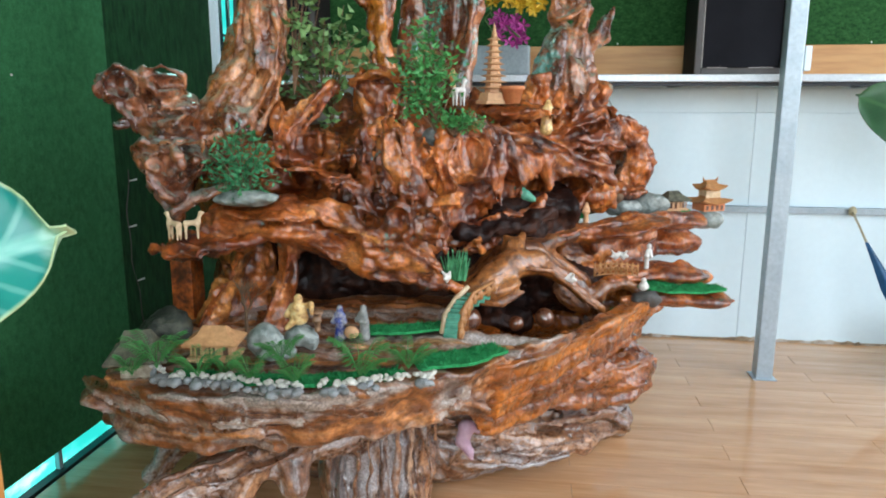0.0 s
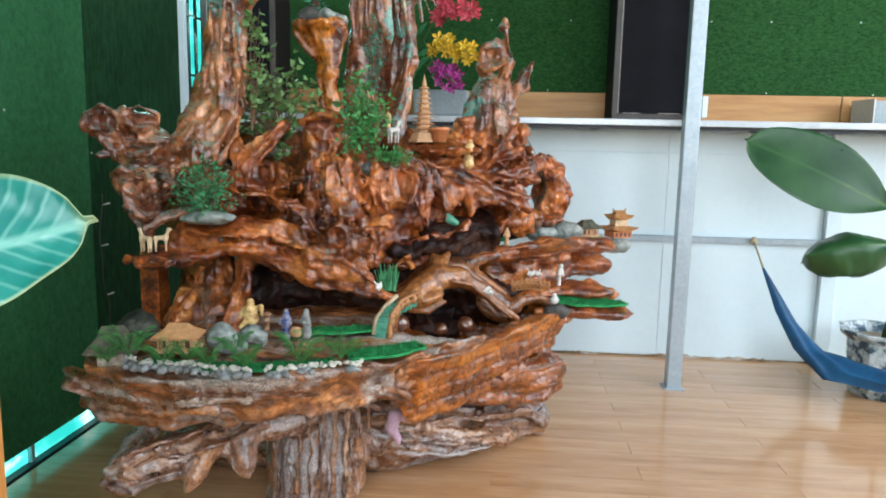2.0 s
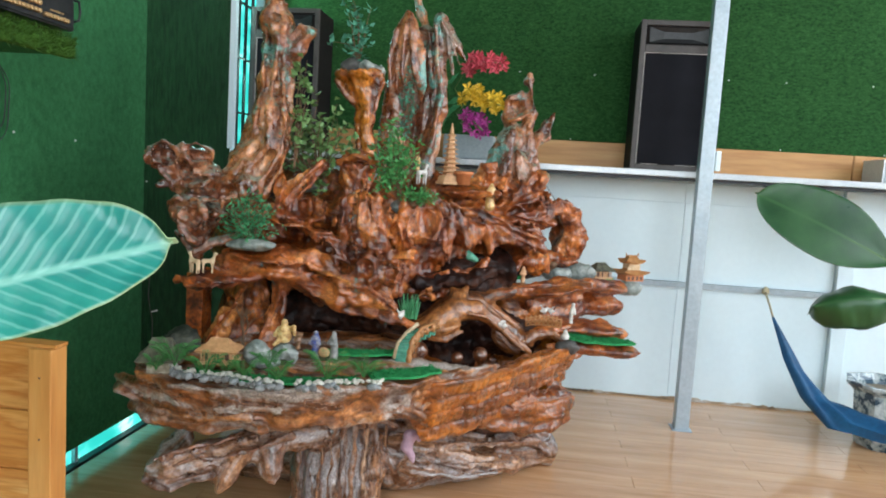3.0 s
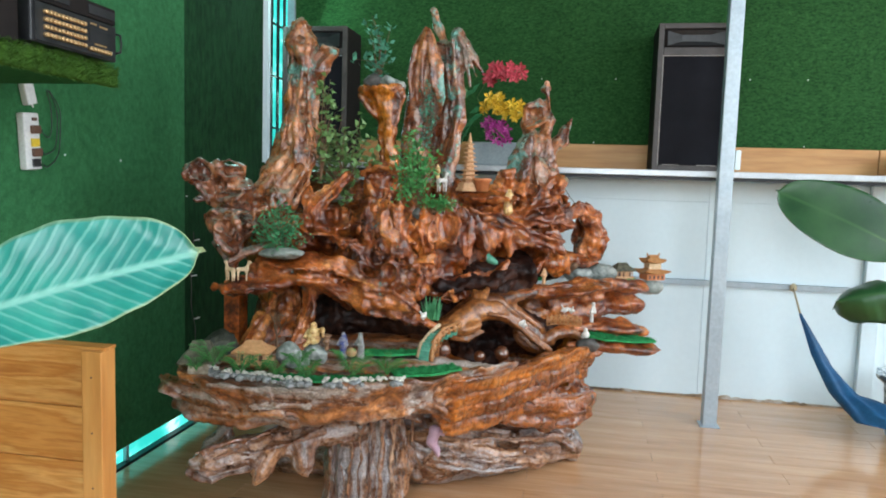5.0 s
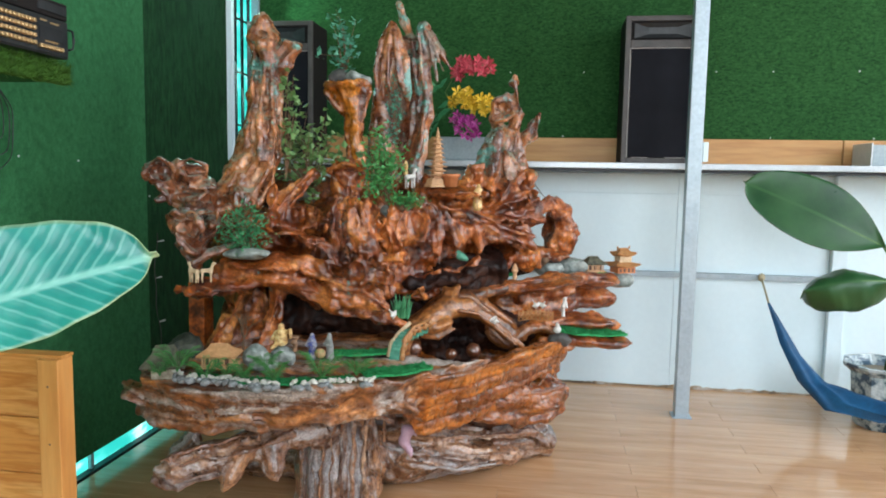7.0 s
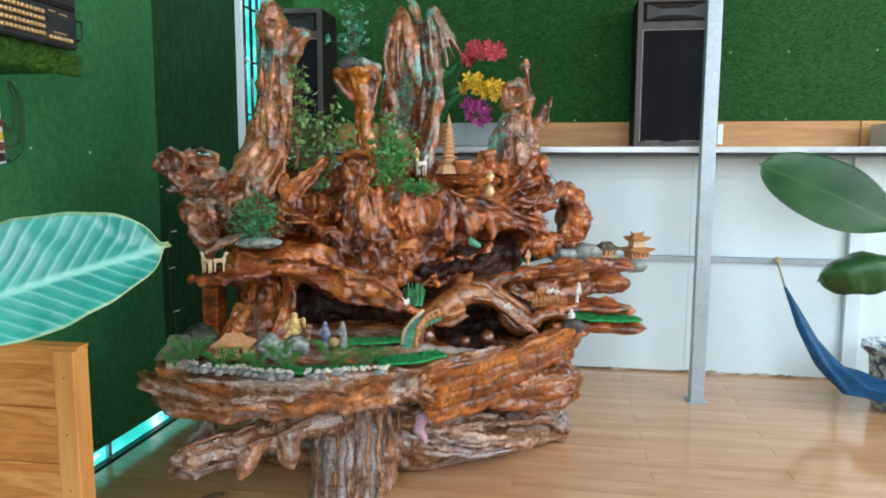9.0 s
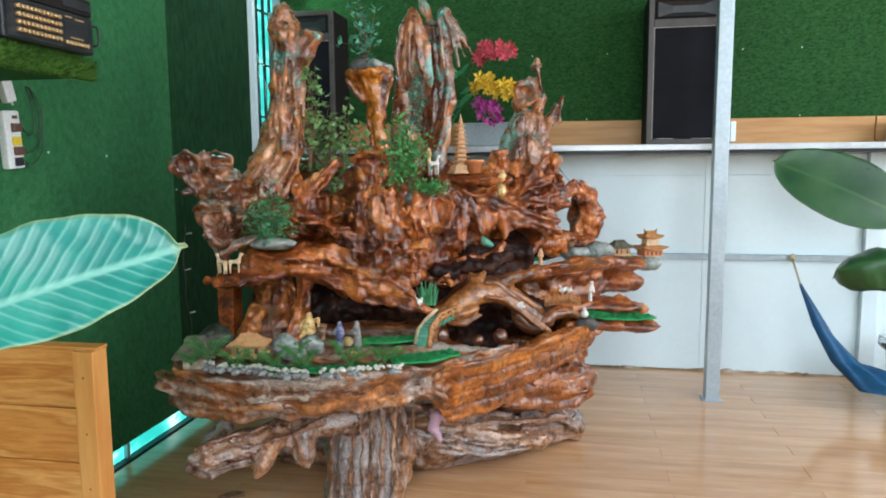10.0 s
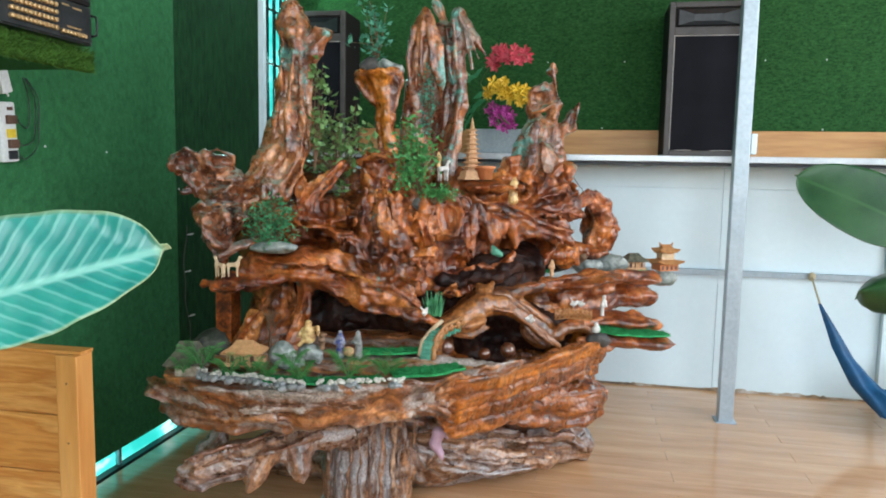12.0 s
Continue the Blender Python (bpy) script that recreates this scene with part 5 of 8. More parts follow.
knob.limb((-1.042, 2.360, 1.085, 0.070), (-1.030, 2.360, 1.000, 0.017))
knob.limb((-1.109, 2.290, 1.151, 0.015), (-1.076, 2.280, 1.179, 0.013), (-1.000, 2.260, 1.169, 0.009), (-0.935, 2.280, 1.171, 0.011), (-0.893, 2.340, 1.195, 0.013), blend=0.007)
knob.limb((-1.105, 2.290, 1.139, 0.015), (-1.053, 2.270, 1.080, 0.013), (-1.002, 2.290, 1.029, 0.011), blend=0.007)
knob.limb((-0.915, 2.280, 1.171, 0.009), (-0.925, 2.270, 1.111, 0.009), (-0.995, 2.290, 1.040, 0.009), blend=0.007)
knob.limb((-0.983, 2.250, 1.160, 0.007), (-0.962, 2.240, 1.106, 0.007), (-0.993, 2.270, 1.048, 0.007), blend=0.007)
knob.lump((-1.010, 2.230, 1.120), (0.031, 0.085, 0.029), turn=(0, 18, 0), cut=True, blend=0.008)
knob.lump((-0.933, 2.235, 1.125), (0.018, 0.050, 0.037), turn=(0, 25, 0), cut=True, blend=0.008)
knob.lump((-0.898, 2.290, 1.134), (0.017, 0.050, 0.026), turn=(0, 20, 0), cut=True, blend=0.008)
knob.limb((-1.046, 2.350, 0.982, 0.021), (-0.961, 2.370, 1.030, 0.017), (-0.895, 2.410, 1.079, 0.020))
knob.limb((-1.131, 2.370, 1.039, 0.012), (-1.052, 2.370, 0.973, 0.016))
knob.lump((-1.051, 2.300, 1.250), (0.053, 0.100, 0.013), turn=(0, 6, 0), cut=True, blend=0.005)
knob.lump((-0.979, 2.360, 1.232), (0.031, 0.080, 0.019), turn=(0, -20, 0), cut=True, blend=0.005)
knob.lump((-1.072, 2.300, 1.284), (0.013, 0.080, 0.023), cut=True, blend=0.005)
knob.lump((-0.983, 2.270, 1.073), (0.011, 0.060, 0.041), turn=(0, 8, 0), cut=True, blend=0.004)
knob.lump((-1.074, 2.270, 1.102), (0.009, 0.060, 0.030), turn=(0, -25, 0), cut=True, blend=0.004)

rear = Solid(blend=0.03)
rear.limb((-1.013, 2.800, 0.670, 0.119), (-0.799, 2.900, 0.670, 0.134), (-0.411, 2.950, 0.681, 0.134), (-0.182, 3.100, 0.685, 0.152))
rear.limb((-0.322, 2.950, 0.849, 0.107), (-0.183, 3.000, 0.878, 0.108), (0.007, 3.080, 0.907, 0.109))
rear.lump((-0.796, 3.050, 0.694), (0.384, 0.200, 0.179))
rear.lump((-0.059, 3.200, 0.624), (0.287, 0.160, 0.131))
rear.limb((-0.30, 2.72, 0.86, 0.03), (-0.15, 2.80, 0.90, 0.036), (-0.02, 2.9, 0.925, 0.03), blend=0.012)
rear.limb((-0.33, 2.74, 0.80, 0.02), (-0.2, 2.82, 0.83, 0.03), (-0.05, 2.95, 0.85, 0.026), blend=0.012)
rear.limb((-0.378, 2.750, 0.803, 0.068), (-0.205, 2.850, 0.765, 0.070))
rear.lump((-0.223, 3.000, 0.529), (0.149, 0.120, 0.064))
rear.lump((0.125, 3.400, 0.918), (0.115, 0.100, 0.093))

trunk = Solid(step=0.0065, blend=0.02)
trunk.limb((-0.848, 2.570, 1.898, 0.044), (-0.852, 2.570, 1.835, 0.052), (-0.841, 2.570, 1.729, 0.061), (-0.846, 2.570, 1.621, 0.067), (-0.843, 2.550, 1.512, 0.075), (-0.854, 2.530, 1.403, 0.085), (-0.892, 2.510, 1.301, 0.096), (-0.941, 2.480, 1.212, 0.091), (-1.007, 2.460, 1.181, 0.056))
trunk.limb((-0.810, 2.560, 1.692, 0.033), (-0.779, 2.570, 1.755, 0.036), (-0.745, 2.580, 1.794, 0.038))
trunk.lump((-0.707, 2.540, 1.813), (0.025, 0.060, 0.021), turn=(0, 10, 0), cut=True, blend=0.005)
trunk.limb((-0.793, 2.550, 1.788, 0.008), (-0.758, 2.550, 1.825, 0.008), (-0.706, 2.560, 1.804, 0.008), (-0.722, 2.570, 1.743, 0.008), (-0.760, 2.560, 1.700, 0.006), blend=0.007)
trunk.lump((-0.848, 2.570, 1.898), (0.042, 0.050, 0.040))
trunk.lump((-0.836, 2.510, 1.844), (0.016, 0.040, 0.010), cut=True, blend=0.008)
trunk.lump((-0.808, 2.510, 1.897), (0.012, 0.030, 0.012), cut=True, blend=0.008)
trunk.limb((-0.877, 2.540, 1.876, 0.008), (-0.865, 2.540, 1.913, 0.010), (-0.828, 2.540, 1.927, 0.008), (-0.797, 2.540, 1.899, 0.008), blend=0.007)
trunk.limb((-0.873, 2.530, 1.807, 0.010), (-0.857, 2.520, 1.738, 0.012), (-0.872, 2.500, 1.614, 0.014), (-0.878, 2.470, 1.481, 0.016), (-0.909, 2.450, 1.362, 0.018), (-0.966, 2.430, 1.284, 0.018), blend=0.007)
trunk.limb((-0.813, 2.530, 1.816, 0.008), (-0.791, 2.510, 1.656, 0.014), (-0.762, 2.470, 1.474, 0.014), (-0.775, 2.450, 1.348, 0.016), (-0.832, 2.420, 1.242, 0.016), blend=0.007)
trunk.limb((-0.833, 2.520, 1.784, 0.008), (-0.819, 2.490, 1.644, 0.012), (-0.824, 2.460, 1.495, 0.014), (-0.824, 2.430, 1.375, 0.016), (-0.894, 2.410, 1.274, 0.018), blend=0.007)
trunk.limb((-0.804, 2.510, 1.614, 0.008), (-0.797, 2.470, 1.495, 0.010), (-0.797, 2.440, 1.375, 0.012), blend=0.007)
trunk.limb((-0.766, 2.520, 1.552, 0.008), (-0.753, 2.490, 1.412, 0.010), (-0.771, 2.470, 1.295, 0.010), (-0.828, 2.450, 1.199, 0.012), blend=0.007)
trunk.limb((-0.737, 2.430, 1.375, 0.008), (-0.774, 2.400, 1.285, 0.010), (-0.859, 2.400, 1.178, 0.010), cut=True, blend=0.006)
trunk.limb((-0.764, 2.430, 1.274, 0.008), (-0.811, 2.420, 1.194, 0.008), (-0.852, 2.420, 1.151, 0.006), cut=True, blend=0.006)
trunk.limb((-0.858, 2.510, 1.699, 0.006), (-0.846, 2.490, 1.592, 0.008), (-0.853, 2.460, 1.443, 0.008), cut=True, blend=0.006)
trunk.limb((-0.813, 2.510, 1.698, 0.006), (-0.806, 2.480, 1.570, 0.006), (-0.794, 2.430, 1.400, 0.008), cut=True, blend=0.006)
trunk.limb((-0.825, 2.410, 1.358, 0.008), (-0.877, 2.400, 1.305, 0.008), (-0.935, 2.400, 1.242, 0.008), cut=True, blend=0.006)
trunk.lump((-0.870, 2.520, 1.760), (0.010, 0.040, 0.029), turn=(0, -4, 0), cut=True, blend=0.008)
trunk.lump((-0.796, 2.470, 1.552), (0.010, 0.030, 0.018), cut=True, blend=0.008)
trunk.lump((-0.877, 2.420, 1.231), (0.054, 0.050, 0.044), turn=(0, 20, 0))
trunk.lump((-0.819, 2.350, 1.259), (0.017, 0.030, 0.023), turn=(0, 30, 0), cut=True, blend=0.008)
trunk.lump((-0.877, 2.360, 1.221), (0.015, 0.030, 0.019), turn=(0, -20, 0), cut=True, blend=0.008)

pedestal = Solid(step=0.008, blend=0.025)
pedestal.limb((-0.569, 2.900, 1.316, 0.055), (-0.579, 2.900, 1.421, 0.043), (-0.580, 2.900, 1.538, 0.042), (-0.591, 2.900, 1.607, 0.047), (-0.603, 2.900, 1.660, 0.063), (-0.607, 2.900, 1.696, 0.089))
pedestal.lump((-0.608, 2.900, 1.706), (0.103, 0.085, 0.021))
pedestal.limb((-0.638, 2.880, 1.591, 0.019), (-0.690, 2.880, 1.669, 0.023))
pedestal.limb((-0.536, 2.880, 1.573, 0.019), (-0.517, 2.880, 1.665, 0.028))
pedestal.lump((-0.608, 2.900, 1.761), (0.140, 0.140, 0.042), cut=True, blend=0.006)

crest = Solid(step=0.0065, blend=0.022)
crest.limb((-0.452, 3.000, 1.305, 0.093), (-0.466, 3.000, 1.503, 0.071), (-0.456, 3.000, 1.662, 0.061), (-0.435, 3.000, 1.831, 0.061), (-0.434, 3.000, 1.936, 0.032))
crest.limb((-0.431, 2.950, 1.975, 0.014), (-0.471, 2.940, 1.897, 0.017), (-0.491, 2.940, 1.775, 0.014), (-0.484, 2.940, 1.656, 0.010), blend=0.007)
crest.limb((-0.423, 2.940, 1.970, 0.012), (-0.441, 2.920, 1.860, 0.017), (-0.432, 2.920, 1.712, 0.012), (-0.417, 2.940, 1.619, 0.007), blend=0.007)
crest.limb((-0.414, 2.940, 1.965, 0.012), (-0.397, 2.920, 1.840, 0.019), (-0.373, 2.920, 1.711, 0.014), (-0.358, 2.940, 1.619, 0.007), blend=0.007)
crest.limb((-0.399, 2.950, 1.948, 0.012), (-0.363, 2.930, 1.818, 0.019), (-0.348, 2.930, 1.677, 0.012), (-0.348, 2.940, 1.595, 0.007), blend=0.007)
crest.limb((-0.436, 2.940, 1.938, 0.010), (-0.459, 2.920, 1.795, 0.012), (-0.457, 2.930, 1.655, 0.010), blend=0.007)
crest.limb((-0.470, 2.950, 1.585, 0.014), (-0.485, 2.950, 1.464, 0.017), (-0.481, 2.950, 1.330, 0.019), blend=0.007)
crest.limb((-0.414, 2.950, 1.608, 0.014), (-0.425, 2.950, 1.476, 0.014), (-0.405, 2.950, 1.330, 0.017), blend=0.007)
crest.lump((-0.274, 3.010, 1.881), (0.039, 0.030, 0.083), turn=(0, -12, 0))
crest.limb((-0.327, 3.000, 1.880, 0.024), (-0.300, 3.000, 1.965, 0.024), (-0.261, 3.000, 1.912, 0.024), (-0.218, 3.010, 1.861, 0.020), (-0.182, 3.020, 1.800, 0.010))
crest.limb((-0.295, 3.000, 1.960, 0.022), (-0.300, 3.000, 1.828, 0.034), (-0.292, 3.000, 1.708, 0.032), (-0.280, 2.990, 1.574, 0.032), (-0.313, 2.980, 1.416, 0.041), (-0.327, 2.950, 1.294, 0.053))
crest.limb((-0.273, 2.970, 1.939, 0.010), (-0.246, 2.970, 1.822, 0.012), (-0.237, 2.980, 1.740, 0.007), blend=0.007)
crest.limb((-0.339, 2.970, 1.899, 0.012), (-0.332, 2.960, 1.775, 0.017), (-0.319, 2.970, 1.633, 0.012), (-0.297, 2.970, 1.561, 0.010), blend=0.007)
crest.limb((-0.308, 2.960, 1.934, 0.010), (-0.301, 2.950, 1.796, 0.012), (-0.276, 2.950, 1.654, 0.012), (-0.289, 2.940, 1.499, 0.014), (-0.321, 2.930, 1.354, 0.017), blend=0.007)
crest.limb((-0.283, 2.960, 1.947, 0.010), (-0.236, 2.970, 1.868, 0.012), (-0.205, 2.980, 1.775, 0.007), blend=0.007)
crest.limb((-0.420, 3.050, 2.079, 0.017), (-0.387, 3.050, 1.997, 0.020), (-0.357, 3.040, 1.922, 0.022))
crest.lump((-0.374, 3.020, 1.852), (0.074, 0.040, 0.088))
crest.lump((-0.402, 3.060, 1.705), (0.089, 0.050, 0.186))
crest.limb((-0.356, 3.020, 1.880, 0.034), (-0.340, 3.030, 1.688, 0.034), (-0.345, 3.030, 1.467, 0.039), (-0.365, 3.000, 1.293, 0.058))
crest.limb((-0.352, 2.950, 1.797, 0.010), (-0.327, 2.960, 1.656, 0.012), (-0.344, 2.960, 1.488, 0.014), cut=True, blend=0.006)
crest.limb((-0.449, 2.900, 1.861, 0.007), (-0.467, 2.900, 1.722, 0.007), cut=True, blend=0.006)
crest.limb((-0.408, 2.890, 1.859, 0.007), (-0.391, 2.890, 1.673, 0.007), cut=True, blend=0.006)

horns = Solid(step=0.0075, blend=0.016)
horns.limb((0.036, 3.300, 1.242, 0.112), (0.023, 3.340, 1.413, 0.084), (0.022, 3.370, 1.525, 0.046))
horns.limb((0.113, 3.360, 1.260, 0.076), (0.101, 3.380, 1.444, 0.044), (0.072, 3.380, 1.549, 0.030))
horns.limb((-0.060, 3.280, 1.271, 0.064), (-0.043, 3.320, 1.421, 0.043), (-0.015, 3.360, 1.516, 0.030))
horns.lump((-0.008, 3.310, 1.463), (0.040, 0.050, 0.086), turn=(0, 20, 0))
horns.limb((0.016, 3.300, 1.531, 0.013), (0.010, 3.250, 1.411, 0.016), (0.001, 3.220, 1.293, 0.018), blend=0.007)
horns.limb((0.062, 3.330, 1.527, 0.013), (0.061, 3.290, 1.412, 0.016), (0.075, 3.260, 1.280, 0.018), blend=0.007)
horns.limb((0.098, 3.350, 1.520, 0.014), (0.096, 3.320, 1.400, 0.013), (0.121, 3.290, 1.280, 0.016), blend=0.007)
horns.limb((-0.048, 3.300, 1.479, 0.011), (-0.069, 3.260, 1.359, 0.016), (-0.088, 3.240, 1.279, 0.016), blend=0.007)
horns.limb((0.035, 3.300, 1.505, 0.008), (0.043, 3.210, 1.293, 0.013), cut=True, blend=0.006)
horns.limb((0.084, 3.330, 1.493, 0.008), (0.096, 3.260, 1.293, 0.011), cut=True, blend=0.006)
horns.limb((-0.030, 3.280, 1.464, 0.008), (-0.032, 3.200, 1.293, 0.010), cut=True, blend=0.006)
horns.limb((0.064, 3.380, 1.530, 0.035), (0.106, 3.380, 1.626, 0.025), (0.096, 3.380, 1.722, 0.016), (0.074, 3.380, 1.780, 0.022), (0.081, 3.380, 1.811, 0.016))
horns.limb((0.092, 3.350, 1.560, 0.011), (0.120, 3.360, 1.653, 0.008), (0.083, 3.360, 1.785, 0.008), blend=0.007)
horns.limb((0.022, 3.370, 1.530, 0.035), (-0.007, 3.380, 1.606, 0.025), (0.008, 3.380, 1.683, 0.019), (0.056, 3.380, 1.706, 0.016), (0.094, 3.380, 1.674, 0.014))
horns.lump((0.045, 3.400, 1.650), (0.060, 0.045, 0.055))
horns.lump((0.038, 3.340, 1.655), (0.038, 0.050, 0.032), cut=True, blend=0.008)
horns.limb((-0.001, 3.340, 1.587, 0.011), (0.039, 3.330, 1.596, 0.013), (0.091, 3.350, 1.624, 0.011), blend=0.007)
horns.limb((0.125, 3.400, 1.442, 0.030), (0.142, 3.400, 1.520, 0.027), (0.173, 3.400, 1.582, 0.019), (0.207, 3.400, 1.627, 0.008))
horns.limb((0.136, 3.380, 1.476, 0.014), (0.189, 3.380, 1.519, 0.016), (0.200, 3.390, 1.610, 0.008), blend=0.007)

ledge = Solid(step=0.008, blend=0.03)
ledge.limb((-0.078, 2.950, 0.808, 0.017), (0.087, 3.080, 0.831, 0.027), (0.288, 3.220, 0.847, 0.031), (0.423, 3.350, 0.843, 0.030), (0.601, 3.500, 0.833, 0.025))
ledge.lump((0.185, 3.200, 0.818), (0.254, 0.150, 0.028), turn=(0, -9, 0), grain=(1, 0.5, 0))
ledge.lump((0.485, 3.480, 0.816), (0.146, 0.100, 0.028), grain=(1, 0.3, 0))
ledge.lump((0.145, 3.270, 0.736), (0.122, 0.100, 0.063))
ledge.lump((0.142, 3.120, 0.771), (0.033, 0.040, 0.033))
ledge.lump((0.499, 3.520, 0.727), (0.125, 0.080, 0.060))
ledge.limb((0.406, 3.500, 0.727, 0.037), (0.574, 3.520, 0.700, 0.031))
ledge.lump((0.291, 3.320, 0.781), (0.107, 0.080, 0.038), turn=(0, -4, 0))
ledge.limb((0.106, 3.020, 0.629, 0.020), (0.217, 3.060, 0.658, 0.027), (0.395, 3.180, 0.672, 0.033), (0.557, 3.280, 0.636, 0.024), (0.603, 3.300, 0.623, 0.016))
ledge.lump((0.416, 3.200, 0.668), (0.171, 0.100, 0.034), turn=(0, 4, 0), grain=(1, 0.4, 0))
ledge.lump((0.292, 3.200, 0.701), (0.078, 0.100, 0.016), cut=True, blend=0.006)
ledge.limb((0.256, 3.000, 0.606, 0.022), (0.449, 3.100, 0.601, 0.023), (0.626, 3.180, 0.569, 0.021))
ledge.lump((0.480, 3.120, 0.598), (0.182, 0.080, 0.023), turn=(0, 3, 0), grain=(1, 0.4, 0))
ledge.limb((-0.056, 2.930, 0.817, 0.010), (0.114, 3.040, 0.850, 0.010), (0.313, 3.180, 0.867, 0.010), blend=0.007)
ledge.limb((0.193, 3.000, 0.664, 0.010), (0.392, 3.100, 0.669, 0.010), (0.552, 3.220, 0.629, 0.008), blend=0.007)
ledge.limb((0.419, 3.460, 0.692, 0.014), (0.515, 3.460, 0.681, 0.014), (0.592, 3.480, 0.722, 0.011), blend=0.007)
ledge.limb((0.331, 3.450, 0.719, 0.083), (0.224, 3.350, 0.673, 0.108), (0.066, 3.250, 0.678, 0.105))
ledge.lump((0.071, 3.350, 0.549), (0.218, 0.120, 0.082))


def carved_blocks(v):
    """Shallow courses of carved blocks round the bow of the slab."""
    u = v[:, 0] * 0.6 + v[:, 1] * 0.8 + 0.012 * lattice(v, 0.08, 91)
    w = v[:, 2] + 0.008 * lattice(v, 0.1, 92)
    row = np.floor(w / 0.06)
    fu = np.abs(((u / 0.058 + 0.37 * row) % 1) - 0.5) * 2
    fw = np.abs((w / 0.06) % 1 - 0.5) * 2
    on = np.clip((u - 1.72) / 0.1, 0, 1) * np.clip((v[:, 2] - 0.36) / 0.05, 0, 1) * np.clip((0.6 - v[:, 2]) / 0.02, 0, 1)
    return -0.013 * on * np.maximum(np.clip((fu - 0.78) / 0.22, 0, 1), np.clip((fw - 0.7) / 0.3, 0, 1))


sculpture = thing("root_wood_sculpture", "huge varnished tree-root carving shaped as a mountain landscape on the floor", "sculpture", at=pose(-0.45, 2.6, 0))
TO_LOCAL = pose(0.45, -2.6, 0)
for name, solid, material, label, options in (
    ("stump_base", stump, BARK, "grey-brown weathered stump and spreading roots", dict(seed=11, groove=0.01, groove_size=0.024, warp=(0.012, 0.07), lumps=0.006, stretch=0.9, chip=0.003, scallop=(0.009, 0.05))),
    ("slab", hull, RIM, "boat-shaped root slab with layered bark edge", dict(seed=21, groove=0.013, groove_size=0.02, warp=(0.013, 0.07), lumps=0.006, chip=0.004, stretch=0.94, scallop=(0.009, 0.05))),
    ("bow", bow, GOLDEN, "golden curved side of the slab carved with blocks", dict(seed=25, groove=0.004, groove_size=0.03, warp=(0.012, 0.1), lumps=0.008, chip=0.003, scallop=(0.009, 0.05), carve=carved_blocks)),
    ("bridge_arch", arch, SADDLE, "golden saddle-shaped root arch over a cave", dict(seed=31, groove=0.003, groove_size=0.022, warp=(0.006, 0.08), lumps=0.003, thin=0.001, chip=0.001, scallop=(0.004, 0.06))),
    ("mountain", mountain, VARNISH, "glossy brown ridged root mass with hollows", dict(seed=41, groove=0.013, groove_size=0.021, warp=(0.017, 0.075), lumps=0.006, thin=0.004, chip=0.006, stretch=0.86, scallop=(0.02, 0.065))),
    ("knob", knob, KNOB, "hollow grey-brown root knobs", dict(seed=43, groove=0.007, groove_size=0.026, warp=(0.016, 0.07), lumps=0.005, thin=0.002, chip=0.004, stretch=0.85, scallop=(0.02, 0.045))),
    ("cave_wall", rear, CAVE_SHADE_ROOT, "dark unvarnished root bark inside the caves, cave shade in its colour", dict(seed=46, groove=0.007, groove_size=0.04, warp=(0.026, 0.1), lumps=0.01, chip=0.009, scallop=(0.04, 0.1))),
    ("tall_trunk", trunk, TEAL_LIT, "twisted upright trunk with blue-green paint and teal window light in its colour", dict(seed=51, groove=0.01, groove_size=0.026, warp=(0.014, 0.08), lumps=0.005, chip=0.004, thin=0.002, scallop=(0.015, 0.065))),
    ("pedestal", pedestal, GOLDEN, "golden flared root pedestal", dict(seed=61, groove=0.009, warp=(0.01, 0.1), lumps=0.006, chip=0.006, thin=0.008)),
    ("crest_trunk", crest, TEAL_LIT, "split trunk with drooping ribbed crest", dict(seed=71, groove=0.006, groove_size=0.022, warp=(0.007, 0.08), lumps=0.004, thin=0.003, chip=0.0015, scallop=(0.006, 0.06))),
    ("horn", horns, TEAL_LIT, "grey-brown upright root horns", dict(seed=76, groove=0.008, groove_size=0.026, warp=(0.012, 0.07), lumps=0.005, thin=0.002, chip=0.003, scallop=(0.012, 0.055))),
    ("ledge", ledge, VARNISH, "thin brown root ledges", dict(seed=81, groove=0.006, groove_size=0.024, warp=(0.01, 0.07), lumps=0.005, thin=0.001, chip=0.003, scallop=(0.01, 0.05))),
):
    me = solid.skin(name, **options)
    part(name, me, material, sculpture, label, at=TO_LOCAL)

# ---- small materials ----
def leafy(name, low, high, rough=0.45, scale=20):
    return plain(name, [(0.3, low), (0.7, high)], scale, rough, bump=0.25, fine=120)


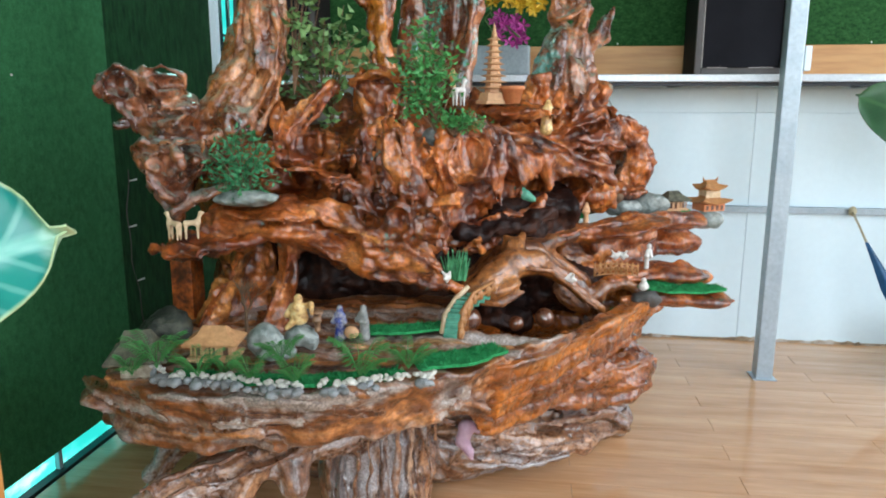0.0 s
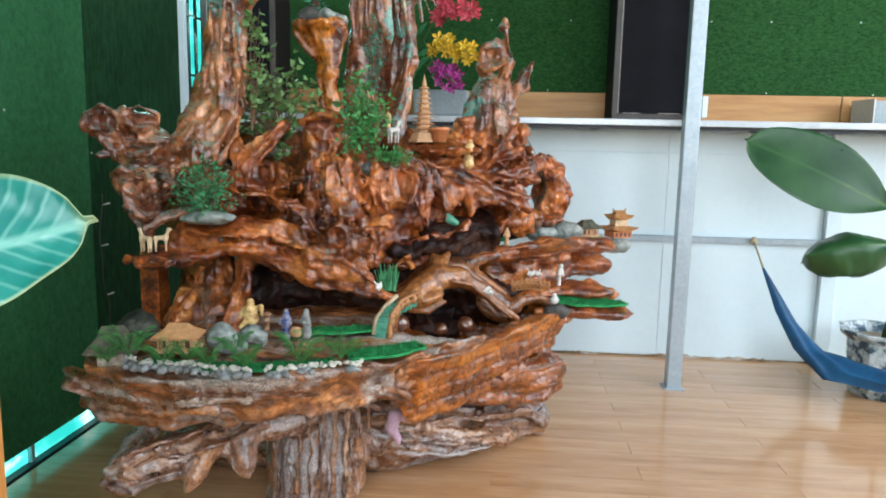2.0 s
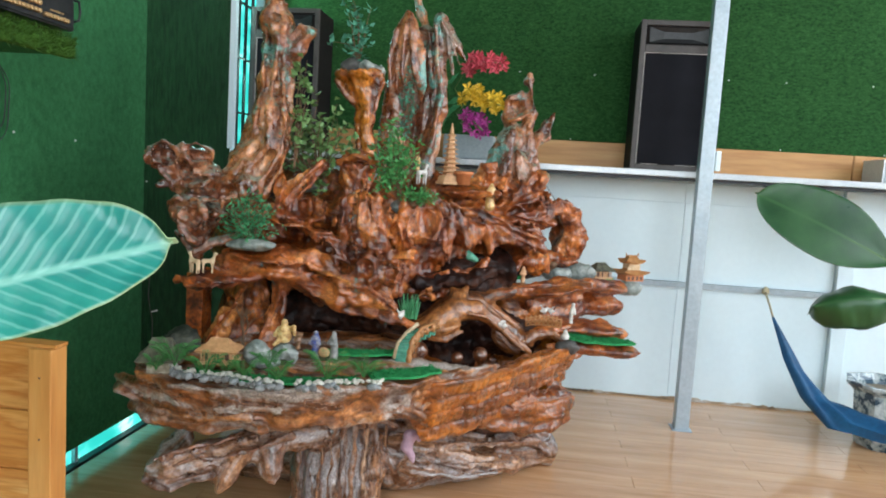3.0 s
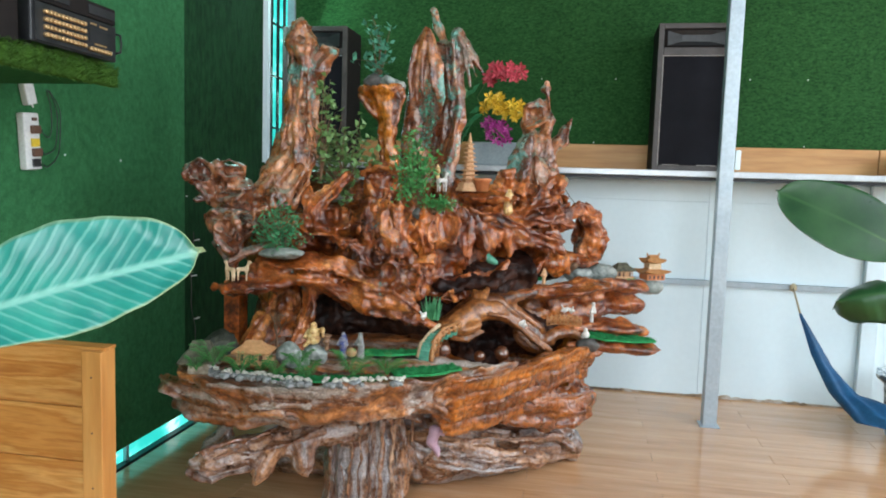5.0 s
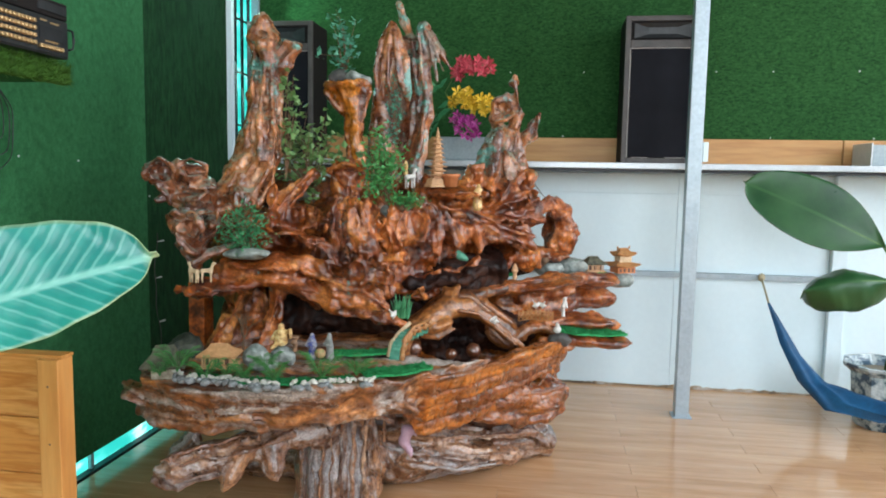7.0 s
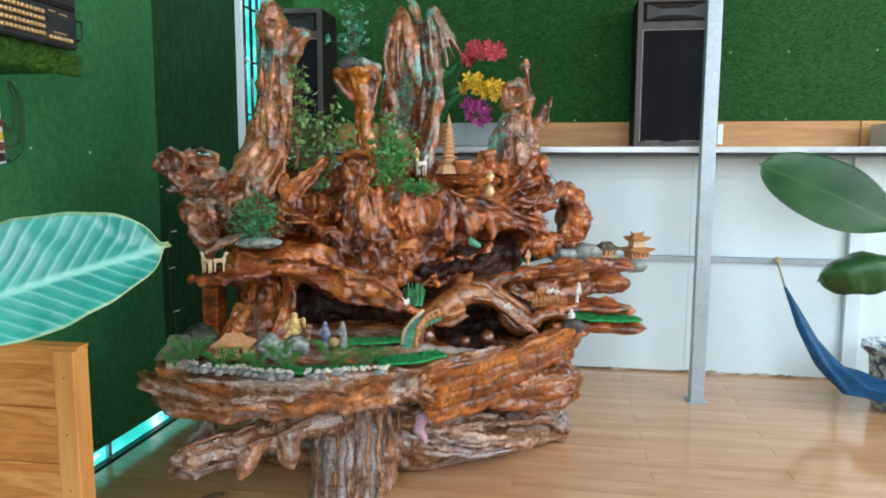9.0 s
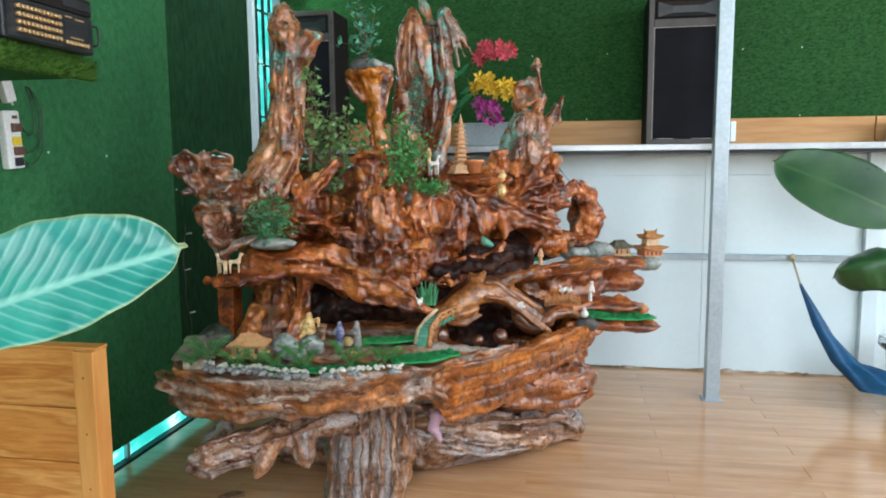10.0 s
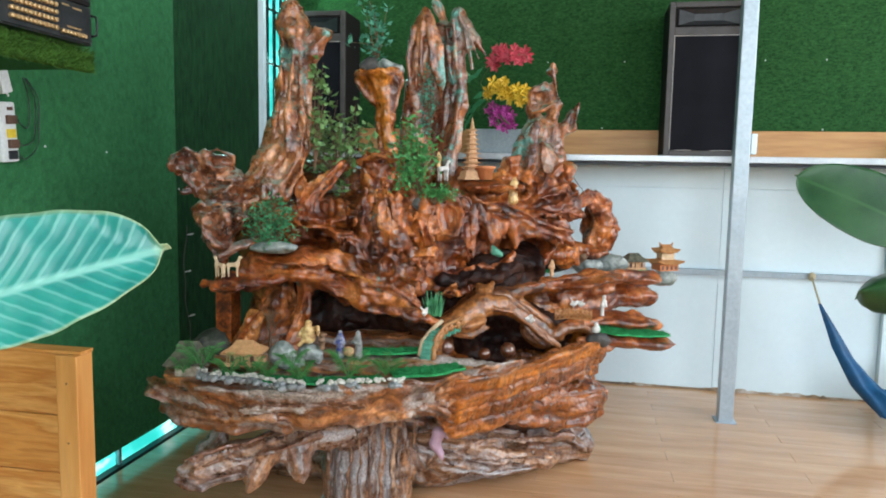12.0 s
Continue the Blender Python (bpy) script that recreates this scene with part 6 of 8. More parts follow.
def big_leaf_material(name, blade, vein, edge, rough=0.3, pitch=120.0, ribs=0.75, crease=0.35):
    """Blade with ribs running out from the midrib; the attribute holds length, distance from the midrib and side."""
    m, t, p = tree(name)
    a = t.nodes.new("ShaderNodeAttribute")
    a.attribute_name = "grain"
    sep = t.nodes.new("ShaderNodeSeparateXYZ")
    t.links.new(a.outputs["Vector"], sep.inputs[0])
    mix = t.nodes.new("ShaderNodeMath")
    mix.operation, mix.inputs[1].default_value = "MULTIPLY", 0.9
    t.links.new(sep.outputs[1], mix.inputs[0])
    add = t.nodes.new("ShaderNodeMath")
    add.operation = "SUBTRACT"
    t.links.new(sep.outputs[0], add.inputs[0])
    t.links.new(mix.outputs[0], add.inputs[1])
    mul = t.nodes.new("ShaderNodeMath")
    mul.operation, mul.inputs[1].default_value = "MULTIPLY", pitch
    drift = t.nodes.new("ShaderNodeMath")
    drift.operation, drift.inputs[1].default_value = "MULTIPLY_ADD", 0.035
    o = coords(t, "Object")
    n = noise_of(t, o, 5, 5)
    t.links.new(n, drift.inputs[0])
    t.links.new(add.outputs[0], drift.inputs[2])
    t.links.new(drift.outputs[0], mul.inputs[0])
    wave = t.nodes.new("ShaderNodeMath")
    wave.operation = "SINE"
    t.links.new(mul.outputs[0], wave.inputs[0])
    base = blend(t, 1.0, blade, ramp(t, n, [(0.32, (0.35, 0.55, 0.6)), (0.68, (1.25, 1.12, 1.0))]), "MULTIPLY")
    col = blend(t, ramp(t, wave.outputs[0], [(0.55, (0, 0, 0)), (0.97, (ribs, ribs, ribs))]), base, vein)
    col = blend(t, ramp(t, sep.outputs[1], [(0.004, (1, 1, 1)), (0.011, (0, 0, 0))]), col, vein)
    col = blend(t, ramp(t, sep.outputs[2], [(0.9, (0, 0, 0)), (1.0, (0.6, 0.6, 0.6))]), col, edge)
    t.links.new(col, p.inputs["Base Color"])
    t.links.new(ramp(t, n, [(0.3, (rough - 0.08,) * 3), (0.7, (rough + 0.12,) * 3)]), p.inputs["Roughness"])
    relief(t, p, wave.outputs[0], crease, 0.002)
    return m


# green pushed to teal: the blade's reflected skylight is in its colour
TEAL_LEAF = big_leaf_material("skylit_teal_leaf", (0.022, 0.27, 0.235), (0.19, 0.47, 0.39), (0.5, 0.52, 0.2), 0.3, 205.0, 0.48, 0.2)
DARK_LEAF = big_leaf_material("dark_leaf", (0.022, 0.095, 0.03), (0.035, 0.115, 0.035), (0.02, 0.09, 0.03), 0.35, 330.0, 0.12, 0.04)
STEM = leafy("stem_green", (0.05, 0.13, 0.03), (0.13, 0.24, 0.07))
FOLIAGE = leafy("small_leaf_green", (0.025, 0.18, 0.07), (0.11, 0.42, 0.18), 0.5, 40)
FOLIAGE_BRIGHT = leafy("fig_leaf_green", (0.04, 0.21, 0.05), (0.13, 0.46, 0.14), 0.45, 40)
FOLIAGE_OLIVE = leafy("vine_leaf_olive", (0.08, 0.18, 0.05), (0.22, 0.38, 0.13), 0.45, 40)
FOLIAGE_BLUE = leafy("sprig_blue_green", (0.04, 0.2, 0.13), (0.13, 0.42, 0.28), 0.5, 40)
PALM_GREEN = leafy("palm_green", (0.035, 0.17, 0.04), (0.1, 0.35, 0.09), 0.5, 40)
TWIG = plain("twig_brown", [(0.3, (0.1, 0.05, 0.025)), (0.7, (0.22, 0.12, 0.06))], 40, 0.7)
PLASTIC_RED = plain("petal_red", [(0.3, (0.5, 0.03, 0.06)), (0.7, (0.8, 0.12, 0.16))], 30, 0.45)
PLASTIC_YELLOW = plain("petal_yellow", [(0.3, (0.75, 0.42, 0.02)), (0.7, (0.85, 0.58, 0.05))], 30, 0.45)
PLASTIC_PINK = plain("petal_magenta", [(0.3, (0.35, 0.02, 0.2)), (0.7, (0.55, 0.06, 0.36))], 30, 0.45)
CLAY = plain("terracotta", [(0.3, (0.56, 0.17, 0.06)), (0.7, (0.7, 0.26, 0.1))], 60, 0.6)
TAN_CLAY = plain("tan_clay", [(0.3, (0.56, 0.29, 0.14)), (0.7, (0.72, 0.42, 0.22))], 60, 0.6)
GOLD_GLAZE = plain("yellow_glaze", [(0.38, (0.4, 0.2, 0.07)), (0.5, (0.76, 0.46, 0.17)), (0.65, (0.88, 0.68, 0.34))], 50, 0.35)
WHITE_GLAZE = plain("white_glaze", [(0.3, (0.68, 0.62, 0.55)), (0.7, (0.82, 0.8, 0.76))], 50, 0.35)
BLUE_GLAZE = plain("blue_glaze", [(0.42, (0.02, 0.04, 0.22)), (0.62, (0.45, 0.42, 0.4))], 55, 0.35)
BROWN_GLAZE = plain("brown_glaze", [(0.35, (0.12, 0.06, 0.03)), (0.65, (0.4, 0.22, 0.12))], 60, 0.4)
GREY_GLAZE = plain("grey_glaze", [(0.3, (0.16, 0.17, 0.17)), (0.7, (0.42, 0.4, 0.36))], 70, 0.45)
CREAM = plain("cream_figurine", [(0.3, (0.55, 0.36, 0.2)), (0.7, (0.8, 0.62, 0.4))], 60, 0.5)
PINK_CLOTH = plain("mauve_plaster", [(0.3, (0.46, 0.27, 0.36)), (0.7, (0.6, 0.4, 0.47))], 40, 0.6)
ROCK = plain("grey_rock", [(0.34, (0.15, 0.18, 0.165)), (0.46, (0.25, 0.285, 0.26)), (0.56, (0.35, 0.38, 0.35)), (0.68, (0.48, 0.5, 0.46))], 24, 0.5, bump=0.9, depth=0.01, fine=60, grit=0.5)
BURL = plain("burl_brown", [(0.32, (0.05, 0.014, 0.006)), (0.68, (0.2, 0.065, 0.024))], 30, 0.3, bump=0.5, depth=0.004, fine=60, coat=1.0)
MOSS_ROCK = plain("mossy_rock", [(0.32, (0.01, 0.012, 0.009)), (0.5, (0.03, 0.034, 0.024)), (0.68, (0.09, 0.09, 0.06))], 26, 0.6, bump=0.7, depth=0.006)
DARK_ROCK = plain("dark_rock", [(0.3, (0.03, 0.03, 0.028)), (0.7, (0.12, 0.11, 0.1))], 24, 0.7, bump=0.6, depth=0.004)
PEBBLE = plain("pebble", [(0.3, (0.16, 0.18, 0.2)), (0.5, (0.32, 0.34, 0.35)), (0.7, (0.55, 0.54, 0.5))], 18, 0.5, per_object=0.9)
PEBBLE_WHITE = plain("white_pebble", [(0.3, (0.62, 0.58, 0.48)), (0.7, (0.8, 0.77, 0.7))], 25, 0.5, per_object=0.25)
HUT_WALL = plain("hut_wall", [(0.35, (0.3, 0.24, 0.16)), (0.65, (0.55, 0.47, 0.35))], 60, 0.7, bump=0.5)
ROOF_GREY = plain("slate_roof", [(0.35, (0.055, 0.052, 0.035)), (0.65, (0.16, 0.15, 0.1))], 50, 0.7, bump=0.5)
THATCH = plain("straw_roof", [(0.3, (0.48, 0.23, 0.09)), (0.7, (0.68, 0.36, 0.16))], 60, 0.75, bump=0.5)
ORANGE_TILE = plain("orange_glaze_tile", [(0.3, (0.38, 0.15, 0.05)), (0.7, (0.56, 0.27, 0.1))], 60, 0.45)
BLUE_CLOTH = plain("blue_nylon", [(0.3, (0.004, 0.058, 0.15)), (0.7, (0.011, 0.118, 0.275))], 8, 0.5, bump=0.25, fine=60, depth=0.004)
ROPE = plain("rope", [(0.3, (0.4, 0.34, 0.22)), (0.7, (0.55, 0.47, 0.3))], 60, 0.8)
BLACK_PLASTIC = plain("black_plastic", [(0.3, (0.012, 0.013, 0.015)), (0.7, (0.03, 0.031, 0.034))], 30, 0.4)
WHITE_PLASTIC = plain("white_plastic", [(0.3, (0.72, 0.74, 0.74)), (0.7, (0.8, 0.81, 0.8))], 20, 0.35)
BROWN_PLASTIC = plain("brown_plastic", [(0.3, (0.1, 0.05, 0.035)), (0.7, (0.16, 0.08, 0.05))], 20, 0.4)
YELLOW_PLASTIC = plain("yellow_plastic", [(0.3, (0.72, 0.5, 0.03)), (0.7, (0.8, 0.6, 0.06))], 20, 0.4)
BRASS = plain("gold_knob", [(0.3, (0.6, 0.36, 0.16)), (0.7, (0.8, 0.56, 0.3))], 20, 0.3, metal=0.6)
CERAMIC = plain("blue_white_ceramic", [(0.42, (0.05, 0.09, 0.13)), (0.5, (0.4, 0.48, 0.5)), (0.62, (0.62, 0.67, 0.68))], 16, 0.25)
GREY_PLANTER = plain("grey_planter", [(0.3, (0.3, 0.36, 0.4)), (0.7, (0.4, 0.47, 0.5))], 10, 0.4)


def copies(ob, places):
    for m in places:
        copy_thing(ob, m)


def small_solid(pieces, step=0.003, blend_by=0.008, lumps=0.0, seed=5, warp=(0.0, 0.1), scallop=None):
    """A little statue or stone: limbs (x, y, z, r)... and lumps ((centre), (radii)) melted together."""
    s = Solid(step=step, blend=blend_by)
    for kind, *args in pieces:
        if kind == "limb":
            s.limb(*args)
        elif kind == "cut":
            s.lump(*args, cut=True)
        else:
            s.lump(*args)
    return s.skin("solid", seed=seed, warp=warp, groove=0.0, lumps=lumps, thin=0.0, scallop=scallop)


# ---- speakers on the shelf ----
def loudspeaker(at):
    ob = thing("loudspeaker", "tall black loudspeaker with dark grille standing on the shelf", "loudspeaker", "loudspeakers on the shelf", at=at)
    w, d, h = 0.42, 0.3, 0.835
    bm = bmesh.new()
    box(bm, (0, 0.02, 0), (w, d, h), 0.008)
    part("cabinet", bm, CABINET_BLACK, ob)
    for lo, hi in (((0, 0, 0), (0.03, 0.022, h)), ((w - 0.03, 0, 0), (w, 0.022, h)), ((0.03, 0, 0), (w - 0.03, 0.022, 0.03)), ((0.03, 0, h - 0.03), (w - 0.03, 0.022, h)), ((0.03, 0, 0.655), (w - 0.03, 0.022, 0.7))):
        block("frame_bar", lo, hi, CABINET_EDGE, ob, "worn dark grey edge", bevel=0.004)
    block("grille", (0.034, 0.008, 0.034), (w - 0.034, 0.021, 0.652), GRILLE, ob, "fine black cloth grille", bevel=0.003)
    for lo, hi in (((0.031, 0.003, 0.031), (0.034, 0.012, 0.655)), ((0.031, 0.003, 0.652), (w - 0.034, 0.012, 0.656)), ((0.06, 0.003, 0.031), (0.15, 0.012, 0.0335)), ((0.25, 0.003, 0.031), (0.36, 0.012, 0.0335))):
        block("trim", lo, hi, PALE_TRIM, ob, "pale trim strip")
    horn = bmesh.new()
    outer = [(0.05, 0.71), (w - 0.05, 0.71), (w - 0.05, 0.795), (0.05, 0.795)]
    inner = [(0.13, 0.735), (w - 0.13, 0.735), (w - 0.13, 0.772), (0.13, 0.772)]
    a = [horn.verts.new((x, 0.004, z)) for x, z in outer]
    b = [horn.verts.new((x, 0.0195, z)) for x, z in inner]
    for k in range(4):
        horn.faces.new((a[k], a[(k + 1) % 4], b[(k + 1) % 4], b[k]))
    horn.faces.new(b)
    part("horn", horn, BLACK_PLASTIC, ob, "flared black horn mouth")
    return ob


speaker = loudspeaker(pose(0.672, 4.17, 1.4205))
copy_thing(speaker, pose(-1.615, 4.17, 1.4205))

tray = thing("equipment_box", "pale grey metal box lying on the shelf", "box", at=pose(2.05, 4.2, 1.4205))
bm = bmesh.new()
box(bm, (0, 0, 0), (0.4, 0.25, 0.12), 0.008)
part("body", bm, GREY_PLANTER, tray)
block("edge_strip", (-0.008, -0.004, 0.0), (-0.001, 0.25, 0.13), WHITE_PLASTIC, tray, "white edge strip")


# ---- artificial flowers in a grey planter ----
def blossom(bm, centre, size, out):
    out = Vector(out).normalized()
    u = out.orthogonal().normalized()
    v = out.cross(u)
    c = bm.verts.new(Vector(centre) - 0.2 * size * out)
    for k in range(5):
        a = 2 * math.pi * k / 5 + random.uniform(-0.2, 0.2)
        d, s = math.cos(a) * u + math.sin(a) * v, -math.sin(a) * u + math.cos(a) * v
        tip = bm.verts.new(Vector(centre) + size * d + 0.15 * size * out)
        l = bm.verts.new(Vector(centre) + 0.6 * size * d + 0.28 * size * s + 0.2 * size * out)
        r = bm.verts.new(Vector(centre) + 0.6 * size * d - 0.28 * size * s + 0.2 * size * out)
        bm.faces.new((c, r, tip))
        bm.faces.new((c, tip, l))


flowers = thing("flower_arrangement", "artificial red, yellow and magenta orchid sprays in a grey planter", "flowers", at=pose(-0.27, 4.22, 1.4205))
bm = bmesh.new()
box(bm, (-0.14, -0.07, 0.0), (0.16, 0.1, 0.14), 0.012)
part("planter", bm, GREY_PLANTER, flowers, "grey rectangular planter")
for name, colour, path, spread, count, size, text in (
    ("blossom", PLASTIC_RED, [(0.03, 0, 0.14), (-0.07, -0.25, 0.38), (0.03, -0.44, 0.5), (0.19, -0.5, 0.49)], 0.035, 34, 0.034, "red blossoms"),
    ("blossom", PLASTIC_YELLOW, [(0.03, 0, 0.14), (-0.05, -0.25, 0.24), (0.05, -0.44, 0.335), (0.21, -0.5, 0.27)], 0.038, 38, 0.035, "yellow lily blossoms"),
    ("blossom", PLASTIC_PINK, [(0.02, 0, 0.14), (-0.02, -0.3, 0.19), (0.05, -0.44, 0.2), (0.12, -0.48, 0.14)], 0.04, 32, 0.028, "magenta blossoms"),
):
    bm = bmesh.new()
    tube(bm, path, 0.004, 5)
    stem = part("stem", bm, STEM, flowers, "green stem with " + text)
    for k in range(count):
        bm = bmesh.new()
        f = 0.56 + 0.44 * k / count
        i = min(int(f * 3), 2)
        a, b = Vector(path[i]), Vector(path[i + 1])
        p = a.lerp(b, f * 3 - i) + Vector((random.uniform(-1, 1), random.uniform(-0.6, 0.6), random.uniform(-1, 1))) * spread
        blossom(bm, p, size * random.uniform(0.8, 1.15), (random.uniform(-0.6, 0.6), -1, random.uniform(-0.3, 0.6)))
        part(name, bm, colour, stem)
bm = bmesh.new()
for k in range(16):
    a = random.uniform(0, 6.28)
    base = Vector((-0.12 + random.uniform(-0.03, 0.03), -0.36, 0.1 + 0.02 * k))
    tip = base + Vector((0.09 * math.cos(a), -0.05, 0.03 + 0.05 * random.random()))
    side = Vector((0.0, 0.0, 0.018))
    q = [bm.verts.new(p) for p in (base, base.lerp(tip, 0.5) + side, tip, base.lerp(tip, 0.5) - side)]
    bm.faces.new(q)
tagged(part("leaves", bm, FOLIAGE, flowers, "dark green plastic leaves"), kind="stuff")

# ---- amplifier shelf, amplifier and power strip on the west wall ----
turf_shelf = thing("turf_wall_shelf", "wall shelf covered in bright green artificial turf", "shelf", at=pose(-1.676, 0.87, 1.588))
bm = bmesh.new()
box(bm, (0.0, 0.02, 0.0), (0.43, 1.03, 0.016), 0.004)
part("board", bm, TURF, turf_shelf)
bm = bmesh.new()
rng = random.Random(4)
box(bm, (0.431, -0.001, -0.008), (0.464, 1.054, 0.05), 0.01)
box(bm, (0.0, -0.001, 0.0165), (0.4305, 1.054, 0.0505), 0.006)
for k in range(5200):
    if k % 3:
        p = Vector((0.462, rng.uniform(0, 1.052), rng.uniform(-0.012, 0.056)))
        q = p + Vector((rng.uniform(0.008, 0.024), rng.uniform(-0.01, 0.01), rng.uniform(-0.014, 0.014)))
    else:
        p = Vector((rng.uniform(0.3, 0.462), rng.uniform(0, 1.052), 0.05))
        q = p + Vector((rng.uniform(-0.01, 0.014), rng.uniform(-0.01, 0.01), rng.uniform(0.01, 0.022)))
    s = Vector((0, 0.0022, 0))
    bm.faces.new([bm.verts.new(v) for v in (p - s, p + s, q)])
part("turf", bm, TURF_SHELF, turf_shelf, "bright green turf with a shaggy edge")

amp = thing("mixing_amplifier", "black mixing amplifier with rows of gold knobs on the turf shelf", "amplifier", at=pose(-1.6, 1.575, 1.662) @ Matrix.Scale(0.95, 4))
bm = bmesh.new()
box(bm, (0.02, 0, 0), (0.385, 0.39, 0.12), 0.006)
part("body", bm, BLACK_PLASTIC, amp)
bm = bmesh.new()
box(bm, (0.02, 0.0, 0.121), (0.385, 0.39, 0.175), 0.006)
part("vent_hood", bm, CABINET_BLACK, amp, "slotted black hood")
for k in range(2):
    block("slot", (0.3851, 0.03 + 0.22 * k, 0.135), (0.389, 0.16 + 0.22 * k, 0.163), SHADOW_STEEL, amp)
block("front_panel", (0.3852, 0.012, 0.006), (0.392, 0.378, 0.116), BLACK_PLASTIC, amp, "black front panel")
for row in range(4):
    for k in range(11):
        bm = bmesh.new()
        lathe(bm, [(0.0078, 0), (0.0068, 0.012), (0.004, 0.013)], 8)
        part("knob", bm, BRASS, amp, at=pose(0.392, 0.05 + 0.0165 * k, 0.026 + 0.022 * row, 0, 90, 0))
for k in range(7):
    bm = bmesh.new()
    lathe(bm, [(0.0078, 0), (0.0068, 0.012), (0.004, 0.013)], 8)
    part("knob", bm, BRASS, amp, at=pose(0.392, 0.245 + 0.0155 * k, 0.022, 0, 90, 0))
block("display", (0.3922, 0.245, 0.045), (0.394, 0.35, 0.085), SHADOW_STEEL, amp, "dark display window")
for y, z, w in ((0.25, 0.1, 0.03), (0.295, 0.097, 0.04), (0.27, 0.038, 0.06)):
    block("label_bar", (0.3922, y, z), (0.3935, y + w, z + 0.005), BRASS, amp)
bm = bmesh.new()
tube(bm, [(0.388, 0.384, 0.03), (0.404, 0.386, 0.034), (0.407, 0.387, 0.06), (0.404, 0.386, 0.09), (0.388, 0.384, 0.094)], 0.004, 6)
part("handle", bm, BLACK_PLASTIC, amp, "black bow handle")
for y in (0.02, 0.36):
    block("foot", (0.05, y, -0.024), (0.35, y + 0.02, -0.0005), BLACK_PLASTIC, amp)

deck = thing("black_equipment_box", "flat black equipment case beside the amplifier", "equipment", at=pose(-1.6, 0.95, 1.643))
bm = bmesh.new()
box(bm, (0.0, 0, 0.001), (0.37, 0.58, 0.15), 0.008)
part("case", bm, CABINET_BLACK, deck)
block("badge", (0.3703, 0.46, 0.1), (0.372, 0.5, 0.12), CREAM, deck, "small pale sticker")

strip = thing("power_strip", "white power strip with plugs hanging on the turf wall", "power strip", at=pose(-1.676, 2.062, 1.41, 4, 0, 0) @ Matrix.Scale(0.92, 4))
bm = bmesh.new()
box(bm, (0.0005, -0.04, -0.108), (0.034, 0.04, 0.108), 0.008)
part("housing", bm, WHITE_PLASTIC, strip)
for z, mat_, text in ((0.045, BROWN_PLASTIC, "brown plug"), (-0.005, YELLOW_PLASTIC, "yellow socket face"), (-0.042, BROWN_PLASTIC, "dark plug"), (-0.082, BLACK_PLASTIC, "black socket face")):
    proud = 0.05 if "plug" in text else 0.037
    block("plug" if "plug" in text else "socket", (0.0345, -0.012, z - 0.016), (proud, 0.03, z + 0.016), mat_, strip, text, bevel=0.004)
block("switch", (0.0345, 0.0, 0.078), (0.04, 0.022, 0.09), BROWN_PLASTIC, strip, "dark rocker switch")
adaptor = thing("power_adaptor", "small white adaptor hanging on its lead from the shelf", "adaptor", at=pose(-1.676, 2.06, 1.572, 16, 0, 0))
bm = bmesh.new()
box(bm, (0.0005, -0.02, -0.035), (0.028, 0.025, 0.04), 0.006)
part("case", bm, WHITE_PLASTIC, adaptor)
def flowing(points, steps=6):
    """Points along a smooth curve through the given ones."""
    p = [Vector(q) for q in points]
    p = [2 * p[0] - p[1]] + p + [2 * p[-1] - p[-2]]
    out = []
    for a, b, c, d in zip(p, p[1:], p[2:], p[3:]):
        for k in range(steps):
            t = k / steps
            out.append(0.5 * (2 * b + (c - a) * t + (2 * a - 5 * b + 4 * c - d) * t * t + (3 * b - a - 3 * c + d) * t ** 3))
    return out + [p[-2]]


cables = thing("hanging_cables", "thin black cables looping from the shelf to the power strip", "cables")
for off, z0 in ((0.0, 1.44), (0.028, 1.365), (0.045, 1.32)):
    bm = bmesh.new()
    tube(bm, flowing([(-1.66, 2.15 + off * 0.3, 1.6), (-1.664, 2.175 + off, 1.54), (-1.665, 2.18 + off, 1.47), (-1.66, 2.16 + off, (1.46 + z0) / 2 - 0.02), (-1.645, 2.11 + 0.5 * off, z0 + 0.002), (-1.63, 2.09, z0 + 0.012)]), 0.002, 6)
    part("cable", bm, BLACK_PLASTIC, cables)
bm = bmesh.new()
tube(bm, [(-1.66, 2.06, 1.59), (-1.663, 2.065, 1.56), (-1.66, 2.085, 1.53)], 0.003, 6)
part("cable", bm, WHITE_PLASTIC, cables, "white lead")

# ---- turf fixings and fairy-light wire ----
nails = thing("turf_fixings", "small white nail heads holding the turf", "nails")
NAIL = bmesh.new()
bmesh.ops.create_icosphere(NAIL, subdivisions=1, radius=0.0045)
NAIL = mesh_of("nail", NAIL)
NAIL.materials.append(WHITE_PLASTIC)
for x in (-1.3, -0.95, -0.6, 0.06, 0.4, 0.75, 1.18, 1.62, 2.1, 2.5):
    for z in (1.59, 1.985):
        part("nail", NAIL, WHITE_PLASTIC, nails, at=pose(x + 0.07 * math.sin(9 * x + z * 5), NORTH - 0.016, z))
for y, z in ((3.13, 1.2), (3.12, 2.2), (2.26, 1.37), (2.6, 1.36), (2.9, 2.3)):
    part("nail", NAIL, WHITE_PLASTIC, nails, at=pose(WEST + 0.01, y, z))

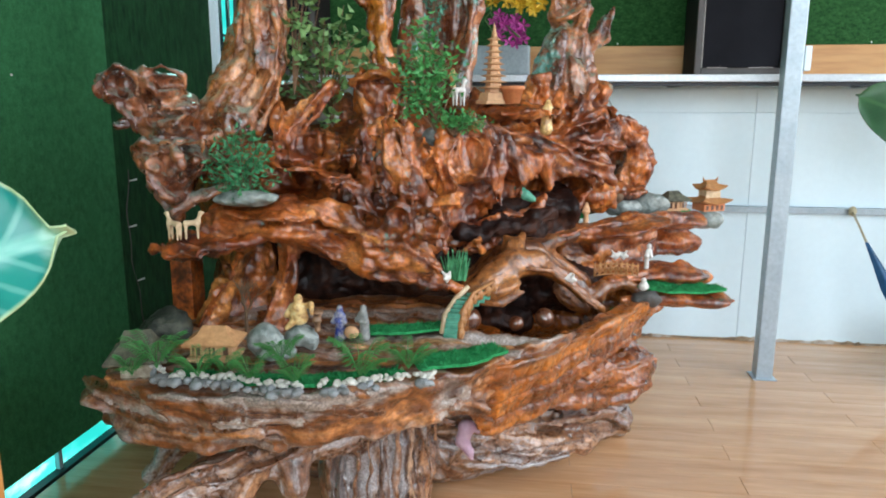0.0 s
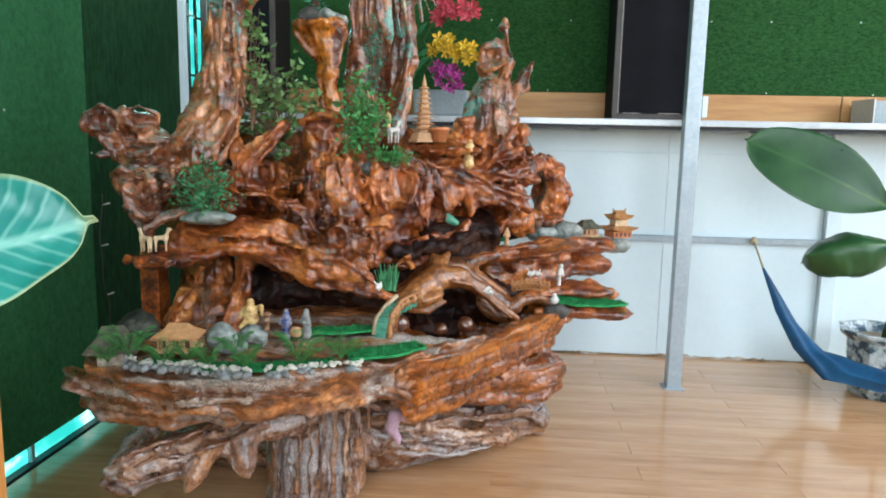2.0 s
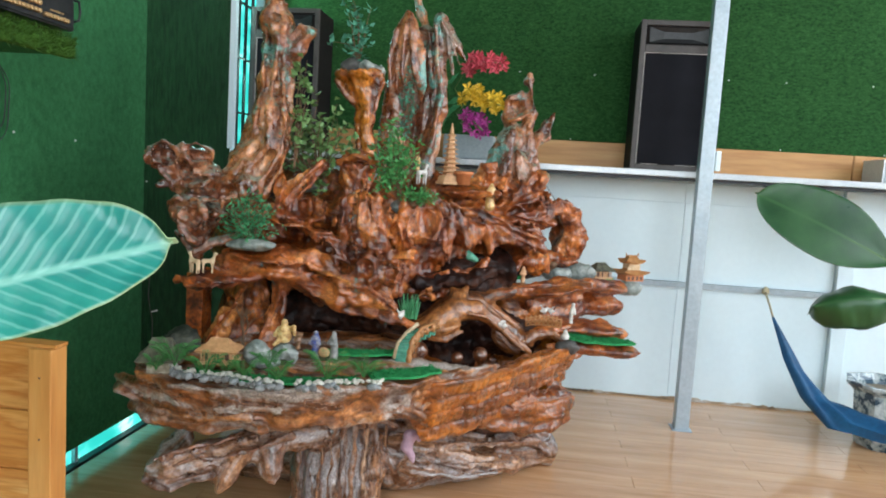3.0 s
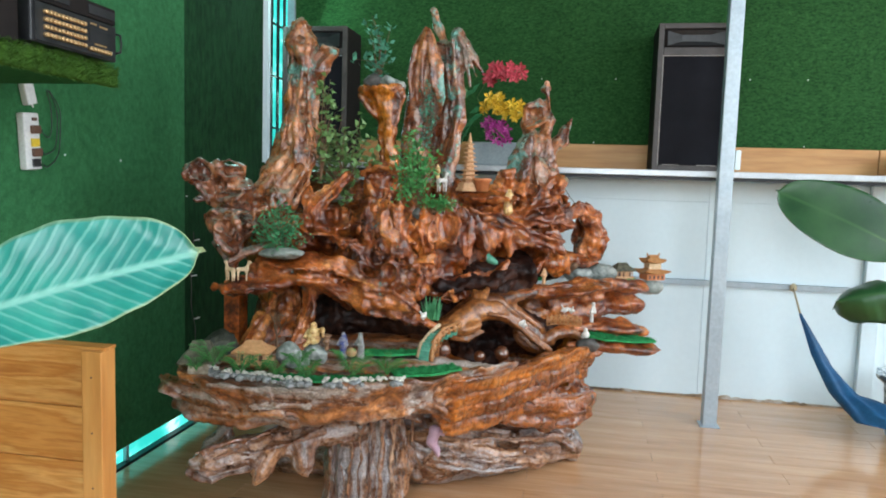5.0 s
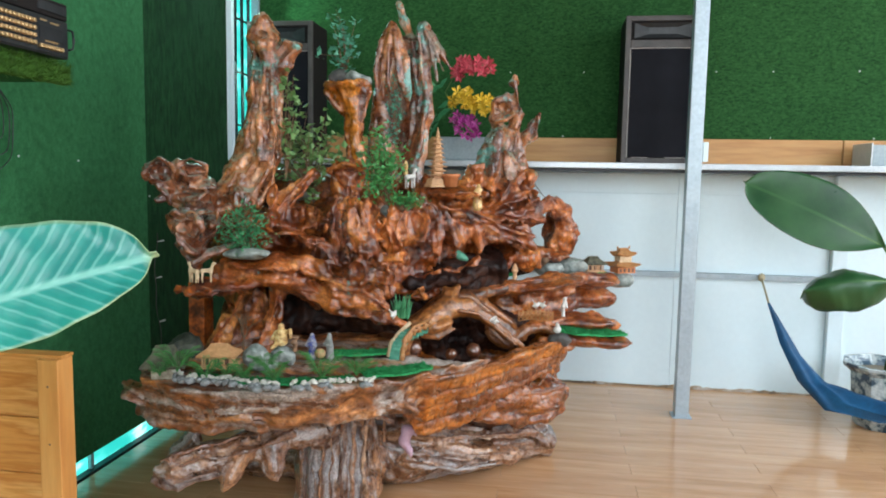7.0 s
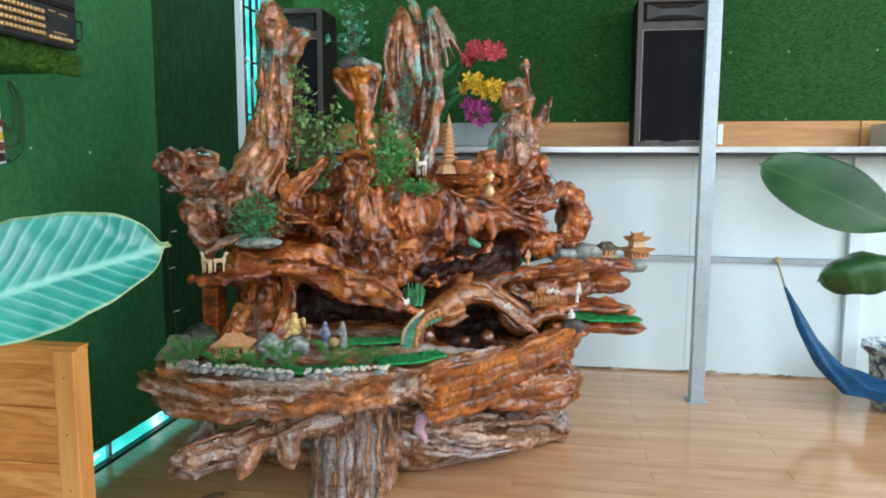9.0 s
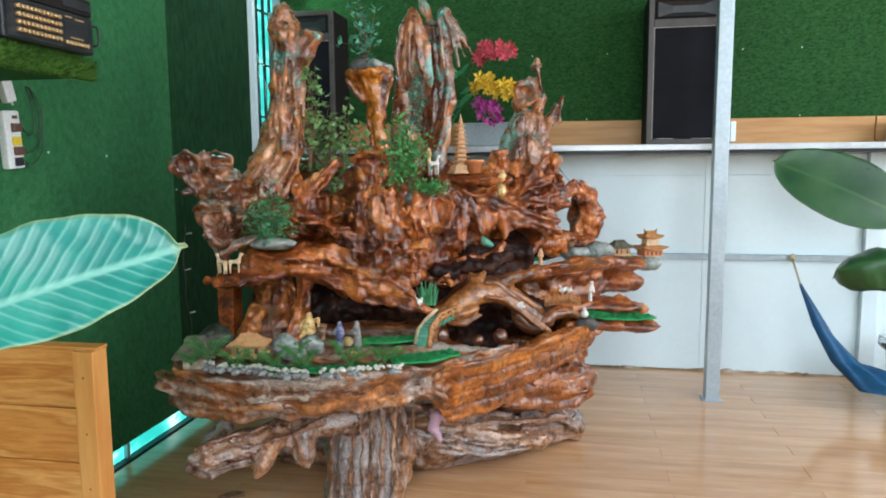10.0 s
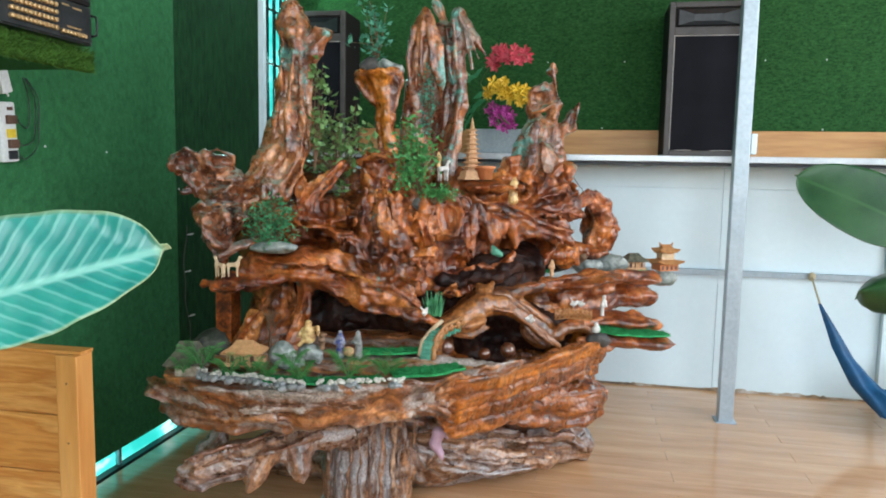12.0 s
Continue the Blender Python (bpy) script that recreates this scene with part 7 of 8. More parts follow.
wire = thing("fairy_light_wire", "thin black fairy-light wire hanging on the wall", "string lights")
bm = bmesh.new()
pts = [(-1.655, 3.16 - 0.03 * math.sin(k * 0.3) + 0.008 * math.sin(k * 1.3), 1.02 - 0.045 * k) for k in range(18)]
tube(bm, pts, 0.002, 5)
lead = part("wire", bm, CABINET_EDGE, wire)
for k in (1, 5, 10, 14):
    x, y, z = pts[k]
    bm = bmesh.new()
    tube(bm, [(x, y, z), (x + 0.015, y + 0.03, z + 0.004)], [0.002, 0.0045], 5)
    part("bulb", bm, WHITE_PLASTIC, wire, "clear tiny bulb")

# ---- pine bench ----
bench = thing("pine_bench", "orange pine plank bench end standing by the wall", "bench", at=pose(-1.66, 1.58, 0))
for k in range(5):
    bm = bmesh.new()
    box(bm, (0.002, 0.012, 0.002 + 0.16 * k), (0.57, 0.036, 0.002 + 0.16 * k + (0.157 if k < 4 else 0.17)), 0.003)
    part("plank", bm, PINE, bench)
bm = bmesh.new()
box(bm, (0.573, -0.018, 0.0), (0.636, 0.045, 0.813), 0.004)
part("post", bm, PINE_END, bench, "pale pine upright")
bm = bmesh.new()
box(bm, (0.002, 0.0, 0.813), (0.636, 0.05, 0.822), 0.002)
part("top_rail", bm, PINE, bench)
for z in (0.1, 0.26, 0.42, 0.58, 0.74):
    bm = bmesh.new()
    lathe(bm, [(0.003, 0.0), (0.003, 0.001)], 8)
    part("screw", bm, BROWN_PLASTIC, bench, at=pose(0.605, -0.0181, z, 90, 0, 0))


# ---- large-leaved plants ----
def big_leaf(name, parent, material, base, tip, width, normal, curl=0.12, droop=0.05, label="", folds=0.0, peak=0.485, lower=1.0, ripple=0.003):
    """A long oval blade from base to tip, with midrib and thickness."""
    base, tip, n = Vector(base), Vector(tip), Vector(normal).normalized()
    ax = tip - base
    length = ax.length
    ax.normalize()
    side = n.cross(ax).normalized()
    n = ax.cross(side).normalized()
    rows, cols = 46, 12
    verts, data, faces = [], [], []
    for i in range(rows + 1):
        s = 1 - (1 - i / rows) ** 1.7
        half = 0.5 * width * (math.sqrt(max(0.0, 1 - ((s - peak) / (0.98 - peak)) ** 2)) if s > peak else 1 - ((peak - s) / peak) ** (2 if peak < 0.6 else 1.25))
        half = max(half, 0.9 * width * (1 - s) if s > 0.9 else 0.0, 0.0008)
        c = base + ax * (s * length) + n * (droop * math.sin(math.pi * s))
        for j in range(-cols, cols + 1):
            w = j / cols
            lift = curl * width * w * w + ripple * math.sin(60 * s + 4 * abs(w)) * abs(w) + folds * math.sin(19 * s + 2 * w) * abs(w)
            verts.append(c + side * (half * w * (1.0 if w > 0 else lower)) + n * lift)
            data.append((s * length, abs(w) * half, max(abs(w) * (0.9 + 0.1 * s), s ** 2.5)))
    stride = 2 * cols + 1
    for i in range(rows):
        for j in range(2 * cols):
            a = i * stride + j
            faces.append((a, a + 1, a + stride + 1, a + stride))
    me = bpy.data.meshes.new(name)
    me.from_pydata([tuple(v) for v in verts], [], faces)
    at = me.attributes.new("grain", "FLOAT_VECTOR", "POINT")
    at.data.foreach_set("vector", [c for d in data for c in d])
    me.polygons.foreach_set("use_smooth", [True] * len(faces))
    blade = part("leaf", me, material, parent, label)
    thick = blade.modifiers.new("thickness", "SOLIDIFY")
    thick.thickness = 0.0016
    bm = bmesh.new()
    pts = [base + ax * (k / 10 * length * 0.97) + n * (droop * math.sin(math.pi * k / 10) - 0.003) for k in range(11)]
    tube(bm, pts, [0.007 * (1 - 0.08 * k) for k in range(11)], 6)
    part("midrib", bm, STEM, blade, "pale midrib")
    return blade


plant_west = thing("broad_leaf_plant", "tall potted plant with a broad blue-green ribbed leaf", "plant")
big_leaf("leaf", plant_west, TEAL_LEAF, (-1.1, 0.8, 0.925), (-0.435, 1.061, 1.17), 0.25, (0.32, -0.9, 0.5), curl=0.05, droop=0.035, peak=0.68, lower=0.76, folds=0.006, label="broad leaf with pale ribs, reflected blue-green skylight in its colour")
bm = bmesh.new()
tube(bm, [(-1.1, 0.8, 0.925), (-1.24, 0.73, 0.87), (-1.31, 0.68, 0.75), (-1.34, 0.66, 0.3)], [0.008, 0.01, 0.012, 0.016], 8)
part("stem", bm, STEM, plant_west)
bm = bmesh.new()
lathe(bm, [(0.11, 0.0), (0.15, 0.26), (0.165, 0.27), (0.165, 0.3), (0.14, 0.3), (0.135, 0.27)], 20, (-1.34, 0.66, 0))
part("pot", bm, CLAY, plant_west, "plain clay pot")

plant_east = thing("banana_plant", "dark green banana plant with broad leaves in a ceramic pot", "plant")
big_leaf("leaf", plant_east, DARK_LEAF, (1.933, 3.700, 1.007), (1.278, 3.850, 1.320), 0.35, (-0.1, -0.95, 0.35), curl=0.05, droop=0.03, label="broad dark green leaf", ripple=0.0008)
big_leaf("leaf", plant_east, DARK_LEAF, (1.994, 3.680, 0.840), (1.573, 3.730, 0.769), 0.23, (0.1, -0.8, 0.5), curl=-0.5, droop=0.06, label="curled dark green leaf", folds=0.012)
big_leaf("leaf", plant_east, DARK_LEAF, (2.1, 3.75, 0.95), (1.99, 3.6, 1.6), 0.22, (-0.6, -0.8, 0.1), curl=0.08, droop=0.05, label="upright dark green leaf")
bm = bmesh.new()
for tip in ((1.933, 3.700, 1.007), (1.994, 3.680, 0.840), (2.1, 3.75, 0.95)):
    tube(bm, [(2.12, 3.98, 0.3), (2.12, 3.92, 0.6), (2.1, 3.8, 0.8), tip], [0.022, 0.016, 0.011, 0.008], 7)
part("stem", bm, STEM, plant_east)
pot = thing("ceramic_pot", "blue and white glazed ceramic flower pot on the floor", "pot", at=pose(2.12, 3.99, 0))
bm = bmesh.new()
lathe(bm, [(0.14, 0.0), (0.155, 0.02), (0.165, 0.05), (0.185, 0.3), (0.225, 0.335), (0.228, 0.35), (0.2, 0.35), (0.18, 0.32), (0.17, 0.28)], 8, sharp=True)
part("body", bm, CERAMIC, pot)
bm = bmesh.new()
lathe(bm, [(0.165, 0.27), (0.16, 0.3)], 12)
part("soil", bm, EARTH, pot, "brown soil")

# ---- hammock ----
hammock = thing("hammock", "slack blue nylon hammock tied to the wall rail", "hammock")
lower = [(1.542, 4.2, 0.62), (1.585, 4.07, 0.41), (1.655, 3.96, 0.245), (1.75, 3.82, 0.115), (1.95, 3.66, 0.12), (2.3, 3.5, 0.19), (2.7, 3.2, 0.33), (3.0, 3.1, 0.62)]
upper = [(1.556, 4.2, 0.622), (1.69, 4.05, 0.36), (1.79, 3.93, 0.24), (1.9, 3.8, 0.215), (2.02, 3.7, 0.22), (2.3, 3.6, 0.29), (2.7, 3.3, 0.42), (3.01, 3.1, 0.63)]
bm = bmesh.new()
grid = []
for i in range(43):
    f = i / 42 * 7
    k = min(int(f), 6)
    u = f - k
    a, b = Vector(lower[k]).lerp(Vector(lower[k + 1]), u), Vector(upper[k]).lerp(Vector(upper[k + 1]), u)
    row = []
    for j in range(13):
        w = j / 12
        p = a.lerp(b, w)
        amp_ = min(1, 3 * min(i, 42 - i) / 42)
        p += Vector((0.0, -0.05 * math.sin(math.pi * w) + 0.012 * math.sin(9 * w + 0.25 * i), 0.01 * math.sin(14 * w + 0.4 * i))) * amp_
        row.append(bm.verts.new(p))
    grid.append(row)
for i in range(42):
    for j in range(12):
        bm.faces.new((grid[i][j], grid[i][j + 1], grid[i + 1][j + 1], grid[i + 1][j])).smooth = True
cloth = part("cloth", bm, BLUE_CLOTH, hammock, "dark blue nylon cloth")
cloth.modifiers.new("thickness", "SOLIDIFY").thickness = 0.002
for name, pts in (("rope", [(1.55, 4.2, 0.62), (1.56, 4.32, 0.68), (1.575, NORTH - 0.04, 0.74)]), ("rope", [(3.0, 3.1, 0.62), (3.5, 2.95, 0.9), (4.18, 2.8, 1.2)])):
    bm = bmesh.new()
    tube(bm, pts, 0.006, 6)
    part(name, bm, ROPE, hammock, "pale cord")
bm = bmesh.new()
bmesh.ops.create_icosphere(bm, subdivisions=2, radius=0.02, matrix=pose(1.575, NORTH - 0.05, 0.738) @ Matrix.Diagonal((1.1, 0.8, 1.3, 1)))
part("knot", bm, ROPE, hammock, "pale knotted cord")

scrap = thing("fallen_leaf", "small curled dry brown leaf lying on the floor", "leaf", at=pose(-1.053, 2.366, 0.0, 0, 0, 20))
bm = bmesh.new()
rows = []
for i in range(9):
    s = i / 8
    half = 0.025 * math.sin(math.pi * min(max(s, 0.04), 0.96))
    rows.append([bm.verts.new((0.1 * (s - 0.5), half * w, 0.004 + 0.018 * w * w + 0.01 * s * s)) for w in (-1, -0.5, 0, 0.5, 1)])
for a, b in zip(rows, rows[1:]):
    for j in range(4):
        bm.faces.new((a[j], a[j + 1], b[j + 1], b[j])).smooth = True
blade = part("blade", bm, TWIG, scrap)
blade.modifiers.new("thickness", "SOLIDIFY").thickness = 0.0015

# ---- the landscape's buildings, figurines, stones and plants ----
def gable_roof(bm, w, d, h, lift, over):
    """A hipped roof with upturned corners."""
    e = [(-w / 2 - over, -d / 2 - over), (w / 2 + over, -d / 2 - over), (w / 2 + over, d / 2 + over), (-w / 2 - over, d / 2 + over)]
    eave = []
    for i in range(4):
        a, b = e[i], e[(i + 1) % 4]
        for k in range(4):
            f = k / 4
            up = lift * (2 * f - 1) ** 2
            eave.append(bm.verts.new((a[0] + (b[0] - a[0]) * f, a[1] + (b[1] - a[1]) * f, up)))
    under = [bm.verts.new((v.co.x * 0.97, v.co.y * 0.97, v.co.z - 0.006)) for v in eave]
    mid = [bm.verts.new((v.co.x * 0.55, v.co.y * 0.45, h * 0.55)) for v in eave]
    top = [bm.verts.new((v.co.x * 0.42, v.co.y * 0.06, h)) for v in eave]
    for a, b in ((under, eave), (eave, mid), (mid, top)):
        for k in range(16):
            bm.faces.new((a[k], a[(k + 1) % 16], b[(k + 1) % 16], b[k]))
    bm.faces.new(top)
    bm.faces.new(under[::-1])


def little_house(name, label, at, w, d, h, roof_h, wall, roof, over=0.015, lift=0.0, posts=True):
    ob = thing(name, label, "model house", at=at)
    bm = bmesh.new()
    box(bm, (-w / 2 - 0.006, -d / 2 - 0.006, -0.006), (w / 2 + 0.006, d / 2 + 0.006, 0.006), 0.002)
    part("base", bm, wall, ob)
    bm = bmesh.new()
    box(bm, (-w * 0.42, -d * 0.4, 0.0065), (w * 0.42, d * 0.4, h), 0.001)
    part("wall", bm, wall, ob)
    if posts:
        for k in range(5):
            x = -w / 2 + 0.004 + k * (w - 0.008) / 4
            block("post", (x - 0.002, -d / 2, 0.0065), (x + 0.002, -d / 2 + 0.004, h), wall, ob)
        for k in range(3):
            x = -w * 0.3 + k * w * 0.3
            block("doorway", (x - 0.007, -d * 0.4 - 0.0012, 0.008), (x + 0.007, -d * 0.4 - 0.0004, h * 0.85), BROWN_PLASTIC, ob, "dark opening")
    bm = bmesh.new()
    gable_roof(bm, w, d, roof_h, lift, over)
    part("roof", bm, roof, ob, at=pose(0, 0, h + 0.0065))
    return ob


little_house("stone_hut", "small tan brick hut with a grey-brown hipped roof among ferns", pose(-1.000, 2.060, 0.627, 0, 0, 20), 0.095, 0.08, 0.046, 0.062, HUT_WALL, ROOF_GREY, 0.024, posts=False)
little_house("stilt_hut", "small tan clay hut with verandah posts and straw roof", pose(-0.829, 2.11, 0.67, 0, 0, 8), 0.105, 0.07, 0.034, 0.034, TAN_CLAY, THATCH, 0.014)
little_house("lake_house", "tiny house with dark green roof on the ledge", pose(0.494, 3.53, 0.858, 0, 0, 25), 0.09, 0.07, 0.035, 0.034, TAN_CLAY, ROOF_GREY, 0.014)

temple = thing("tiered_temple", "small orange glazed temple with two upturned roofs on a ledge", "model temple", at=pose(0.648, 3.58, 0.85, 0, 0, 25))
bm = bmesh.new()
box(bm, (-0.05, -0.04, 0), (0.05, 0.04, 0.03), 0.002)
part("lower_storey", bm, CLAY, temple)
bm = bmesh.new()
gable_roof(bm, 0.11, 0.09, 0.032, 0.014, 0.016)
part("lower_roof", bm, ORANGE_TILE, temple, at=pose(0, 0, 0.036))
bm = bmesh.new()
box(bm, (-0.034, -0.026, 0.05), (0.034, 0.026, 0.085), 0.002)
part("upper_storey", bm, CREAM, temple)
bm = bmesh.new()
gable_roof(bm, 0.08, 0.06, 0.036, 0.016, 0.014)
part("upper_roof", bm, ORANGE_TILE, temple, at=pose(0, 0, 0.09))
for x in (-0.035, -0.012, 0.012, 0.035):
    block("window", (x - 0.006, -0.0415, 0.006), (x + 0.006, -0.0402, 0.024), BROWN_PLASTIC, temple, "dark opening")
for x in (-0.03, 0.03):
    bm = bmesh.new()
    tube(bm, [(x, 0, 0.122), (x * 1.2, 0, 0.136)], [0.006, 0.002], 5)
    part("finial", bm, ORANGE_TILE, temple)

# nine-storey tower
tower = thing("pagoda_tower", "tan clay nine-storey pagoda tower on a wooden ledge", "model pagoda", at=pose(-0.205, 2.85, 1.277, 0, 0, 12))
bm = bmesh.new()
lathe(bm, [(0.055, 0), (0.055, 0.01), (0.048, 0.012), (0.042, 0.034), (0.033, 0.036)], 6, sharp=True)
part("base", bm, TAN_CLAY, tower)
for k in range(9):
    z, r = 0.036 + 0.0185 * k, 0.041 - 0.0028 * k
    bm = bmesh.new()
    lathe(bm, [(r * 0.68, 0), (r * 0.66, 0.0105), (r * 1.12, 0.0118), (r * 1.16, 0.0135), (r * 0.7, 0.0183)], 6, sharp=True)
    part("storey", bm, TAN_CLAY, tower, at=pose(0, 0, z))
bm = bmesh.new()
lathe(bm, [(0.01, 0.203), (0.008, 0.215), (0.0035, 0.235), (0.001, 0.248)], 6)
part("spire", bm, TAN_CLAY, tower)
clay_pot = thing("flower_pot", "small empty terracotta flower pot beside the tower", "flower pot", at=pose(-0.144, 2.83, 1.278) @ Matrix.Scale(1.05, 4))
bm = bmesh.new()
lathe(bm, [(0.024, 0), (0.032, 0.04), (0.037, 0.041), (0.038, 0.052), (0.033, 0.052), (0.03, 0.042)], 16)
part("body", bm, CLAY, clay_pot)


# ---- figurines, each one plain mesh ----
def figurine(name, label, category, at, pieces, material, seed=5, step=0.003):
    me = small_solid(pieces, step=step, seed=seed)
    me.materials.append(material)
    ob = new(name, me)
    ob.matrix_basis = at
    return tagged(ob, label, category)


def standing(h, stout=1.0, lean=0.0):
    r = 0.16 * h * stout
    return [("limb", (0, 0, 0.02 * h, r), (0, 0, 0.45 * h, r * 0.75), (lean * h, 0, 0.72 * h, r * 0.72)),
            ("lump", (lean * h, 0, 0.89 * h), (0.095 * h, 0.095 * h, 0.11 * h)),
            ("limb", (lean * h - r * 0.7, -0.02 * h, 0.7 * h, 0.055 * h), (lean * h - r * 1.1, -0.1 * h, 0.5 * h, 0.05 * h), (-0.02 * h, -0.17 * h, 0.52 * h, 0.04 * h)),
            ("limb", (lean * h + r * 0.7, -0.02 * h, 0.7 * h, 0.055 * h), (lean * h + r * 1.1, -0.08 * h, 0.48 * h, 0.05 * h))]


def four_legged(h, length, neck):
    return [("limb", (-length / 2, 0, 0.55 * h, 0.1 * h), (length / 2, 0, 0.56 * h, 0.1 * h)),
            ("limb", (length / 2, 0, 0.58 * h, 0.08 * h), (length / 2 + neck * 0.5, 0, 0.9 * h, 0.055 * h), (length / 2 + neck, 0, 0.9 * h, 0.035 * h)),
            *[("limb", (x, y, 0.5 * h, 0.055 * h), (x, y, 0.0, 0.035 * h)) for x in (-length / 2, length / 2) for y in (-0.07 * h, 0.07 * h)]]


figurine("seated_sage_statue", "golden glazed laughing sage statue on a stone", "statue", pose(-0.66, 2.24, 0.715, 0, 0, 0) @ Matrix.Scale(0.85, 4),
         [("lump", (0, 0, 0.025), (0.03, 0.024, 0.028)), ("lump", (0, -0.004, 0.05), (0.024, 0.02, 0.022)), ("lump", (0, 0, 0.08), (0.014, 0.014, 0.015)), ("limb", (-0.022, 0, 0.055, 0.009), (-0.036, -0.01, 0.03, 0.008)), ("limb", (0.02, 0, 0.058, 0.009), (0.04, -0.005, 0.066, 0.008), (0.045, -0.01, 0.04, 0.007)), ("limb", (-0.015, -0.018, 0.01, 0.01), (-0.03, -0.025, -0.005, 0.008))], GOLD_GLAZE)
figurine("blue_robed_statue", "small statue in a blue glazed robe with white head", "statue", pose(-0.574, 2.32, 0.658), standing(0.09, 1.1), BLUE_GLAZE)
figurine("grey_robed_statue", "small mottled grey glazed robed statue", "statue", pose(-0.508, 2.325, 0.66, 0, 0, -30), standing(0.09, 1.05, -0.04), GREY_GLAZE)
figurine("stone_stool", "tiny tan clay table between two statues", "model table", pose(-0.54, 2.31, 0.66), [("lump", (0, 0, 0.016), (0.02, 0.014, 0.018))], TAN_CLAY)
deer = figurine("deer_figurine", "cream deer figurine standing on the wooden ledge", "figurine", pose(-1.0, 2.27, 0.924, 0, 0, 160), four_legged(0.075, 0.03, 0.018), CREAM)
tagged(deer, group="pair of deer")
copy_thing(deer, pose(-0.962, 2.29, 0.924, 0, 0, 20))
horse = figurine("horse_figurine", "white glazed horse figurine with a yellow rider", "figurine", pose(-0.308, 2.78, 1.272, 0, 0, 65), four_legged(0.085, 0.045, 0.026), WHITE_GLAZE)
figurine("rider_figurine", "small yellow glazed rider on the white horse", "figurine", pose(-0.325, 2.77, 1.33), standing(0.055), GOLD_GLAZE)
figurine("monk_statue", "yellow glazed robed monk statue on the slope", "statue", pose(-0.035, 2.87, 1.196, 0, 0, 20), standing(0.096, 1.35, 0.05), GOLD_GLAZE)
figurine("robed_statue", "small pale orange robed statue on the ledge", "statue", pose(0.12, 3.12, 0.864), standing(0.07, 0.9), TAN_CLAY)
figurine("white_statue", "slender white glazed statue on the lower ledge", "statue", pose(0.345, 3.14, 0.69), standing(0.095, 0.6, 0.06), WHITE_GLAZE)
figurine("fishing_statue", "seated cream fisherman statue on the lower ledge", "statue", pose(0.49, 3.22, 0.64), [("lump", (0, 0, 0.025), (0.022, 0.02, 0.025)), ("lump", (0, 0, 0.058), (0.012, 0.012, 0.014)), ("limb", (0, 0, 0.04, 0.008), (-0.035, -0.01, 0.05, 0.006)), ("limb", (0.01, 0, 0.01, 0.009), (0.0, -0.02, -0.015, 0.007))], CREAM)
figurine("pink_doll_statue", "faded mauve plaster figurine leaning on the stump", "statue", pose(-0.24, 2.44, 0.266, 0, 0, 0) @ Matrix.Diagonal((0.82, 0.9, 0.92, 1)), [("lump", (0.0, 0, 0.105), (0.03, 0.022, 0.024)), ("limb", (0.0, 0, 0.1, 0.026), (-0.015, 0, 0.06, 0.024), (0.012, 0, 0.02, 0.014), (0.018, 0, 0.0, 0.007)), ("limb", (0.02, 0, 0.11, 0.01), (0.04, 0, 0.09, 0.007))], PINK_CLOTH)
bird = figurine("white_bird_figurine", "tiny white bird figurine with raised wings", "figurine", pose(-0.09, 2.87, 0.86), [("limb", (-0.012, 0, 0.012, 0.005), (0.006, 0, 0.014, 0.008), (0.018, 0, 0.026, 0.004)), ("limb", (0, 0, 0.016, 0.005), (-0.01, 0.012, 0.034, 0.003)), ("limb", (0, 0, 0, 0.003), (0, 0, 0.014, 0.004))], WHITE_GLAZE, step=0.003)
tagged(bird, group="white birds")
copies(bird, [pose(0.045, 2.77, 0.722, 0, 0, 40), pose(0.06, 2.77, 0.718, 0, 0, 160), pose(0.22, 3.04, 0.742, 0, 0, 20), pose(0.252, 3.05, 0.742, 0, 0, 170), pose(-0.3, 2.44, 0.79, 0, 0, 70)])
figurine("white_water_statue", "small white seated statue on a grey stone", "statue", pose(0.318, 3.0, 0.645), [("lump", (0, 0, 0.014), (0.018, 0.014, 0.016)), ("lump", (0, 0, 0.036), (0.009, 0.009, 0.01))], WHITE_GLAZE)


figurine("hatted_statue", "small brown glazed statue with a wide hat beside the sage", "statue", pose(-0.614, 2.250, 0.699), standing(0.05, 1.1) + [("lump", (0, 0, 0.047), (0.017, 0.017, 0.006))], BROWN_GLAZE)
figurine("orange_jar", "tiny orange glazed jar on the ledge", "model jar", pose(0.262, 3.340, 0.854), [("lump", (0, 0, 0.01), (0.014, 0.012, 0.012)), ("lump", (0, 0, 0.022), (0.006, 0.006, 0.006))], CLAY)
guy = thing("thin_wire", "thin dark wire strung from the horn to the root ring", "wire")
bm = bmesh.new()
tube(bm, [(0.189, 3.280, 1.304), (0.219, 3.330, 1.259), (0.254, 3.450, 1.215)], 0.0018, 5)
part("strand", bm, BLACK_PLASTIC, guy)


# ---- stones ----
def stone(name, label, at, radii, material, seed):
    rng = random.Random(seed)
    pieces = [("lump", (0, 0, 0), radii)]
    for k in range(4):
        pieces.append(("lump", (rng.uniform(-0.6, 0.6) * radii[0], rng.uniform(-0.4, 0.4) * radii[1], rng.uniform(-0.5, 0.45) * radii[2]), tuple(rng.uniform(0.45, 0.7) * r for r in radii)))
    me = small_solid(pieces, step=max(min(radii) / 7, 0.004), blend_by=0.012, lumps=0.1 * min(radii), seed=seed, warp=(0.25 * min(radii), 1.2 * min(radii)), scallop=(0.35 * min(radii), 1.1 * min(radii)))
    me.materials.append(material)
    ob = new(name, me)
    ob.matrix_basis = at
    return tagged(ob, label, "stone")


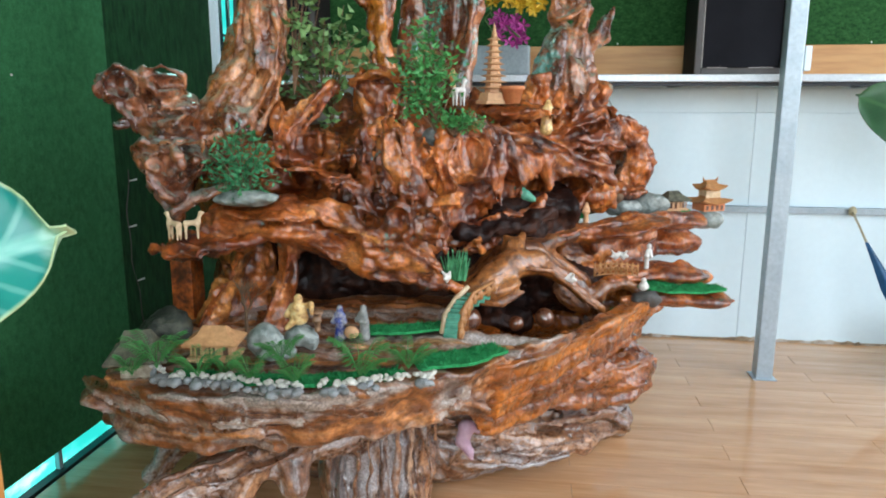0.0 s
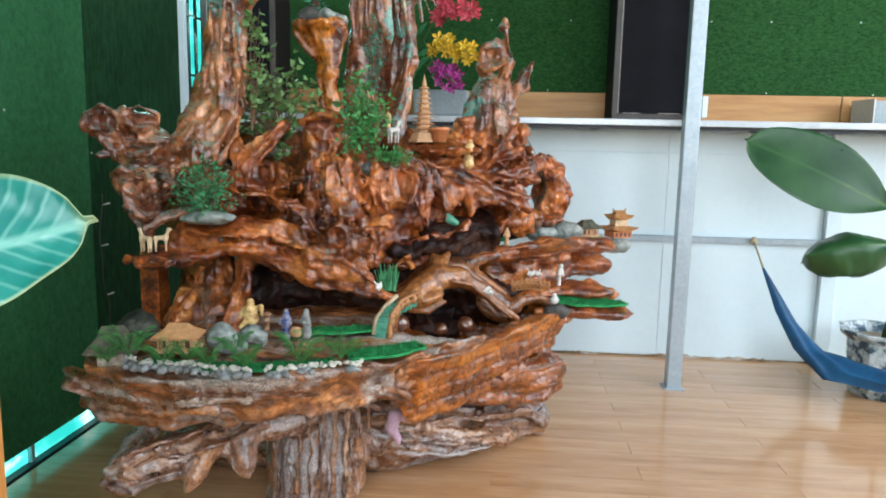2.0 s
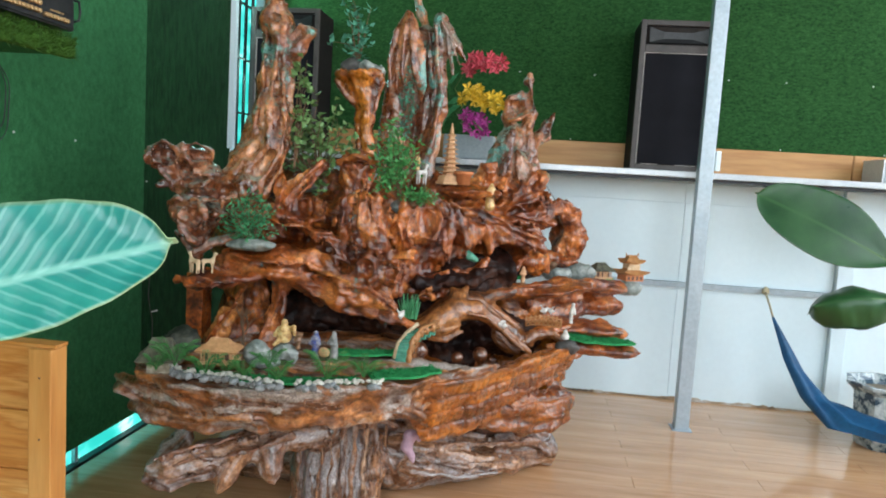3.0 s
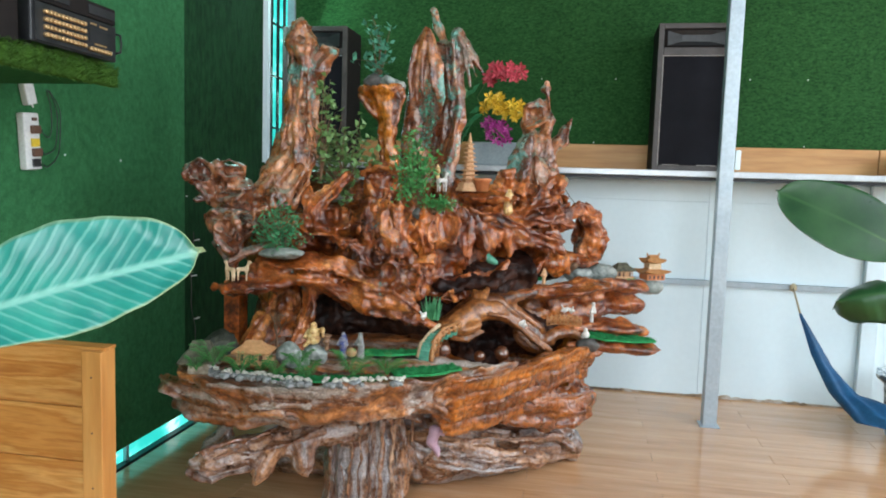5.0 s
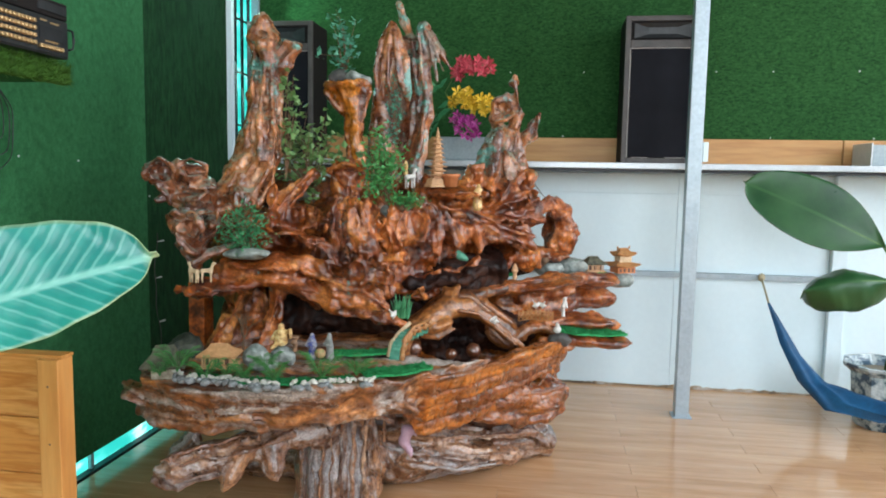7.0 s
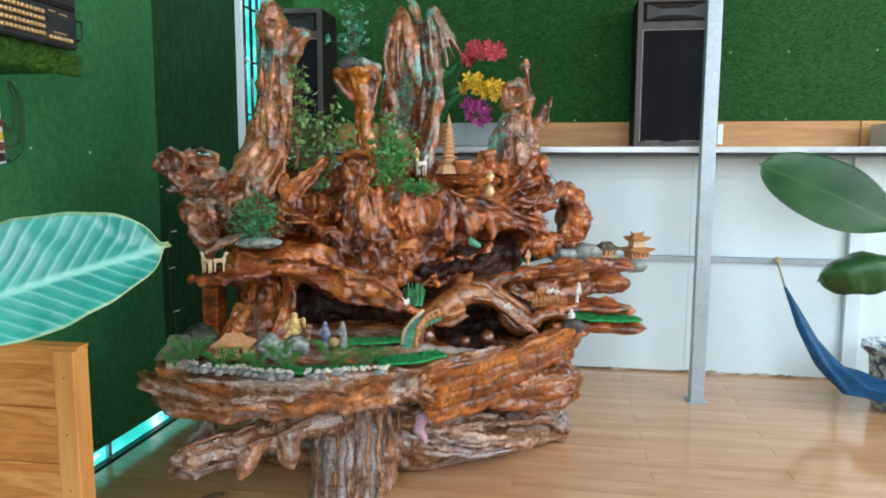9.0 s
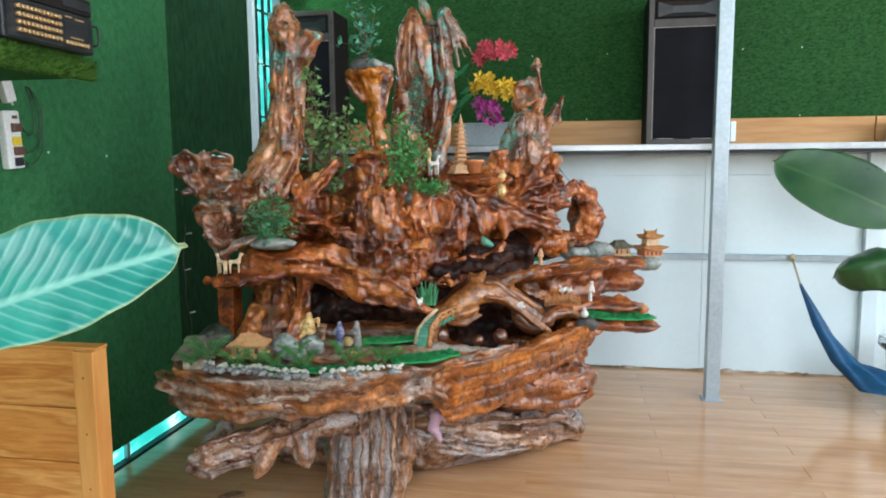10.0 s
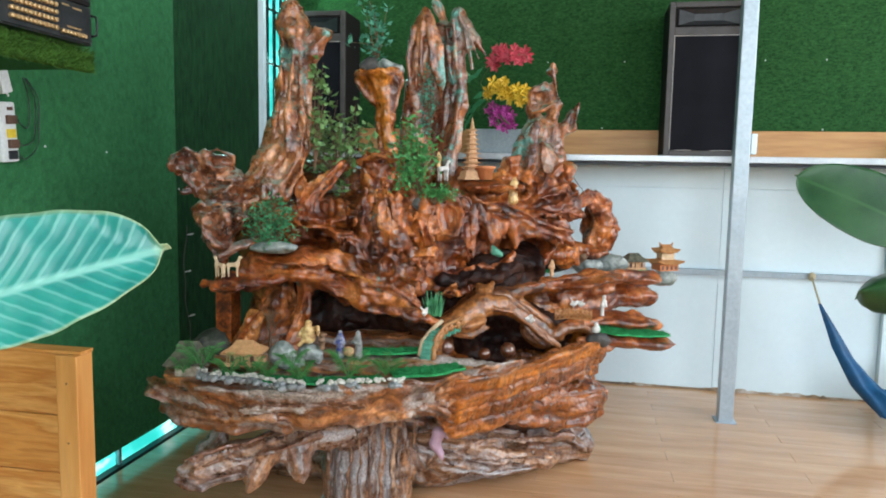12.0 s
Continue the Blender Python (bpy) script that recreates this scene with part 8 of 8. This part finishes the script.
stone("garden_stone", "large pale grey rounded stone on the slab", pose(-0.735, 2.2, 0.68), (0.04, 0.038, 0.042), ROCK, 1)
stone("garden_stone", "low grey stone under the golden statue", pose(-0.66, 2.25, 0.68), (0.042, 0.035, 0.036), ROCK, 2)
stone("garden_stone", "flat grey stone beside the round one", pose(-0.7, 2.17, 0.663), (0.05, 0.03, 0.022), ROCK, 3)
stone("ledge_stone", "jagged grey stone on the ledge", pose(0.27, 3.36, 0.885), (0.08, 0.045, 0.034), ROCK, 5)
stone("ledge_stone", "blocky grey stone on the ledge", pose(0.385, 3.42, 0.89), (0.075, 0.05, 0.042), ROCK, 6)
stone("ledge_stone", "small grey stone at the ledge tip under the temple", pose(0.642, 3.55, 0.812), (0.066, 0.05, 0.038), ROCK, 7)
stone("ledge_stone", "brown rounded stone on the ledge", pose(0.22, 3.33, 0.93), (0.045, 0.04, 0.045), TWIG, 8)
stone("water_stone", "dark grey stone at the water's edge", pose(0.325, 3.0, 0.615), (0.05, 0.035, 0.03), DARK_ROCK, 9)
stone("bush_stone", "flat grey-green stone under the bush", pose(-0.83, 2.33, 1.028), (0.085, 0.05, 0.024), ROCK, 10)
stone("pedestal_stone", "pale grey stone on the root pedestal", pose(-0.575, 2.9, 1.735), (0.042, 0.04, 0.03), ROCK, 12)
stone("pedestal_stone", "smaller pale stone on the root pedestal", pose(-0.53, 2.9, 1.72), (0.032, 0.03, 0.028), ROCK, 13)
stone("pedestal_stone", "bluish dark stone on the root pedestal", pose(-0.645, 2.9, 1.735), (0.045, 0.04, 0.034), DARK_ROCK, 14)
stone("moss_stone", "grey-green stone at the foot of the vines", pose(-0.35, 2.66, 1.185), (0.06, 0.04, 0.03), ROCK, 15)
stone("moss_stone", "grey-green stone on the shell-shaped ledge", pose(-0.71, 2.62, 1.24), (0.06, 0.03, 0.022), ROCK, 16)
stone("teal_stone", "small blue-green painted stone at the cave mouth", pose(-0.095, 2.8, 0.995, 0, 28, 0), (0.04, 0.016, 0.013), FOLIAGE_BLUE, 17)
for k, (x, y, z, r) in enumerate(((-0.023, 2.72, 0.616, 0.031), (-0.111, 2.68, 0.606, 0.024), (-0.252, 2.58, 0.645, 0.038))):
    bm = bmesh.new()
    bmesh.ops.create_icosphere(bm, subdivisions=3, radius=r)
    for v in bm.verts:
        v.co *= 1 + 0.12 * noise.noise(v.co * 40 + Vector((k, 0, 0)))
    for f in bm.faces:
        f.smooth = True
    me = mesh_of("burl_ball", bm)
    me.materials.append(BURL)
    ob = new("burl_ball", me)
    ob.location = (x, y, z)
    tagged(ob, "round varnished burl knob in the cave", "wood ball", "burl knobs")

# pebble border along the front edge
PEBBLES = []
for seed in range(4):
    bm = bmesh.new()
    bmesh.ops.create_icosphere(bm, subdivisions=1, radius=1)
    for v in bm.verts:
        v.co *= 1 + 0.3 * noise.noise(v.co * 1.3 + Vector((seed * 7, 0, 0)))
    for f in bm.faces:
        f.smooth = True
    me = mesh_of("pebble", bm)
    me.materials.append(PEBBLE)
    white = me.copy()
    white.materials.clear()
    white.materials.append(PEBBLE_WHITE)
    PEBBLES.append((me, white))
border = thing("pebble_border", "row of white and grey pebbles along the slab's front edge", "pebbles")
rng = random.Random(8)
for k in range(190):
    f = rng.random()
    if 0.6 < f < 0.64:
        continue
    x = -0.965 + 0.68 * f
    y = 1.945 + 0.03 * abs(math.sin(6 * f)) + (0.1 * (f - 0.7) / 0.3 if f > 0.7 else 0) + (0.08 * (0.12 - f) / 0.12 if f < 0.12 else 0)
    small = rng.random() < 0.68
    r = rng.uniform(0.006, 0.011) if small else rng.uniform(0.009, 0.017)
    ob = new("pebble", PEBBLES[k % 4][1 if small else 0])
    ob.parent = border
    ob.matrix_basis = pose(x, y + (0.022 if small else -0.004) + rng.uniform(-0.012, 0.012), 0.648 + (0.012 if small else 0.004) + rng.uniform(-0.003, 0.004), rng.uniform(-30, 30), rng.uniform(-30, 30), rng.uniform(0, 360)) @ Matrix.Diagonal((r * 1.2, r * 0.9, r * 0.75, 1))


# ---- model grass ----
def grass_patch(name, label, outline, z, count, length, seed, slope=(0, 0), thick=0.006):
    """Tufted green mat with short blades, inside an outline on the plan."""
    rng = random.Random(seed)
    bm = bmesh.new()
    corners, outline = outline, []
    for (ax, ay), (bx, by) in zip(corners, corners[1:] + corners[:1]):
        for k in range(5):
            wander = 0.005 if k else 0.0
            outline.append((ax + (bx - ax) * k / 5 + rng.uniform(-wander, wander), ay + (by - ay) * k / 5 + rng.uniform(-wander, wander)))
    xs, ys = [p[0] for p in outline], [p[1] for p in outline]
    cx, cy = sum(xs) / len(xs), sum(ys) / len(ys)
    height = lambda x, y: z + slope[0] * (x - cx) + slope[1] * (y - cy)
    low = [bm.verts.new((x, y, height(x, y) - thick)) for x, y in outline]
    top = [bm.verts.new((x, y, height(x, y) + 0.002)) for x, y in outline]
    bm.faces.new(top)
    bm.faces.new(low[::-1])
    for k in range(len(outline)):
        bm.faces.new((low[k], low[(k + 1) % len(low)], top[(k + 1) % len(low)], top[k]))

    def inside(x, y):
        hit = False
        for (ax, ay), (bx, by) in zip(outline, outline[1:] + outline[:1]):
            if (ay > y) != (by > y) and x < (bx - ax) * (y - ay) / (by - ay) + ax:
                hit = not hit
        return hit

    made = 0
    while made < count:
        x, y = rng.uniform(min(xs), max(xs)), rng.uniform(min(ys), max(ys))
        if not inside(x, y):
            continue
        made += 1
        p = Vector((x, y, height(x, y) + 0.004 * math.sin(160 * x) * math.sin(140 * y)))
        q = p + Vector((rng.uniform(-0.5, 0.5), rng.uniform(-0.6, 0.3), rng.uniform(0.5, 1))) * length
        s = Vector((rng.uniform(-1, 1), rng.uniform(-1, 1), 0)).normalized() * 0.0016
        bm.faces.new([bm.verts.new(v) for v in (p - s, p + s, q)])
    me = mesh_of(name, bm)
    me.materials.append(GREEN_FLOCK)
    ob = new(name, me)
    return tagged(ob, label, "model grass", kind="stuff")


grass_patch("model_grass", "bright green model grass tongue on the ledge", [(0.3, 3.02), (0.4, 2.99), (0.55, 3.08), (0.64, 3.17), (0.62, 3.22), (0.48, 3.2), (0.34, 3.12)], 0.635, 1500, 0.014, 31, slope=(-0.12, 0))
grass_patch("model_grass", "bright green model grass along the slab's rim", [(-0.32, 2.12), (-0.2, 2.18), (-0.12, 2.28), (-0.16, 2.33), (-0.26, 2.26), (-0.36, 2.2)], 0.655, 1100, 0.014, 32)
grass_patch("model_grass", "green model grass in front of the cave", [(-0.52, 2.34), (-0.4, 2.36), (-0.28, 2.43), (-0.3, 2.48), (-0.42, 2.43), (-0.53, 2.41)], 0.665, 900, 0.012, 33)
grass_patch("model_grass", "green model grass on the slab round the huts", [(-0.9, 1.99), (-0.7, 1.985), (-0.5, 2.0), (-0.34, 2.08), (-0.38, 2.13), (-0.56, 2.06), (-0.75, 2.04), (-0.9, 2.05)], 0.652, 1200, 0.013, 34)
grass_patch("model_grass", "small green model grass by the ledge house", [(0.42, 3.47), (0.56, 3.5), (0.56, 3.54), (0.43, 3.54)], 0.853, 400, 0.01, 35)
grass_patch("model_grass", "strip of green model grass behind the small statue", [(0.0, 3.1), (0.12, 3.13), (0.11, 3.19), (0.01, 3.16)], 0.878, 350, 0.01, 36)
grass_patch("model_grass", "green tuft at the water's edge", [(0.2, 2.86), (0.25, 2.88), (0.25, 2.92), (0.2, 2.91)], 0.59, 260, 0.022, 37)


# ---- plants ----
def leaf_blade(bm, p, d, length, width, up=None):
    d = Vector(d).normalized()
    s = d.cross(up or Vector((random.uniform(-1, 1), random.uniform(-1, 1), 1))).normalized()
    n = d.cross(s)
    a, tip = bm.verts.new(p), bm.verts.new(Vector(p) + d * length)
    l = bm.verts.new(Vector(p) + d * length * 0.45 + s * width / 2 + n * width * 0.2)
    r = bm.verts.new(Vector(p) + d * length * 0.45 - s * width / 2 + n * width * 0.2)
    bm.faces.new((a, r, tip))
    bm.faces.new((a, tip, l))


def leafy_bush(name, label, centre, radii, twigs, leaves, size, material, seed, foot=None, category="plant", wide=0.5):
    """Twigs that fan out from a foot, with many small leaves along them."""
    random.seed(seed)
    ob = thing(name, label, category)
    wood, green = bmesh.new(), bmesh.new()
    c = Vector(centre)
    foot = Vector(foot) if foot else c - Vector((0, 0, radii[2]))
    for k in range(twigs):
        d = Vector((random.gauss(0, 0.5), random.gauss(0, 0.5), random.gauss(0.1, 0.55)))
        d = d / max(1, d.length)
        end = c + Vector((d.x * radii[0], d.y * radii[1], d.z * radii[2]))
        mid = foot.lerp(end, 0.5) + Vector((random.uniform(-0.2, 0.2) * radii[0], random.uniform(-0.2, 0.2) * radii[1], 0.25 * radii[2]))
        tube(wood, [foot, mid, end], [0.0025, 0.0018, 0.0008], 4, cap=False)
        for j in range(leaves):
            f = random.uniform(0.35, 1.05)
            p = (foot.lerp(mid, min(1, 2 * f)) if f < 0.5 else mid.lerp(end, 2 * f - 1)) + Vector([random.gauss(0, 0.1) * r for r in radii])
            leaf_blade(green, p, (random.uniform(-1, 1), random.uniform(-1, 0.6), random.uniform(-0.4, 0.8)), size * random.uniform(0.6, 1.2), size * wide)
    tagged(part("branchwork", wood, TWIG, ob), kind="stuff")
    tagged(part("foliage", green, material, ob), kind="stuff")
    return ob


leafy_bush("fern_bush", "dense dark green feathery bush on a stone", (-0.83, 2.34, 1.105), (0.11, 0.07, 0.1), 40, 22, 0.021, FOLIAGE, 41)
leafy_bush("climbing_fig", "bright green climbing plant with small leaves", (-0.385, 2.56, 1.35), (0.105, 0.07, 0.16), 40, 20, 0.026, FOLIAGE_BRIGHT, 42, foot=(-0.35, 2.58, 1.2))
leafy_bush("climbing_fig", "low trailing shoots of the climbing plant", (-0.3, 2.56, 1.225), (0.1, 0.05, 0.035), 22, 24, 0.018, FOLIAGE_BRIGHT, 43)
leafy_bush("round_leaf_vine", "loose vine with round olive leaves", (-0.71, 2.66, 1.42), (0.21, 0.1, 0.16), 32, 9, 0.036, FOLIAGE_OLIVE, 44, foot=(-0.68, 2.62, 1.26), wide=0.8)
leafy_bush("round_leaf_vine", "shoots hanging in front of the root arm", (-0.66, 2.6, 1.29), (0.05, 0.05, 0.08), 9, 8, 0.03, FOLIAGE_OLIVE, 45, wide=0.8)
leafy_bush("climbing_vine", "thin vine climbing the tall trunk with round leaves", (-0.705, 2.5, 1.56), (0.035, 0.03, 0.2), 12, 6, 0.034, FOLIAGE_OLIVE, 46, foot=(-0.74, 2.5, 1.3), wide=0.8)
leafy_bush("pine_seedling", "delicate blue-green seedling on the root pedestal", (-0.65, 2.9, 1.89), (0.1, 0.05, 0.15), 16, 8, 0.034, FOLIAGE_BLUE, 47, foot=(-0.62, 2.9, 1.745), wide=0.65)
stone("root_lump", "dark mossy rock lump behind the brick hut", pose(-1.057, 2.300, 0.670), (0.066, 0.05, 0.066), MOSS_ROCK, 4)
leafy_bush("trailing_moss", "blue-green sprigs along the ledge behind", (-0.55, 2.78, 1.33), (0.12, 0.05, 0.04), 18, 16, 0.018, FOLIAGE_BLUE, 48)
leafy_bush("trailing_moss", "blue-green leaves clinging to the split trunk", (-0.42, 2.93, 1.6), (0.05, 0.05, 0.18), 26, 12, 0.02, FOLIAGE_BLUE, 49, foot=(-0.4, 2.95, 1.45))

cactus = thing("spiky_grass_tuft", "stiff dark green grass tuft beside the bridge", "plant", at=pose(-0.288, 2.53, 0.775))
bm = bmesh.new()
random.seed(50)
for k in range(34):
    a, r = random.uniform(0, 6.28), random.uniform(0, 0.035)
    p = Vector((r * math.cos(a), 0.6 * r * math.sin(a), 0))
    q = p + Vector((random.uniform(-0.02, 0.02), random.uniform(-0.02, 0.01), random.uniform(0.055, 0.1)))
    tube(bm, [p, p.lerp(q, 0.6), q], [0.0035, 0.003, 0.0008], 5, cap=False)
tagged(part("tuft", bm, FOLIAGE, cactus), kind="stuff")


def small_palm(at, size, seed, label="small green plastic palm fern on the slab"):
    random.seed(seed)
    ob = thing("palm_fern", label, "plant", "palm ferns on the slab", at=at)
    for k in range(8):
        bm = bmesh.new()
        a = 2 * math.pi * k / 8 + random.uniform(-0.3, 0.3)
        out = Vector((math.cos(a), 0.7 * math.sin(a), 0))
        rise = random.uniform(0.5, 0.95)
        pts = [out * (size * f) + Vector((0, 0, size * rise * (2.6 * f - 1.3 * f * f))) for f in (0, 0.25, 0.5, 0.75, 1)]
        tube(bm, pts, [0.0014, 0.0012, 0.001, 0.0008, 0.0005], 4, cap=False)
        for j in range(11):
            f = 0.22 + 0.075 * j
            i = min(int(f * 4), 3)
            p = pts[i].lerp(pts[i + 1], f * 4 - i)
            side = out.cross(Vector((0, 0, 1)))
            for s in (-1, 1):
                leaf_blade(bm, p, side * s + out * 0.7 + Vector((0, 0, -0.15)), size * 0.42 * (1.1 - 0.5 * f), size * 0.085, Vector((0, 0, 1)))
        part("frond", bm, PALM_GREEN, ob)
    return ob


for k, (x, y, z, s) in enumerate(((-0.935, 2.02, 0.665, 0.075), (-0.82, 1.995, 0.66, 0.06), (-0.69, 1.985, 0.66, 0.055), (-0.585, 1.985, 0.66, 0.06), (-0.45, 2.04, 0.66, 0.078), (-0.35, 2.11, 0.66, 0.066), (-0.66, 2.1, 0.665, 0.06), (-0.76, 2.02, 0.66, 0.045), (-0.98, 1.99, 0.655, 0.05))):
    small_palm(pose(x, y, z, 0, 0, 37 * k), s, 60 + k)

dead = thing("bare_twig_tree", "small leafless brown twig tree by the root column", "model tree", at=pose(-0.845, 2.34, 0.655))
bm = bmesh.new()
random.seed(70)


def fork(p, d, r, depth):
    q = p + d * random.uniform(0.7, 1.1)
    tube(bm, [p, p.lerp(q, 0.5) + Vector((random.uniform(-0.003, 0.003), 0, 0)), q], [r, r * 0.85, r * 0.7], 5, cap=False)
    if depth:
        for k in range(3 if depth > 2 else 2):
            t = d.length * 0.78
            fork(q, (d.normalized() + Vector((random.uniform(-0.8, 0.8), random.uniform(-0.4, 0.4), random.uniform(-0.2, 0.3)))).normalized() * t, r * 0.66, depth - 1)


fork(Vector((0, 0, 0)), Vector((0, 0, 0.05)), 0.006, 4)
part("branches", bm, TWIG, dead)

# ---- painted stair and railings on the bridge ----
railing = thing("bridge_railing", "tiny orange clay railing beside the stair on the arch", "railing")
stair_line = [(-0.257, 2.4, 0.655), (-0.25, 2.42, 0.704), (-0.228, 2.47, 0.736), (-0.176, 2.55, 0.752)]
for k in range(10):
    f = k / 9 * 3
    i = min(int(f), 2)
    p = Vector(stair_line[i]).lerp(Vector(stair_line[i + 1]), f - i)
    bm = bmesh.new()
    tube(bm, [p - Vector((0, 0, 0.012)), p + Vector((0.003 * (-1) ** k, 0, 0.006)), p + Vector((0, 0, 0.018))], [0.009, 0.011, 0.006], 7)
    part("baluster", bm, ORANGE_TILE, railing)
for h in (0.0, 0.018):
    bm = bmesh.new()
    tube(bm, [Vector(p) + Vector((0, 0, h)) for p in stair_line], 0.006, 6)
    part("rail", bm, ORANGE_TILE, railing)
fence = thing("arched_fence", "tiny orange clay fence on the small root arch", "railing", at=pose(0.222, 3.0, 0.69, 0, 0, 8))
for k in range(9):
    bm = bmesh.new()
    x = -0.075 + 0.01875 * k
    tube(bm, [(x, 0, 0.01 - 1.6 * x * x), (x, 0, 0.056 - 1.6 * x * x)], 0.0032, 5)
    part("post", bm, ORANGE_TILE, fence)
    if k < 8:
        for s in (0, 1):
            bm = bmesh.new()
            x2 = x + 0.01875
            a, b = (0.014, 0.044) if s else (0.044, 0.014)
            tube(bm, [(x, 0, a - 1.6 * x * x), (x2, 0, b - 1.6 * x2 * x2)], 0.0022, 4)
            part("brace", bm, ORANGE_TILE, fence)
for h in (0.012, 0.046):
    bm = bmesh.new()
    tube(bm, [(-0.075 + 0.015 * k, 0, h - 1.6 * (-0.075 + 0.015 * k) ** 2) for k in range(11)], 0.003, 5)
    part("rail", bm, ORANGE_TILE, fence)

stairs = thing("painted_stair", "narrow blue-green painted stair climbing the arch", "model stair")
for k in range(12):
    f = k / 11 * 3
    i = min(int(f), 2)
    p = Vector(stair_line[i]).lerp(Vector(stair_line[i + 1]), f - i)
    bm = bmesh.new()
    box(bm, (p.x - 0.046, p.y - 0.012, p.z - 0.036), (p.x - 0.01, p.y + 0.012, p.z + 0.002), 0.002)
    part("step", bm, FOLIAGE_BLUE, stairs)

curb = thing("stair_curb", "pale cream curb along the painted stair", "model curb")
bm = bmesh.new()
tube(bm, [Vector(p) + Vector((-0.052, 0.004, -0.004)) for p in stair_line[:3]] + [Vector((-0.245, 2.5, 0.765))], [0.008, 0.009, 0.009, 0.007], 7)
part("kerb", bm, CREAM, curb)

block_post = thing("support_block", "squared brown timber block propping the ledge", "wood block", at=pose(-1.095, 2.5, 0.63))
bm = bmesh.new()
box(bm, (-0.035, -0.03, 0), (0.03, 0.05, 0.26), 0.003)
part("block", bm, VARNISH, block_post)


# ---- floor boards, last ----
def board_mesh(length):
    bm = bmesh.new()
    box(bm, (0.0005, 0.0005, -0.008), (length - 0.0005, 0.1195, 0.0), 0.0)
    top = [e for e in bm.edges if all(v.co.z > -0.001 for v in e.verts)]
    bmesh.ops.bevel(bm, geom=top, offset=0.0008, segments=1, affect="EDGES")
    return mesh_of("floor_board", bm)


BOARD, HALF = board_mesh(1.172), board_mesh(0.586)
for me in (BOARD, HALF):
    me.materials.append(FLOORING)
for row in range(59):
    x = WEST + 0.014
    for me, length in ([(BOARD, 1.172)] * 5 if row % 2 else [(HALF, 0.586)] + [(BOARD, 1.172)] * 4 + [(HALF, 0.586)]):
        ob = new("floor_board", me)
        ob.parent = floor
        ob.location = (x, SOUTH + 0.02 + 0.12 * row, 0)
        x += length
